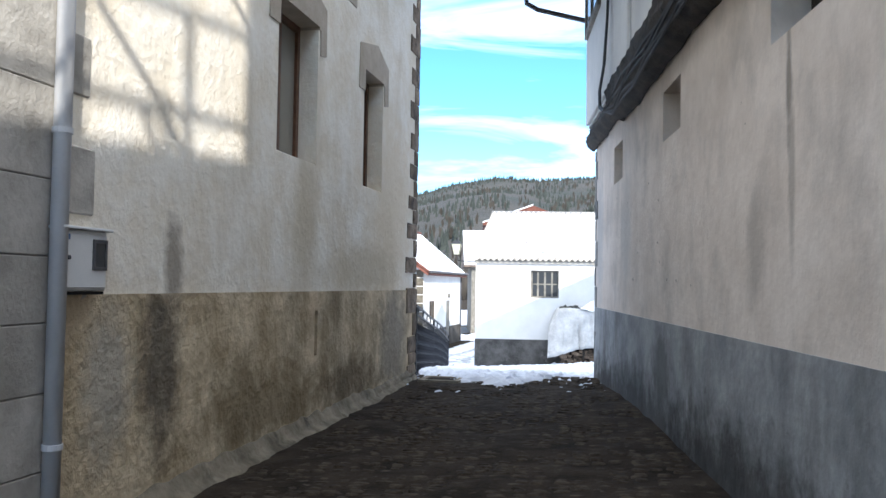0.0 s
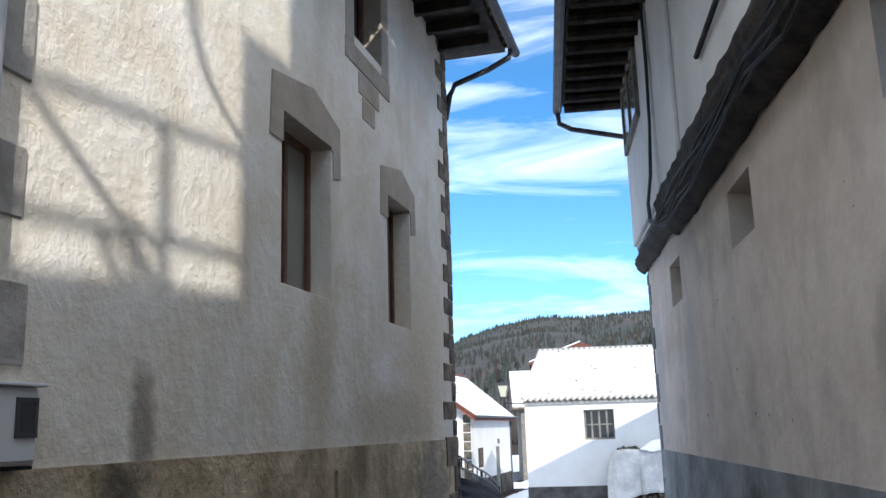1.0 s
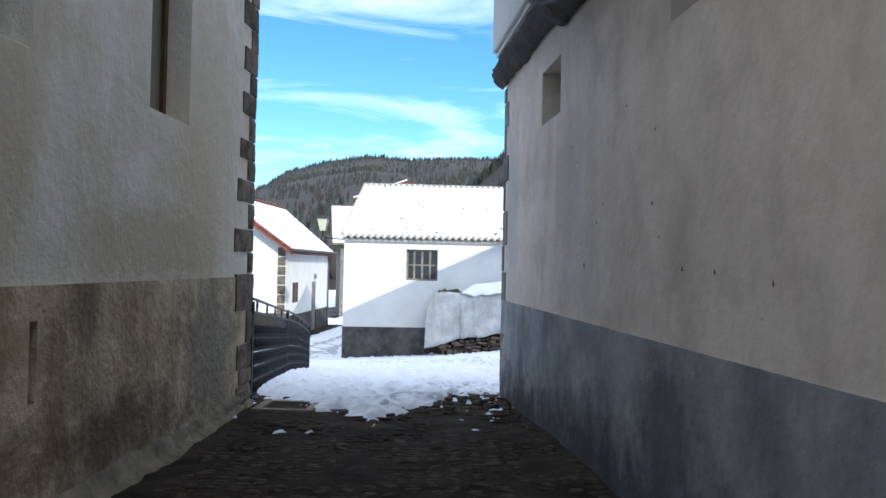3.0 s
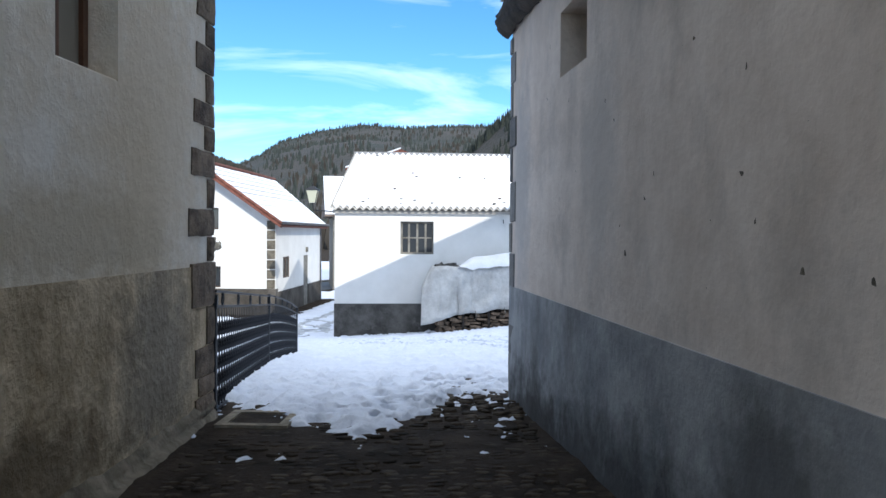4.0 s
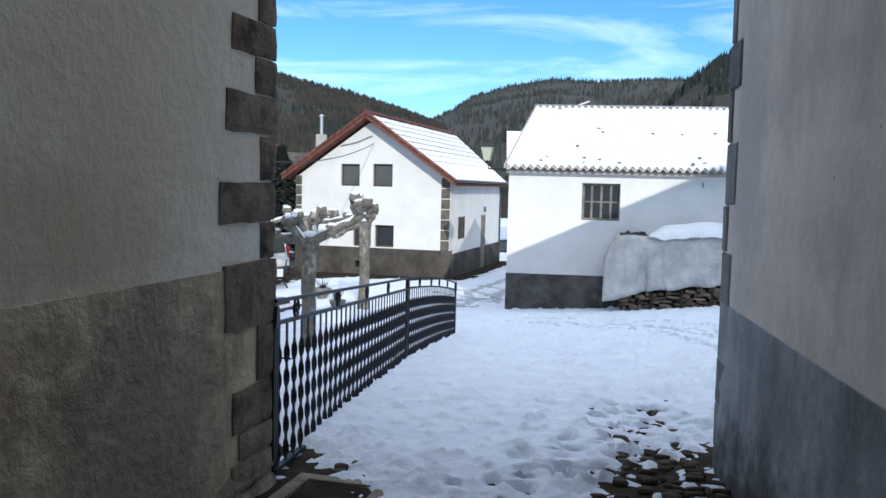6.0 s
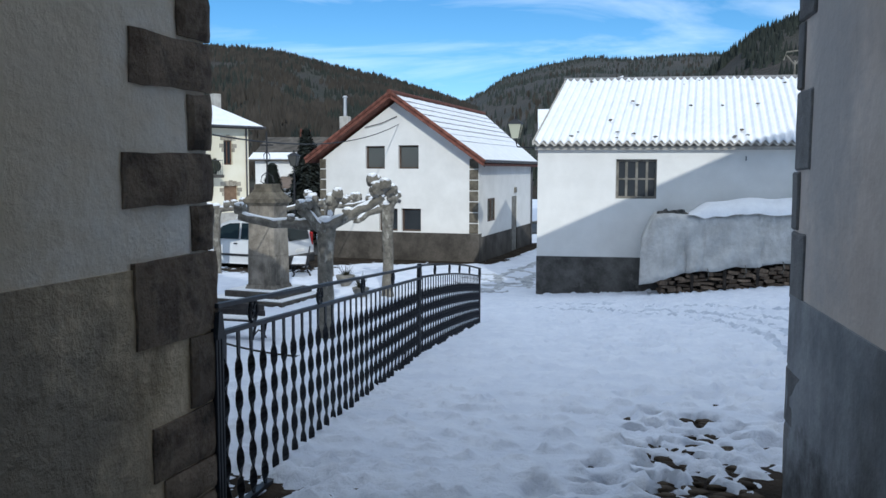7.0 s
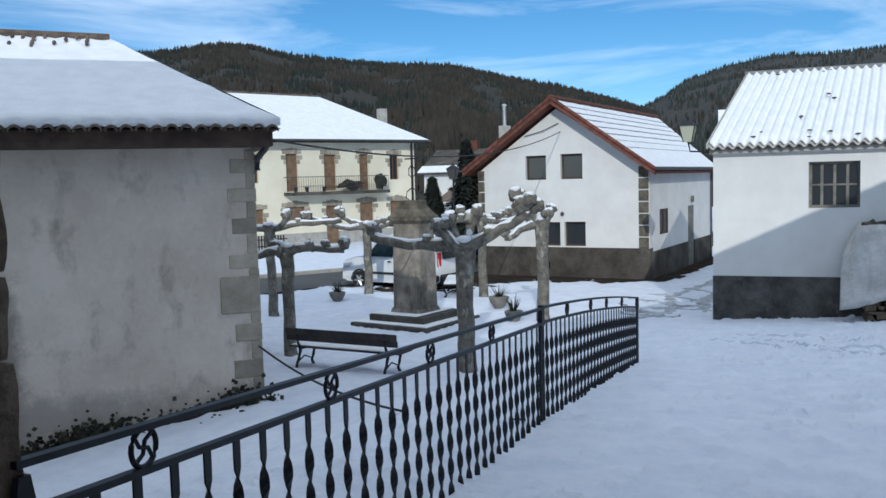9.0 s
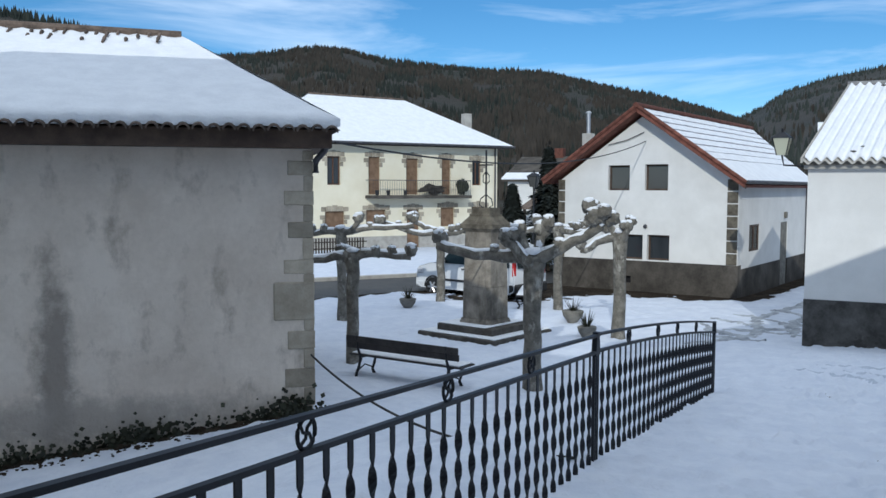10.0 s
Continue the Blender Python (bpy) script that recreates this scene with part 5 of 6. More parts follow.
for i, w in enumerate(YW + YG):
    if i in (0, 4):
        window(yh, *w, 0.15, M_BROWN_WOOD, M_GLASS, (1, 0), 0.07, "tall brown casement window")
    else:
        part("shutter", box(w[0], w[1], 0.14, 0.2, w[2], w[3]), M_SHUTTER, yh, "closed brown shutter")
    x0, x1, z0, z1 = w
    for q in range(5):
        c, d = x0 - 0.24 + (x1 - x0 + 0.48) * q / 5, x0 - 0.24 + (x1 - x0 + 0.48) * (q + 1) / 5
        part("lintel_stone", box(c + 0.008, d - 0.008, -0.03, 0.12, z1 + 0.003, z1 + 0.30 + 0.05 * (q == 2) - 0.05 * (q in (0, 4)), 0.015), M_SURROUND, yh)
    rows_ = int((z1 - z0) / 0.26)
    for q in range(rows_):
        if q < rows_ - 2:
            continue
        reach = (0.30 if q % 2 == (rows_ - 1) % 2 else 0.15)
        for a, b_ in ((x0 - reach, x0 + 0.003), (x1 - 0.003, x1 + reach)):
            part("jamb_stone", box(a, b_, -0.026, 0.12, z0 + 0.26 * q + 0.008, z0 + 0.26 * (q + 1) - 0.008, 0.012), M_SURROUND, yh)
part("roof", prism([(-0.7, 4.1), (-0.7, 4.22), (9.9, 4.22), (9.9, 4.1)], -5.1, 9.85), M_OLD_WOOD, yh)
b = bmesh.new()
e = [b.verts.new(p) for p in ((-5.1, -0.75, 4.24), (9.9, -0.75, 4.24), (9.9, 10, 4.24), (-5.1, 10, 4.24))]
r = [b.verts.new(p) for p in ((-1.4, 4.6, 7.32), (5.0, 4.6, 7.26))]
b.faces.new((e[0], e[1], r[1], r[0]))
b.faces.new((e[1], e[2], r[1]))
b.faces.new((e[2], e[3], r[0], r[1]))
b.faces.new((e[3], e[0], r[0]))
b.faces.new(e[::-1])
bmesh.ops.recalc_face_normals(b, faces=b.faces)
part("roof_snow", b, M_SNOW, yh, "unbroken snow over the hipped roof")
part("ridge_tiles", tube([(-1.4, 4.6, 7.33), (5.0, 4.6, 7.27)], 0.08, 6), M_TILE_DARK, yh)
part("gutter", tube([(-5.1, -0.8, 4.2), (9.9, -0.8, 4.2)], 0.07, 6), M_ZINC, yh)
part("chimney", box(7.9, 8.4, 1.8, 2.3, 4.7, 6.35, 0.02), M_CONCRETE, yh)
part("balcony_slab", box(0.2, 6.75, -0.95, -0.01, 1.08, 1.26, 0.02), M_HOUSE_PLINTH, yh, "grey stone balcony slab")
rl = part("balcony_rail", tube([(0.25, -0.02, 2.12), (0.25, -0.9, 2.12), (6.7, -0.9, 2.12), (6.7, -0.02, 2.12)], 0.02, 6), M_ZINC, yh)
bar = part("balcony_bar", tube([(0, 0, 1.26), (0, 0, 2.1)], 0.009, 5), M_ZINC, yh)
bar.matrix_basis = pose(0.3, -0.9, 0)
for k in range(1, 44):
    twin(bar, pose(0.3 + k * 0.148, -0.9, 0))
for x in (0.6, 1.3, 2.4):
    part("flower_pot", tube([(x, -0.75, 1.27), (x, -0.75, 1.55)], [0.09, 0.13], 8), M_BLACKPLASTIC, yh)
part("dry_plant", blob((4.2, -0.7, 1.6), 0.40, (1.8, 0.4, 0.6), 0.9, 5, 3), M_TWIG, yh)
part("dry_plant", blob((6.2, -0.7, 1.75), 0.35, (0.9, 0.5, 1.3), 0.7, 8, 3), M_LEAF, yh)
part("drainpipe", tube([(8.95, -0.07, -2.0), (8.95, -0.07, 4.1)], 0.05, 8), M_ZINC, yh)
gf = group_at("garden_fence", local((-27.9, 50.4), (0.485, 0.875), -1.85), "low dark picket fence before the yellow house", "fence")
pk = part("picket", box(-0.04, 0.04, -0.02, 0.02, 0.05, 0.85, 0.01), M_OLD_WOOD, gf)
pk.matrix_basis = pose(-2.6, 0, 0)
for k in range(1, 22):
    twin(pk, pose(-2.6 + k * 0.16, 0, 0))
part("rail", box(-2.7, 1.0, 0.02, 0.05, 0.25, 0.31), M_OLD_WOOD, gf)
part("rail", box(-2.7, 1.0, 0.02, 0.05, 0.6, 0.66), M_OLD_WOOD, gf)
kb = bmesh.new()
prev = None
for k in range(36):
    p = ROAD_A + ROAD_D * (k * 2.0 - 26) + Vector((-ROAD_D.y, ROAD_D.x)) * 4.45
    g = ground(p.x, p.y)
    q = p + Vector((-ROAD_D.y, ROAD_D.x)) * 0.3
    row = [kb.verts.new((p.x, p.y, g - 0.1)), kb.verts.new((p.x, p.y, g + 0.13)), kb.verts.new((q.x, q.y, g + 0.13)), kb.verts.new((q.x, q.y, g - 0.1))]
    if prev:
        for a in range(3):
            kb.faces.new((prev[a], prev[a + 1], row[a + 1], row[a]))
    prev = row
bmesh.ops.recalc_face_normals(kb, faces=kb.faces)
tagged(obj("kerb", kb, M_CONCRETE), "low concrete kerb along the road", "kerb", kind="structure")

# ---- far buildings seen between the houses ----
fh = group_at("farmhouse", local((-31.0, 75.0), (0.97, 0.1)), "distant white farmhouse with a grey roof and brick chimney", "house")
part("wall", wall(0, 13, -2.5, 2.2, 0.4, [(4.6, 5.3, 1.0, 1.8), (9, 9.7, 1.0, 1.8)]), M_WHITE, fh)
part("end_wall", box(12.6, 13, 0.4, 8, -2.5, 2.2), M_WHITE, fh)
part("dark_room", box(0.5, 12.5, 0.7, 0.8, -2, 2.1), M_DARK, fh)
part("roof", prism([(-0.4, 2.2), (-0.4, 2.35), (4.2, 4.3), (8.6, 2.35), (8.6, 2.2)], -0.4, 13.4), M_HOUSE_PLINTH, fh, "grey tiled roof half clear of snow")
part("roof_snow", prism([(-0.42, 2.37), (-0.42, 2.46), (0.7, 2.93), (0.7, 2.86)], -0.4, 13.4), M_SNOW, fh)
part("chimney", box(2.55, 3.30, 3.9, 4.6, 3.2, 4.96, 0.02), M_TILE, fh, "red brick chimney")
for x in (4.6, 9.0):
    part("window", box(x, x + 0.7, 0.2, 0.24, 1.0, 1.8), M_GLASS, fh)
part("porch_roof", prism([(-3.2, 0.1), (-3.2, 0.25), (-0.02, 1.0), (-0.02, 0.85)], 2.2, 6.2), M_TILE_DARK, fh)
part("porch_post", box(2.4, 2.6, -3.0, -2.8, -2.5, 0.1), M_OLD_WOOD, fh)
part("porch_post", box(5.8, 6.0, -3.0, -2.8, -2.5, 0.1), M_OLD_WOOD, fh)
bh = group_at("back_barn", local((-5.2, 58.0), (0.98, 0.15)), "snow-roofed farm building behind the barn", "barn")
part("wall", box(0, 9, 0, 7, -2.5, 2.6), M_GREY_WOOD, bh)
part("roof", prism([(-0.5, 2.5), (-0.5, 2.6), (3.5, 5.0), (7.5, 2.6), (7.5, 2.5)], -0.5, 9.5), M_TILE_DARK, bh)
part("roof_snow", prism([(-0.5, 2.63), (-0.5, 2.72), (3.5, 5.12), (3.5, 5.03)], -0.5, 9.5), M_SNOW, bh)
rb = group_at("ridge_house", local((-4.4, 62.0), (0.98, 0.1)), "far house with a snowy gabled roof", "house")
part("wall", box(0, 6, 0, 7, -2.5, 5.6), M_WHITE, rb)
part("roof", slab([(-0.5, 5.5), (6.5, 5.5), (6.5, 5.65), (3, 6.9), (-0.5, 5.65)], -0.4, 7.4), M_TILE, rb)
part("roof_snow", slab([(-0.5, 5.68), (3, 6.94), (3, 7.02), (-0.5, 5.76)], -0.3, 7.4), M_SNOW, rb)

# ---- grey building inside the fence ----
sb = group_at("grey_outbuilding", local((-6.8, 22.06), (0.707, 0.707)), "low grey rendered building with a snow-laden tiled roof", "building")
part("wall", wall(-9, 0.0, -3.2, 2.32, 0.45, []), M_GREY_RENDER, sb)
part("end_wall", box(-0.4, 0.0, 0.46, 8.0, -3.2, 2.32), M_GREY_RENDER, sb)
part("back_wall", box(-9, 0.0, 8.0, 8.4, -3.2, 2.32), M_GREY_RENDER, sb)
quoins(sb, 0.0, -1, -1.25, 2.2, 0.34, 0.12, 0.2, M_SURROUND, 33, 0.016, (0.19, 0.3))
part("quoin_stone", box(-0.52, 0.024, -0.024, 0.2, -0.08, 0.44, 0.02), M_SURROUND, sb)
part("eave_board", box(-9.2, 0.24, -0.34, 8.6, 2.22, 2.46, 0.01), M_EAVE, sb, "dark brown timber eave")
b = bmesh.new()
E0, E1, R1 = Vector((-9.4, -0.42, 2.58)), Vector((0.34, -0.42, 2.58)), Vector((-1.85, 4.0, 4.28))
R0, E2 = Vector((-9.4, 4.0, 4.42)), Vector((0.34, 8.6, 2.58))
n, m_ = 60, 14
grid = []
for j in range(m_ + 1):
    f = j / m_
    a, c = E0.lerp(R0, f), E1.lerp(R1, f)
    grid.append([b.verts.new(a.lerp(c, i / n) + Vector((0, 0, 0.02 * noise.noise(Vector((i * 0.2, j * 0.7, 4))) + (0.018 * math.cos(i * 2.2) if f > 0.82 or j == 0 else 0)))) for i in range(n + 1)])
for p, q in zip(grid, grid[1:]):
    for i in range(n):
        b.faces.new((p[i], p[i + 1], q[i + 1], q[i]))
low = [b.verts.new((v.co.x, v.co.y + 0.02, v.co.z - 0.10)) for v in grid[0]]
for i in range(n):
    b.faces.new((low[i], low[i + 1], grid[0][i + 1], grid[0][i]))
t2 = b.verts.new(E2)
b.faces.new((grid[0][-1], t2, grid[-1][-1]))
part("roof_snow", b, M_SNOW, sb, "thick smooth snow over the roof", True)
b = bmesh.new()
v = [b.verts.new(p + Vector((0, 0, -0.13))) for p in (E0, E1, E2, R1, R0)]
b.faces.new((v[0], v[1], v[3], v[4]))
b.faces.new((v[1], v[2], v[3]))
part("roof", b, M_TILE_DARK, sb)
tile_ends(sb, -9.3, 0.34, -0.46, 2.42, 0.185, 0.082, M_TILE_DARK, length=0.3, tilt=0.38)
part("ridge_tiles", tube([(-9.4, 4.0, 4.45), (-1.85, 4.0, 4.30)], 0.075, 8), M_TILE_DARK, sb, "bare ridge tiles above the snow")
for k in range(44):
    x = -2.2 - k * 0.165
    for r in (0, 1):
        f = (0.93, 0.84)[r] + 0.02 * math.sin(k * 2.1 + r)
        if math.sin(k * 3.7 + r * 2) > (-0.7, 0.35)[r]:
            l = 0.02 + 0.02 * (1 + math.sin(k * 5.1 + r))
            part("bare_tile", tube([(x, -0.42 + 4.42 * f, 2.58 + 1.75 * f), (x, -0.42 + 4.42 * (f + l), 2.58 + 1.75 * (f + l))], [0.02, 0.035], 6), M_TILE_DARK, sb)
part("gutter_elbow", tube([(0.2, -0.3, 2.36), (0.16, -0.16, 2.2), (0.05, -0.06, 2.06), (0.05, -0.06, 1.9)], 0.045, 8), M_ZINC, sb)
# ivy along its foot
rnd = random.Random(8)
pts, fs = [], []
for c in range(1700):
    x = rnd.choice((rnd.gauss(-0.3, 0.2), rnd.gauss(-0.4, 0.25), rnd.gauss(-2.2, 0.3), rnd.gauss(-2.4, 0.35), rnd.gauss(-3.8, 0.25), rnd.uniform(-4.5, 0)))
    w = Vector((-6.8, 22.06)) + Vector((0.707, 0.707)) * x
    y = -abs(rnd.gauss(0.0, 0.07))
    z = ground(w.x + 0.2, w.y - 0.2) + abs(rnd.gauss(0, 0.13)) - 0.03
    s, t = rnd.uniform(0.016, 0.042), rnd.random() * 6
    k = len(pts)
    dx, dz, dy = s * math.cos(t), s * math.sin(t), s * rnd.uniform(-0.6, 0.6)
    pts += [(x - dx, y - dy, z - dz), (x + dz, y + dy, z - dx), (x + dx, y + dy, z + dz), (x - dz, y - dy, z + dx)]
    fs.append((k, k + 1, k + 2, k + 3))
me = bpy.data.meshes.new("ivy")
me.from_pydata(pts, [], fs)
me.materials.append(M_LEAF)
iv = new("ivy", me)
iv.matrix_basis = local((-6.8, 22.06), (0.707, 0.707))
tagged(iv, "dark straggling ivy along the foot of the grey wall", "plant", kind="stuff")

rnd = random.Random(19)
bm = bmesh.new()
prev = None
for i in range(150):
    x = -6.0 + 5.9 * i / 149
    w = 0.20 + 0.16 * noise.noise(Vector((x * 1.4, 3, 0))) + 0.10 * noise.noise(Vector((x * 7, 3, 0)))
    row = []
    for k in range(5):
        y = 0.0 - w * k / 4
        q = Vector((-6.8, 22.06)) + Vector((0.707, 0.707)) * x + Vector((-0.707, 0.707)) * y
        row.append(bm.verts.new((q.x, q.y, snow(q.x, q.y) + 0.03 * (1 - k / 4) + (0.03 * noise.noise(Vector((x * 9, k * 2.0, 1))) if 0 < k < 4 else 0) - (0.05 if k == 4 else 0))))
    if prev:
        for k in range(4):
            bm.faces.new((prev[k], prev[k + 1], row[k + 1], row[k]))
    prev = row
for i in range(170):
    x = rnd.choice((rnd.uniform(-6, -0.3), rnd.gauss(-2.6, 0.5), rnd.gauss(-4.2, 0.5)))
    y = -0.15 - abs(rnd.gauss(0, 0.22))
    q = Vector((-6.8, 22.06)) + Vector((0.707, 0.707)) * x + Vector((-0.707, 0.707)) * y
    blob((q.x, q.y, snow(q.x, q.y) + 0.006), rnd.uniform(0.012, 0.035), (1.3, 1.0, 0.7), 0.6, i, 1, bm)
bmesh.ops.recalc_face_normals(bm, faces=bm.faces)
tagged(obj("bare_soil", bm, M_EARTH), "dark crumbly soil melted free along the wall foot", "soil", kind="stuff")

# ---- iron fence ----
fe = group_at("iron_fence", pose(0, 0, 0), "black iron fence of twisted bars with ring ornaments beside the lane", "fence")
FA, FB, FC, FD = Vector((-1.037, 13.68)), Vector((-1.64, 19.26)), Vector((-1.87, 22.2)), Vector((-2.05, 24.5))
LEN1 = (FB - FA).length


def fence_at(s):
    """Place along the fence, with the heights of its top and bottom rails."""
    if s <= LEN1:
        p = FA.lerp(FB, s / LEN1)
        return p, 0.90 - 0.0796 * s, 0.03 - 0.0867 * s
    u = s - LEN1
    p = FB.lerp(FC, u / 2.95) if u < 2.95 else FC.lerp(FD, (u - 2.95) / 2.307)
    return p, 0.463 - 0.088 * u - 0.006 * u * u, -0.446 - 0.095 * u - 0.0035 * u * u


END = LEN1 + 5.25
b = bmesh.new()
segs = 30
prev = None
for j in range(segs + 1):
    z = 0.92 * j / segs
    a = 0 if z > 0.80 else (0.80 - z) / 0.155 * math.pi
    row = [b.verts.new((x * math.cos(a) - y * math.sin(a), x * math.sin(a) + y * math.cos(a), z)) for x, y in ((-0.019, -0.0035), (0.019, -0.0035), (0.019, 0.0035), (-0.019, 0.0035))]
    if prev:
        for k in range(4):
            b.faces.new((prev[k], prev[(k + 1) % 4], row[(k + 1) % 4], row[k]))
    prev = row
first = part("twisted_bar", b, M_IRON, fe)
s, k = 0.10, 0
while s < END - 0.05:
    p, top, bot = fence_at(s)
    q = fence_at(s + 0.05)[0]
    m = pose(p.x, p.y, bot, 0, 0, math.degrees(math.atan2(q.y - p.y, q.x - p.x))) @ Matrix.Diagonal((1, 1, (top - bot) / 0.92, 1))
    if k == 0:
        first.matrix_basis = m
    else:
        twin(first, m)
    s += 0.172
    k += 1
for name, dz, w, h in (("top_rail", 0, 0.016, 0.011), ("bottom_rail", -1, 0.02, 0.01), ("handrail", 1, 0.017, 0.01)):
    b = bmesh.new()
    prev = None
    for i in range(41):
        s = END * i / 40
        p, top, bot = fence_at(s)
        q = fence_at(min(s + 0.1, END + 0.1))[0] - p
        nrm = Vector((-q.y, q.x)).normalized() * w
        z = bot if dz < 0 else top + (0.13 if dz > 0 else 0)
        row = [b.verts.new((p.x + sx * nrm.x, p.y + sx * nrm.y, z + sz * h)) for sx, sz in ((-1, -1), (1, -1), (1, 1), (-1, 1))]
        if prev:
            for c in range(4):
                b.faces.new((prev[c], prev[(c + 1) % 4], row[(c + 1) % 4], row[c]))
        else:
            b.faces.new(row)
        prev = row
    b.faces.new(prev[::-1])
    bmesh.ops.recalc_face_normals(b, faces=b.faces)
    part(name, b, M_IRON, fe)
for s in (0.48, 1.69, 2.90, 4.11, LEN1 + 0.95, LEN1 + 2.05, LEN1 + 2.95, LEN1 + 4.0):
    p, top, bot = fence_at(s)
    q = fence_at(s + 0.1)[0] - p
    yaw = math.degrees(math.atan2(q.y, q.x))
    b = bmesh.new()
    tube([(0.056 * math.cos(a), 0, 0.058 * math.sin(a)) for a in [2 * math.pi * i / 18 for i in range(19)]], 0.009, 6, b, False)
    for a in (0.8, 2.37):
        tube([(0.05 * math.cos(a), 0, 0.05 * math.sin(a)), (0.02 * math.cos(a + 0.5), 0, 0.02 * math.sin(a + 0.5)), (-0.02 * math.cos(a + 0.5), 0, -0.02 * math.sin(a + 0.5)), (-0.05 * math.cos(a), 0, -0.05 * math.sin(a))], 0.007, 5, b)
    o = part("ring_ornament", b, M_IRON, fe, "iron ring with scrolls inside")
    o.matrix_basis = pose(p.x, p.y, top + 0.068, 0, 0, yaw)
for s, w, up in ((LEN1 - 0.02, 0.055, 0.16), (END, 0.05, 0.14), (0.02, 0.04, 0.1)):
    p, top, bot = fence_at(s)
    h = top + up
    lo = ground(p.x, p.y) - 0.1
    b = bmesh.new()
    for x0, x1, z0, z1 in ((-w, -w + 0.02, lo + 0.1, top), (w - 0.02, w, lo + 0.1, top), (-0.012, 0.012, lo, h)):
        box(x0, x1, -0.012, 0.012, z0, z1, 0.003, b)
    for k in range(7):
        z = bot + 0.08 + k * (top - bot - 0.1) / 6.5
        tube([(w * 0.8 * math.cos(a), 0, z + 0.05 * math.sin(a)) for a in [2 * math.pi * i / 12 for i in range(13)]], 0.008, 5, b, False)
    join(b, slab([(-w, top - 0.02), (w, top - 0.02), (w * 0.45, h), (-w * 0.45, h)], -0.02, 0.02))
    o = part("fence_post", b, M_IRON, fe, "scrolled iron fence post")
    o.matrix_basis = pose(p.x, p.y, 0, 0, 0, 94)
for s in (1.42, 3.0, 4.3, LEN1 + 1.2, LEN1 + 2.3, LEN1 + 3.6, LEN1 + 4.5):
    p, top, bot = fence_at(s)
    lo = min(ground(p.x, p.y) - 0.06, bot - 0.1)
    part("foot", box(p.x - 0.018, p.x + 0.018, p.y - 0.02, p.y + 0.02, lo, bot, 0.003), M_IRON, fe)
ch = group_at("rope", pose(0, 0, 0), "dark rope sagging from the grey wall to the fence", "rope")
pts = []
A, B = Vector((-6.78, 22.0, -0.55)), Vector((-1.75, 19.1, -0.35))
for i in range(25):
    f = i / 24
    q = A.lerp(B, f)
    pts.append((q.x, q.y, q.z - 1.0 * 4 * f * (1 - f) * 0.3))
part("strand", tube(pts, 0.014, 6), M_CABLE, ch)

# ---- bench ----
def bench(m, label):
    be = group_at("park_bench", m, label, "bench", "plaza benches")
    for z, y in ((0.62, -0.055), (0.74, -0.085)):
        part("back_slat", box(-1.2, 1.2, y - 0.015, y + 0.015, z - 0.055, z + 0.058, 0.008), M_BENCHWOOD, be)
    for y in (0.05, 0.17, 0.29, 0.41):
        part("seat_slat", box(-1.2, 1.2, y - 0.05, y + 0.05, 0.42, 0.45, 0.008), M_BENCHWOOD, be)
    part("seat_snow", box(-1.15, 1.15, 0.02, 0.44, 0.452, 0.475, 0.01), M_SNOW, be)
    for x in (-0.95, 0.95):
        part("leg", tube([(x, -0.09, 0.80), (x, -0.05, 0.55), (x, 0.0, 0.42), (x, 0.02, 0.36), (x, -0.03, 0.24), (x, -0.10, 0.13), (x, -0.12, 0.0)], [0.022, 0.024, 0.03, 0.032, 0.028, 0.026, 0.035], 7), M_IRON, be)
        part("leg", tube([(x, 0.0, 0.40), (x, 0.4, 0.40), (x, 0.46, 0.34), (x, 0.42, 0.24), (x, 0.36, 0.13), (x, 0.44, 0.0)], [0.026, 0.026, 0.03, 0.028, 0.026, 0.035], 7), M_IRON, be)
        part("leg_brace", tube([(x, -0.08, 0.16), (x, 0.14, 0.25), (x, 0.37, 0.16)], 0.014, 6), M_IRON, be)


bench(pose(-7.62, 25.45, ground(-7.85, 25.7), 0, 0, -2), "dark slatted park bench on cast-iron legs in the snow")
bench(pose(-9.9, 35.6, ground(-9.9, 35.6), 0, 0, 112), "dark slatted park bench behind the stone monument")

# ---- monument ----
mo = group_at("stone_monument", pose(-9.09, 31.15, -1.80, 0, 0, -8.8), "weathered stone pedestal on two steps with an iron cross", "monument")


def frustum(w0, w1, z0, z1, ch=0.0):
    b = bmesh.new()
    rings = []
    for w, z in ((w0, z0), (w1, z1)):
        h, c = w / 2, ch * w
        pts = [(-h + c, -h), (h - c, -h), (h, -h + c), (h, h - c), (h - c, h), (-h + c, h), (-h, h - c), (-h, -h + c)] if ch else [(-h, -h), (h, -h), (h, h), (-h, h)]
        rings.append([b.verts.new((x, y, z)) for x, y in pts])
    n = len(rings[0])
    for i in range(n):
        b.faces.new((rings[0][i], rings[0][(i + 1) % n], rings[1][(i + 1) % n], rings[1][i]))
    b.faces.new(rings[0][::-1])
    b.faces.new(rings[1])
    bmesh.ops.recalc_face_normals(b, faces=b.faces)
    return b


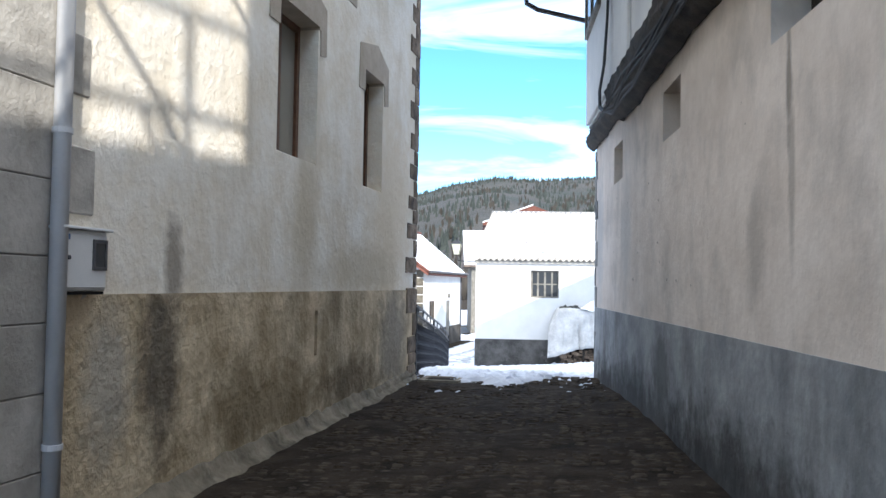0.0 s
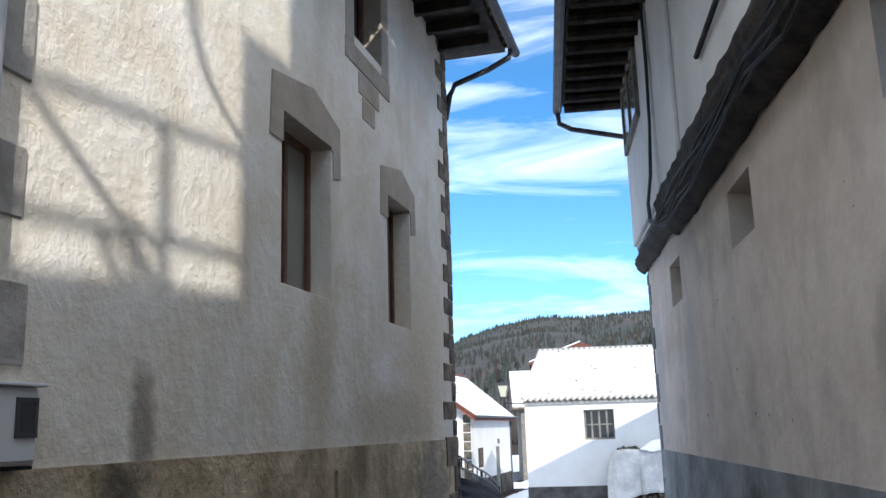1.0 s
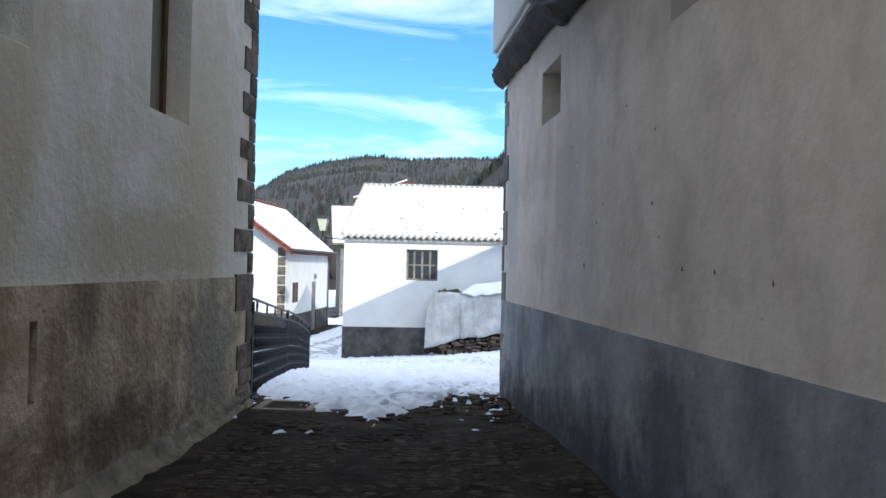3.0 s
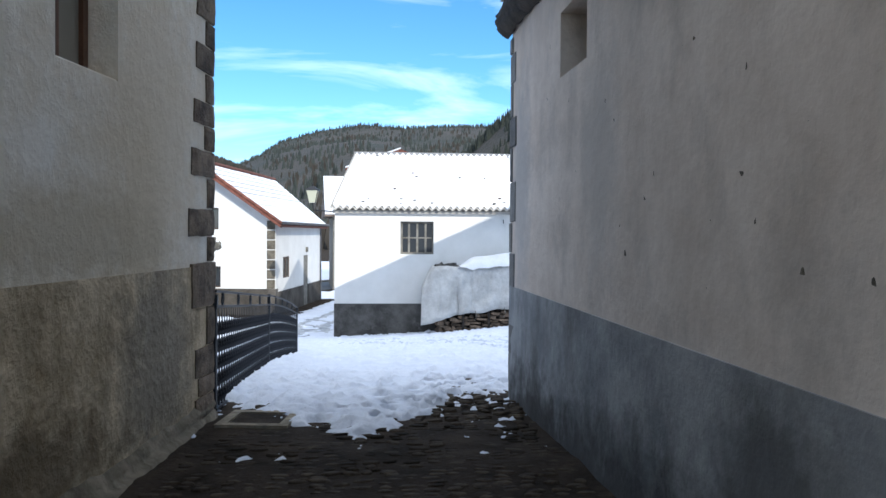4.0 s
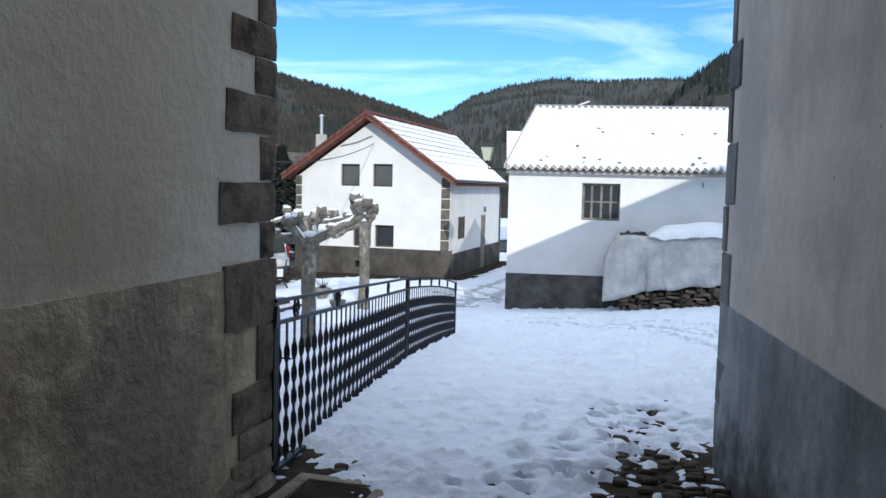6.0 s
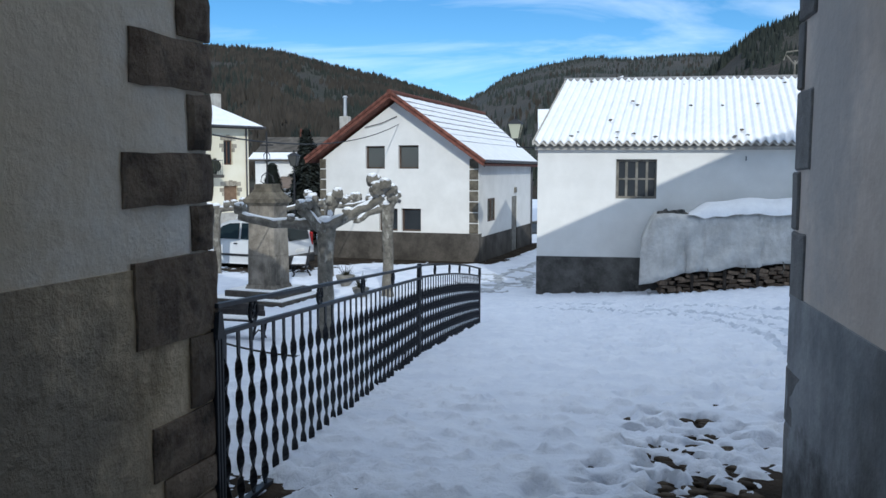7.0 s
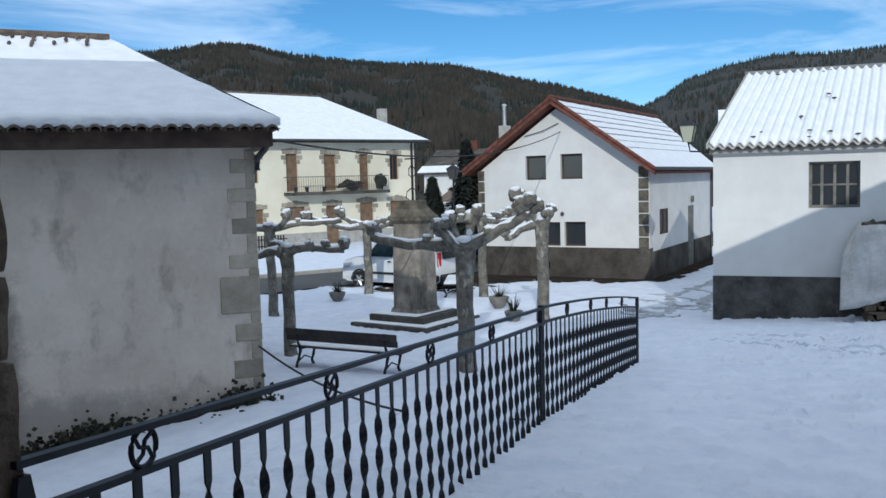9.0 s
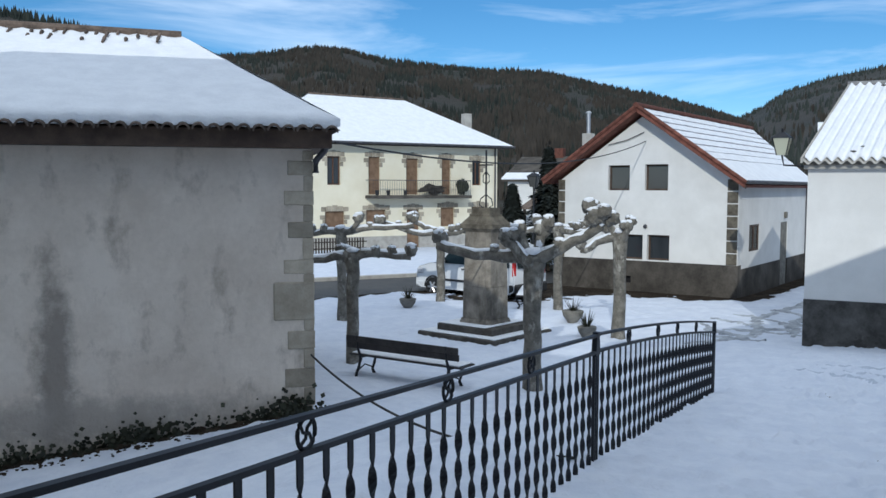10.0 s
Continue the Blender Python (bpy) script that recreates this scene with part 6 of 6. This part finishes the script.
part("step", box(-1.15, 1.15, -1.15, 1.15, -0.1, 0.12, 0.02), M_STEP, mo)
part("step", box(-0.82, 0.82, -0.82, 0.82, 0.12, 0.30, 0.02), M_STEP, mo)
part("step_snow", box(-1.1, 1.1, -1.1, 1.1, 0.121, 0.15, 0.012), M_SNOW, mo)
part("step_snow", box(-0.78, 0.6, -0.78, 0.78, 0.301, 0.325, 0.012), M_SNOW, mo)
part("base_block", frustum(0.98, 0.88, 0.30, 0.42, 0.10), M_GRANITE, mo)
part("shaft_block", frustum(0.84, 0.82, 0.42, 1.18, 0.10), M_GRANITE, mo)
part("shaft_block", frustum(0.82, 0.76, 1.186, 2.48, 0.10), M_GRANITE, mo)
for a, c, d, e_ in ((0.78, 0.94, 2.48, 2.56), (0.97, 0.97, 2.56, 2.66), (0.92, 0.62, 2.66, 2.84), (0.60, 0.60, 2.84, 2.89), (0.54, 0.52, 2.89, 3.04)):
    part("cornice", frustum(a, c, d, e_, 0.10), M_MOSSY, mo, "mossy dark stone cap")
cr = part("iron_cross", tube([(0, 0, 3.0), (0, 0, 4.4)], 0.022, 6), M_IRON, mo, "thin wrought-iron cross")
part("cross_arm", tube([(-0.2, 0, 4.05), (0.2, 0, 4.05)], 0.018, 6), M_IRON, cr)
for sx in (-1, 1):
    part("scroll", tube([(0, 0, 3.35), (sx * 0.16, 0, 3.25), (sx * 0.2, 0, 3.1), (sx * 0.1, 0, 3.05)], 0.014, 5), M_IRON, cr)
    part("scroll", tube([(0, 0, 3.9), (sx * 0.09, 0, 3.8), (sx * 0.09, 0, 3.65), (0, 0, 3.6)], 0.014, 5), M_IRON, cr)


# ---- pollarded plane trees ----
def pollard(x, y, h, limbs, seed, r=0.13, clump=False):
    """limbs: (heading in degrees from +x, reach, rise)."""
    g = ground(x, y)
    rnd = random.Random(seed)
    t = group_at("plane_tree", pose(x, y, g), "pollarded plane tree with mottled bark and snow on its knuckles", "tree", "pollarded trees")
    top = Vector((rnd.uniform(-0.08, 0.08), rnd.uniform(-0.08, 0.08), h))
    pts = [Vector((0, 0, -0.15)).lerp(top, i / 7) + Vector((rnd.uniform(-0.02, 0.02), rnd.uniform(-0.02, 0.02), 0)) for i in range(8)]
    part("trunk", tube(pts, [r * 1.25, r * 1.05, r, r * 0.96, r * 0.95, r * 0.97, r * 1.05, r * 1.2], 12), M_BARK, t, smooth=True)
    snow_bm = bmesh.new()
    knob = part("knuckle", blob(top + Vector((0, 0, 0.02)), r * 1.12, (1, 1, 0.9), 0.3, seed, 3), M_BARK, t, smooth=True)
    blob(top + Vector((0, 0, r * 1.15)), r * 1.05, (1, 1, 0.45), 0.3, seed, 2, snow_bm)
    for n, (az, reach, rise) in enumerate(limbs):
        d = Vector((math.cos(radians(az)), math.sin(radians(az)), 0))
        p = [top + d * reach * f + Vector((0, 0, rise * f ** 1.3 + 0.05 * math.sin(f * 5 + n) + rnd.uniform(-0.03, 0.03))) for f in (0, 0.15, 0.3, 0.45, 0.6, 0.75, 0.9, 1.0)]
        rr = [r * 0.9, r * 0.74, r * 0.66, r * 0.6, r * 0.56, r * 0.54, r * 0.56, r * 0.62]
        part("limb", tube(p, rr, 9), M_BARK, t, smooth=True)
        tube([q + Vector((0.02 * rnd.uniform(-1, 1), 0.02 * rnd.uniform(-1, 1), k * 0.62)) for q, k in zip(p[1:], rr[1:])], [k * rnd.uniform(0.62, 0.82) for k in rr[1:]], 7, snow_bm)
        spots = [1.0] + [f for f in (0.4, 0.68) if rnd.random() < 0.55 and reach > 0.8]
        for m, f in enumerate(spots):
            q = top + d * reach * f + Vector((0, 0, rise * f ** 1.3 + 0.10))
            s = 0.115 * rnd.uniform(0.9, 1.2) * (1.0 if m == 0 else 0.85)
            part("knuckle", blob(q, s, (1, 1, 1.15), 0.35, seed + n * 7 + m, 3), M_BARK, t, smooth=True)
            blob(q + Vector((0, 0, s * 0.80)), s * 0.85, (1.05, 1.05, 0.50), 0.35, seed + m, 2, snow_bm)
            for c in range(7 if (n == 0 and m == 0 and clump) else 1 if m == 0 else 0):
                v = q + Vector((rnd.uniform(-1, 1), rnd.uniform(-1, 1), rnd.uniform(-0.5, 1))) * (0.17 if clump else 0.12)
                part("knuckle", blob(v, s * (0.85 if clump else 0.8), (1, 1, 1.1), 0.4, seed + n * 5 + c * 11, 3), M_BARK, t, smooth=True)
                blob(v + Vector((0, 0, s * 0.75)), s * 0.7, (1, 1, 0.5), 0.4, seed + c, 2, snow_bm)
    part("lying_snow", snow_bm, M_SNOW, t, smooth=True)
    return t


pollard(-5.6, 26.45, 2.25, [(8, 1.15, 0.72), (190, 1.75, 0.28), (185, 0.26, 0.48), (60, 0.18, 0.46), (220, 0.5, 0.36)], 11, 0.16, True)
pollard(-6.1, 32.1, 2.35, [(195, 0.9, -0.25), (70, 0.3, 0.3), (200, 0.3, 0.42), (330, 0.25, 0.2)], 12, 0.15)
pollard(-9.57, 26.6, 2.15, [(32, 1.15, 0.05), (210, 1.2, -0.05), (150, 0.6, 0.0)], 13, 0.125)
pollard(-13.2, 30.9, 2.35, [(32, 1.9, 0.25), (210, 1.1, 0.0), (20, 0.5, 0.3)], 14, 0.125)
pollard(-12.6, 34.8, 2.05, [(32, 1.4, 0.1), (205, 0.8, 0.4), (0, 0.9, 0.15), (230, 1.9, 0.3)], 15, 0.125)
pollard(-8.9, 35.0, 2.25, [(200, 1.4, -0.1), (30, 0.9, 0.1), (190, 0.6, 0.15), (350, 1.5, 0.0)], 16, 0.125)

# ---- planters ----
for x, y, s in ((-12.75, 33.3, 0.78), (-7.75, 33.3, 0.9), (-6.8, 31.9, 0.75)):
    pl = group_at("planter", pose(x, y, ground(x, y) + 0.02), "round concrete planter with a spiky dry plant in the snow", "planter", "plaza planters")
    part("bowl", tube([(0, 0, 0), (0, 0, 0.05), (0, 0, 0.2 * s), (0, 0, 0.34 * s), (0, 0, 0.36 * s)], [0.12, 0.14, 0.27 * s, 0.31 * s, 0.28 * s], 14), M_POT, pl, smooth=True)
    pts, fs = [], []
    rnd = random.Random(int(x * 10))
    for k in range(34):
        a, l, u = rnd.random() * 6.28, rnd.uniform(0.12, 0.34), rnd.uniform(0.15, 0.45)
        c, n = (0.05 * math.cos(a), 0.05 * math.sin(a), 0.33 * s), len(pts)
        w = 0.018
        pts += [(c[0] - w * math.sin(a), c[1] + w * math.cos(a), c[2]), (c[0] + w * math.sin(a), c[1] - w * math.cos(a), c[2]), (c[0] + l * math.cos(a), c[1] + l * math.sin(a), c[2] + u)]
        fs.append((n, n + 1, n + 2))
    me = bpy.data.meshes.new("plant")
    me.from_pydata(pts, [], fs)
    me.materials.append(M_LEAF)
    o = new("plant", me)
    o.parent = pl

# ---- parked van ----
ca = group_at("parked_van", local((-15.1, 37.3), (0.985, -0.174), -1.86), "white compact van parked beside the snowy road", "van")
SIDE = [(0.0, 0.42), (0.02, 0.72), (0.10, 0.95), (0.55, 1.09), (0.95, 1.14), (1.45, 1.64), (1.75, 1.74), (2.6, 1.80), (3.6, 1.79), (3.92, 1.72), (4.05, 1.10), (4.10, 0.85), (4.10, 0.40), (3.9, 0.28), (0.2, 0.26)]
b = bmesh.new()
rings = []
for yy, shrink in ((0.04, 0.94), (0.0, 0.99), (0.12, 1.0), (1.60, 1.0), (1.72, 0.99), (1.68, 0.94)):
    ring = []
    for x, z in SIDE:
        tum = 0.13 * max(0.0, (z - 1.0)) / 0.8
        y = yy + tum if yy < 0.8 else yy - tum
        cx, cz = 2.05, 0.95
        ring.append(b.verts.new((cx + (x - cx) * (0.5 + 0.5 * shrink), y, cz + (z - cz) * shrink)))
    rings.append(ring)
order = rings
b.faces.new(order[0])
b.faces.new(order[-1][::-1])
for p, q in zip(order, order[1:]):
    for i in range(len(SIDE)):
        j = (i + 1) % len(SIDE)
        b.faces.new((p[i], p[j], q[j], q[i]))
bmesh.ops.recalc_face_normals(b, faces=b.faces)
vb = part("body", b, M_CARPAINT, ca, smooth=True)
md = vb.modifiers.new("round", "BEVEL")
md.width, md.segments, md.limit_method, md.angle_limit, md.harden_normals = 0.05, 3, "ANGLE", radians(14), True


def tum(z):
    return 0.04 + 0.13 * max(0.0, z - 1.0) / 0.8


def side_glass(name, quad):
    b = bmesh.new()
    v = [b.verts.new((x, tum(z) - 0.045, z)) for x, z in quad]
    w = [b.verts.new((x, tum(z) - 0.015, z)) for x, z in quad]
    b.faces.new(v)
    n = len(v)
    for i in range(n):
        b.faces.new((v[i], w[i], w[(i + 1) % n], v[(i + 1) % n]))
    bmesh.ops.recalc_face_normals(b, faces=b.faces)
    part(name, b, M_VAN_GLASS, ca)


side_glass("side_window", [(1.10, 1.12), (1.48, 1.54), (1.78, 1.64), (2.18, 1.66), (2.18, 1.12)])
side_glass("side_window", [(2.28, 1.12), (2.28, 1.66), (3.10, 1.67), (3.10, 1.12)])
side_glass("side_window", [(3.25, 1.12), (3.25, 1.67), (3.80, 1.64), (3.88, 1.12)])
part("windscreen", slab([(0.98, 1.10), (1.44, 1.60), (1.42, 1.62), (0.95, 1.11)], 0.2, 1.5), M_VAN_GLASS, ca)
part("rear_window", slab([(3.96, 1.68), (4.07, 1.10), (4.085, 1.10), (3.975, 1.68)], 0.25, 1.45), M_VAN_GLASS, ca)
part("rear_lamp", box(3.98, 4.09, 0.03, 0.14, 0.86, 1.32, 0.02), M_RED, ca)
part("rear_lamp", box(3.98, 4.09, 1.58, 1.69, 0.86, 1.32, 0.02), M_RED, ca)
part("headlamp", box(0.03, 0.32, 0.0, 0.3, 0.72, 0.9, 0.04), M_ALLOY, ca)
part("front_bumper", box(-0.05, 0.35, 0.02, 1.7, 0.28, 0.5, 0.05), M_CARPAINT, ca)
part("rear_bumper", box(3.85, 4.17, 0.02, 1.7, 0.30, 0.62, 0.05), M_BLACKPLASTIC, ca)
part("rub_strip", box(1.15, 3.0, -0.012, 0.03, 0.55, 0.62, 0.01), M_BLACKPLASTIC, ca)
part("mirror", box(1.15, 1.35, -0.16, -0.01, 1.08, 1.26, 0.04), M_CARPAINT, ca)
part("door_handle", box(2.0, 2.14, -0.02, 0.02, 0.95, 0.99, 0.008), M_BLACKPLASTIC, ca)
part("plate_bar", box(4.10, 4.115, 0.6, 1.1, 0.70, 0.80), M_WHITE, ca)
part("roof_snow", box(1.9, 3.7, 0.3, 1.4, 1.79, 1.83, 0.015), M_SNOW, ca)
for x in (0.78, 3.38):
    for y, o_ in ((-0.01, -1), (1.73, 1)):
        wheel = part("wheel", tube([(x, y, 0.31), (x, y - o_ * 0.2, 0.31)], 0.31, 20), M_RUBBER, ca)
        part("rim", tube([(x, y + o_ * 0.012, 0.31), (x, y - o_ * 0.05, 0.31)], 0.205, 18), M_BLACKPLASTIC, wheel)
        for k in range(6):
            a = k * math.pi / 3
            part("spoke", tube([(x, y + o_ * 0.02, 0.31), (x + 0.19 * math.cos(a), y + o_ * 0.02, 0.31 + 0.19 * math.sin(a))], [0.045, 0.03], 5), M_ALLOY, wheel)
        part("wheel_arch", tube([(x + 0.36 * math.cos(a), y - o_ * 0.01, 0.31 + 0.36 * math.sin(a)) for a in [math.pi * i / 10 for i in range(11)]], 0.03, 5), M_BLACKPLASTIC, ca)


# ---- street lamps and wires ----
def lantern(x, y, z, label, pane):
    l = group_at("street_lamp", pose(x, y, z), label, "street lamp")
    part("glass", frustum(0.22, 0.40, 0.0, 0.42), pane, l)
    part("roof", frustum(0.46, 0.12, 0.42, 0.56), M_IRON, l)
    part("finial", tube([(0, 0, 0.56), (0, 0, 0.66)], 0.03, 6), M_IRON, l)
    for sx in (-1, 1):
        for sy in (-1, 1):
            part("corner_bar", tube([(sx * 0.11, sy * 0.11, 0), (sx * 0.2, sy * 0.2, 0.42)], 0.014, 5), M_IRON, l)
    return l


l = lantern(-3.35, 36.0, 2.55, "square lantern on an iron bracket from the barn corner", M_LAMPGLASS)
part("bracket", tube([(0, 0, 0.0), (0.05, 0, -0.25), (0.8, 0, -0.3), (1.6, -0.6, -0.3)], 0.025, 6), M_IRON, l)
l = lantern(-14.2, 44.5, 1.75, "old street lantern on a thin iron post", M_GLASS_BLIND)
part("post", tube([(0, 0, -3.5), (0, 0, 0)], [0.07, 0.035], 8), M_IRON, l)
wi = group_at("overhead_cable", pose(0, 0, 0), "sagging black overhead cable between the houses", "cable")
A, B = Vector((-6.75, 22.5, 2.33)), Vector((-8.75, 41.76, 3.3))
part("cable", tube([tuple(A.lerp(B, i / 20) - Vector((0, 0, 0.5 * 4 * (i / 20) * (1 - i / 20)))) for i in range(21)], 0.015, 5), M_CABLE, wi)


# ---- conifers beside the gabled house ----
def conifer(x, y, h, seed):
    g = ground(x, y)
    t = group_at("conifer", pose(x, y, g), "dark conifer beside the white house", "tree", "garden conifers")
    part("trunk", tube([(0, 0, -0.1), (0, 0, h * 0.95)], [0.12, 0.02], 7), M_OLD_WOOD, t)
    rnd = random.Random(seed)
    pts, fs = [], []
    for k in range(8000):
        f = rnd.random() ** 0.8
        a = rnd.random() * 6.28
        r = (1 - f) * h * 0.33 * rnd.uniform(0.35, 1.0) * (0.75 + 0.7 * noise.noise(Vector((3 * math.cos(a), 3 * math.sin(a), f * 14 + seed)))) + 0.05
        c = Vector((r * math.cos(a), r * math.sin(a), h * (0.08 + 0.9 * f) - 0.15 * r))
        s = rnd.uniform(0.08, 0.20)
        d = Vector((math.cos(a), math.sin(a), -0.35)) * s
        w = Vector((-math.sin(a), math.cos(a), rnd.uniform(-0.5, 0.5))) * s * 0.45
        n = len(pts)
        pts += [tuple(c - d * 0.6), tuple(c + w), tuple(c + d), tuple(c - w)]
        fs.append((n, n + 1, n + 2, n + 3))
    me = bpy.data.meshes.new("crown")
    me.from_pydata(pts, [], fs)
    me.materials.append(M_CONIFER)
    o = new("crown", me)
    o.parent = t


conifer(-14.7, 47.0, 5.4, 1)
conifer(-15.9, 46.0, 3.8, 2)
conifer(-15.2, 49.0, 4.8, 3)

# ---- manhole cover ----
mh = group_at("manhole_cover", pose(-0.61, 13.44, ground(-0.6, 13.4) + 0.012, 0, 0, -3), "dark iron inspection cover in a pale concrete frame", "manhole")
part("frame", wall(-0.29, 0.29, -0.29, 0.29, 0.05, [(-0.21, 0.21, -0.21, 0.21)]), M_CEMENT, mh).data.transform(Matrix.Rotation(radians(-90), 4, "X") @ Matrix.Translation((0, -0.01, 0)))
part("cover", box(-0.208, 0.208, -0.208, 0.208, -0.04, -0.004, 0.004), M_EARTH, mh)

# ---- cobbles of the lane ----
rnd = random.Random(77)


def cobble_mesh(seed):
    b = bmesh.new()
    r = random.Random(seed)
    n = 7
    rad = [r.uniform(0.8, 1.15) for _ in range(n)]
    lo = [b.verts.new((rad[i] * math.cos(6.283 * i / n), rad[i] * math.sin(6.283 * i / n), -0.6)) for i in range(n)]
    mi = [b.verts.new((rad[i] * 0.97 * math.cos(6.283 * i / n), rad[i] * 0.97 * math.sin(6.283 * i / n), 0.25)) for i in range(n)]
    hi = [b.verts.new((rad[i] * 0.80 * math.cos(6.283 * i / n), rad[i] * 0.80 * math.sin(6.283 * i / n), 0.55 + r.uniform(-0.1, 0.1))) for i in range(n)]
    for p, q in ((lo, mi), (mi, hi)):
        for i in range(n):
            b.faces.new((p[i], p[(i + 1) % n], q[(i + 1) % n], q[i]))
    b.faces.new(hi)
    me = bpy.data.meshes.new("cobble")
    b.to_mesh(me)
    b.free()
    me.materials.append(M_COBBLE)
    me.shade_smooth()
    return me


MESHES = [cobble_mesh(i) for i in range(8)]
street = tagged(new("cobbled_lane"), "wet dark cobbles set unevenly in earth", "paving", kind="structure")
rest_v, rest_f = [], []
near = 0
y = 2.0
while y < 17.2:
    x = -1.7
    while x < 2.35:
        px, py = x + rnd.uniform(-0.03, 0.03), y + rnd.uniform(-0.022, 0.022)
        sx, sy = rnd.uniform(0.045, 0.075), rnd.uniform(0.028, 0.042)
        left = -1.10 + 0.063 * (py - 13.1) + 0.28
        right = 1.54 - 0.0825 * (py - 14.73) - 0.05
        gone = rnd.random() < 0.27 or (py > ramped(px, EDGE) + 0.75 and math.hypot((px - 1.1) / 0.7, (py - 15.6) / 1.6) > 1)
        if left < px < right and not gone and not (abs(px + 0.61) < 0.36 and abs(py - 13.44) < 0.36):
            z = ground(px, py) - 0.005 + 0.010 * noise.noise(Vector((px * 2, py * 2, 9)))
            m = pose(px, py, z, rnd.uniform(-5, 5), rnd.uniform(-5, 5), rnd.uniform(-12, 12)) @ Matrix.Diagonal((sx, sy, 0.020, 1))
            me = rnd.choice(MESHES)
            if 11.9 < py < 13.3 and near < 300:
                o = bpy.data.objects.new("cobble", me)
                scene.collection.objects.link(o)
                o.parent, o.matrix_basis = street, m
                near += 1
            else:
                k = len(rest_v)
                rest_v += [tuple(m @ v.co) for v in me.vertices]
                rest_f += [tuple(k + i for i in f.vertices) for f in me.polygons]
        x += 0.14
    y += 0.085
me = bpy.data.meshes.new("cobbles")
me.from_pydata(rest_v, [], rest_f)
me.materials.append(M_COBBLE)
me.shade_smooth()
tagged(new("cobbles", me), "wet dark cobbles along the lane", "paving", kind="stuff")
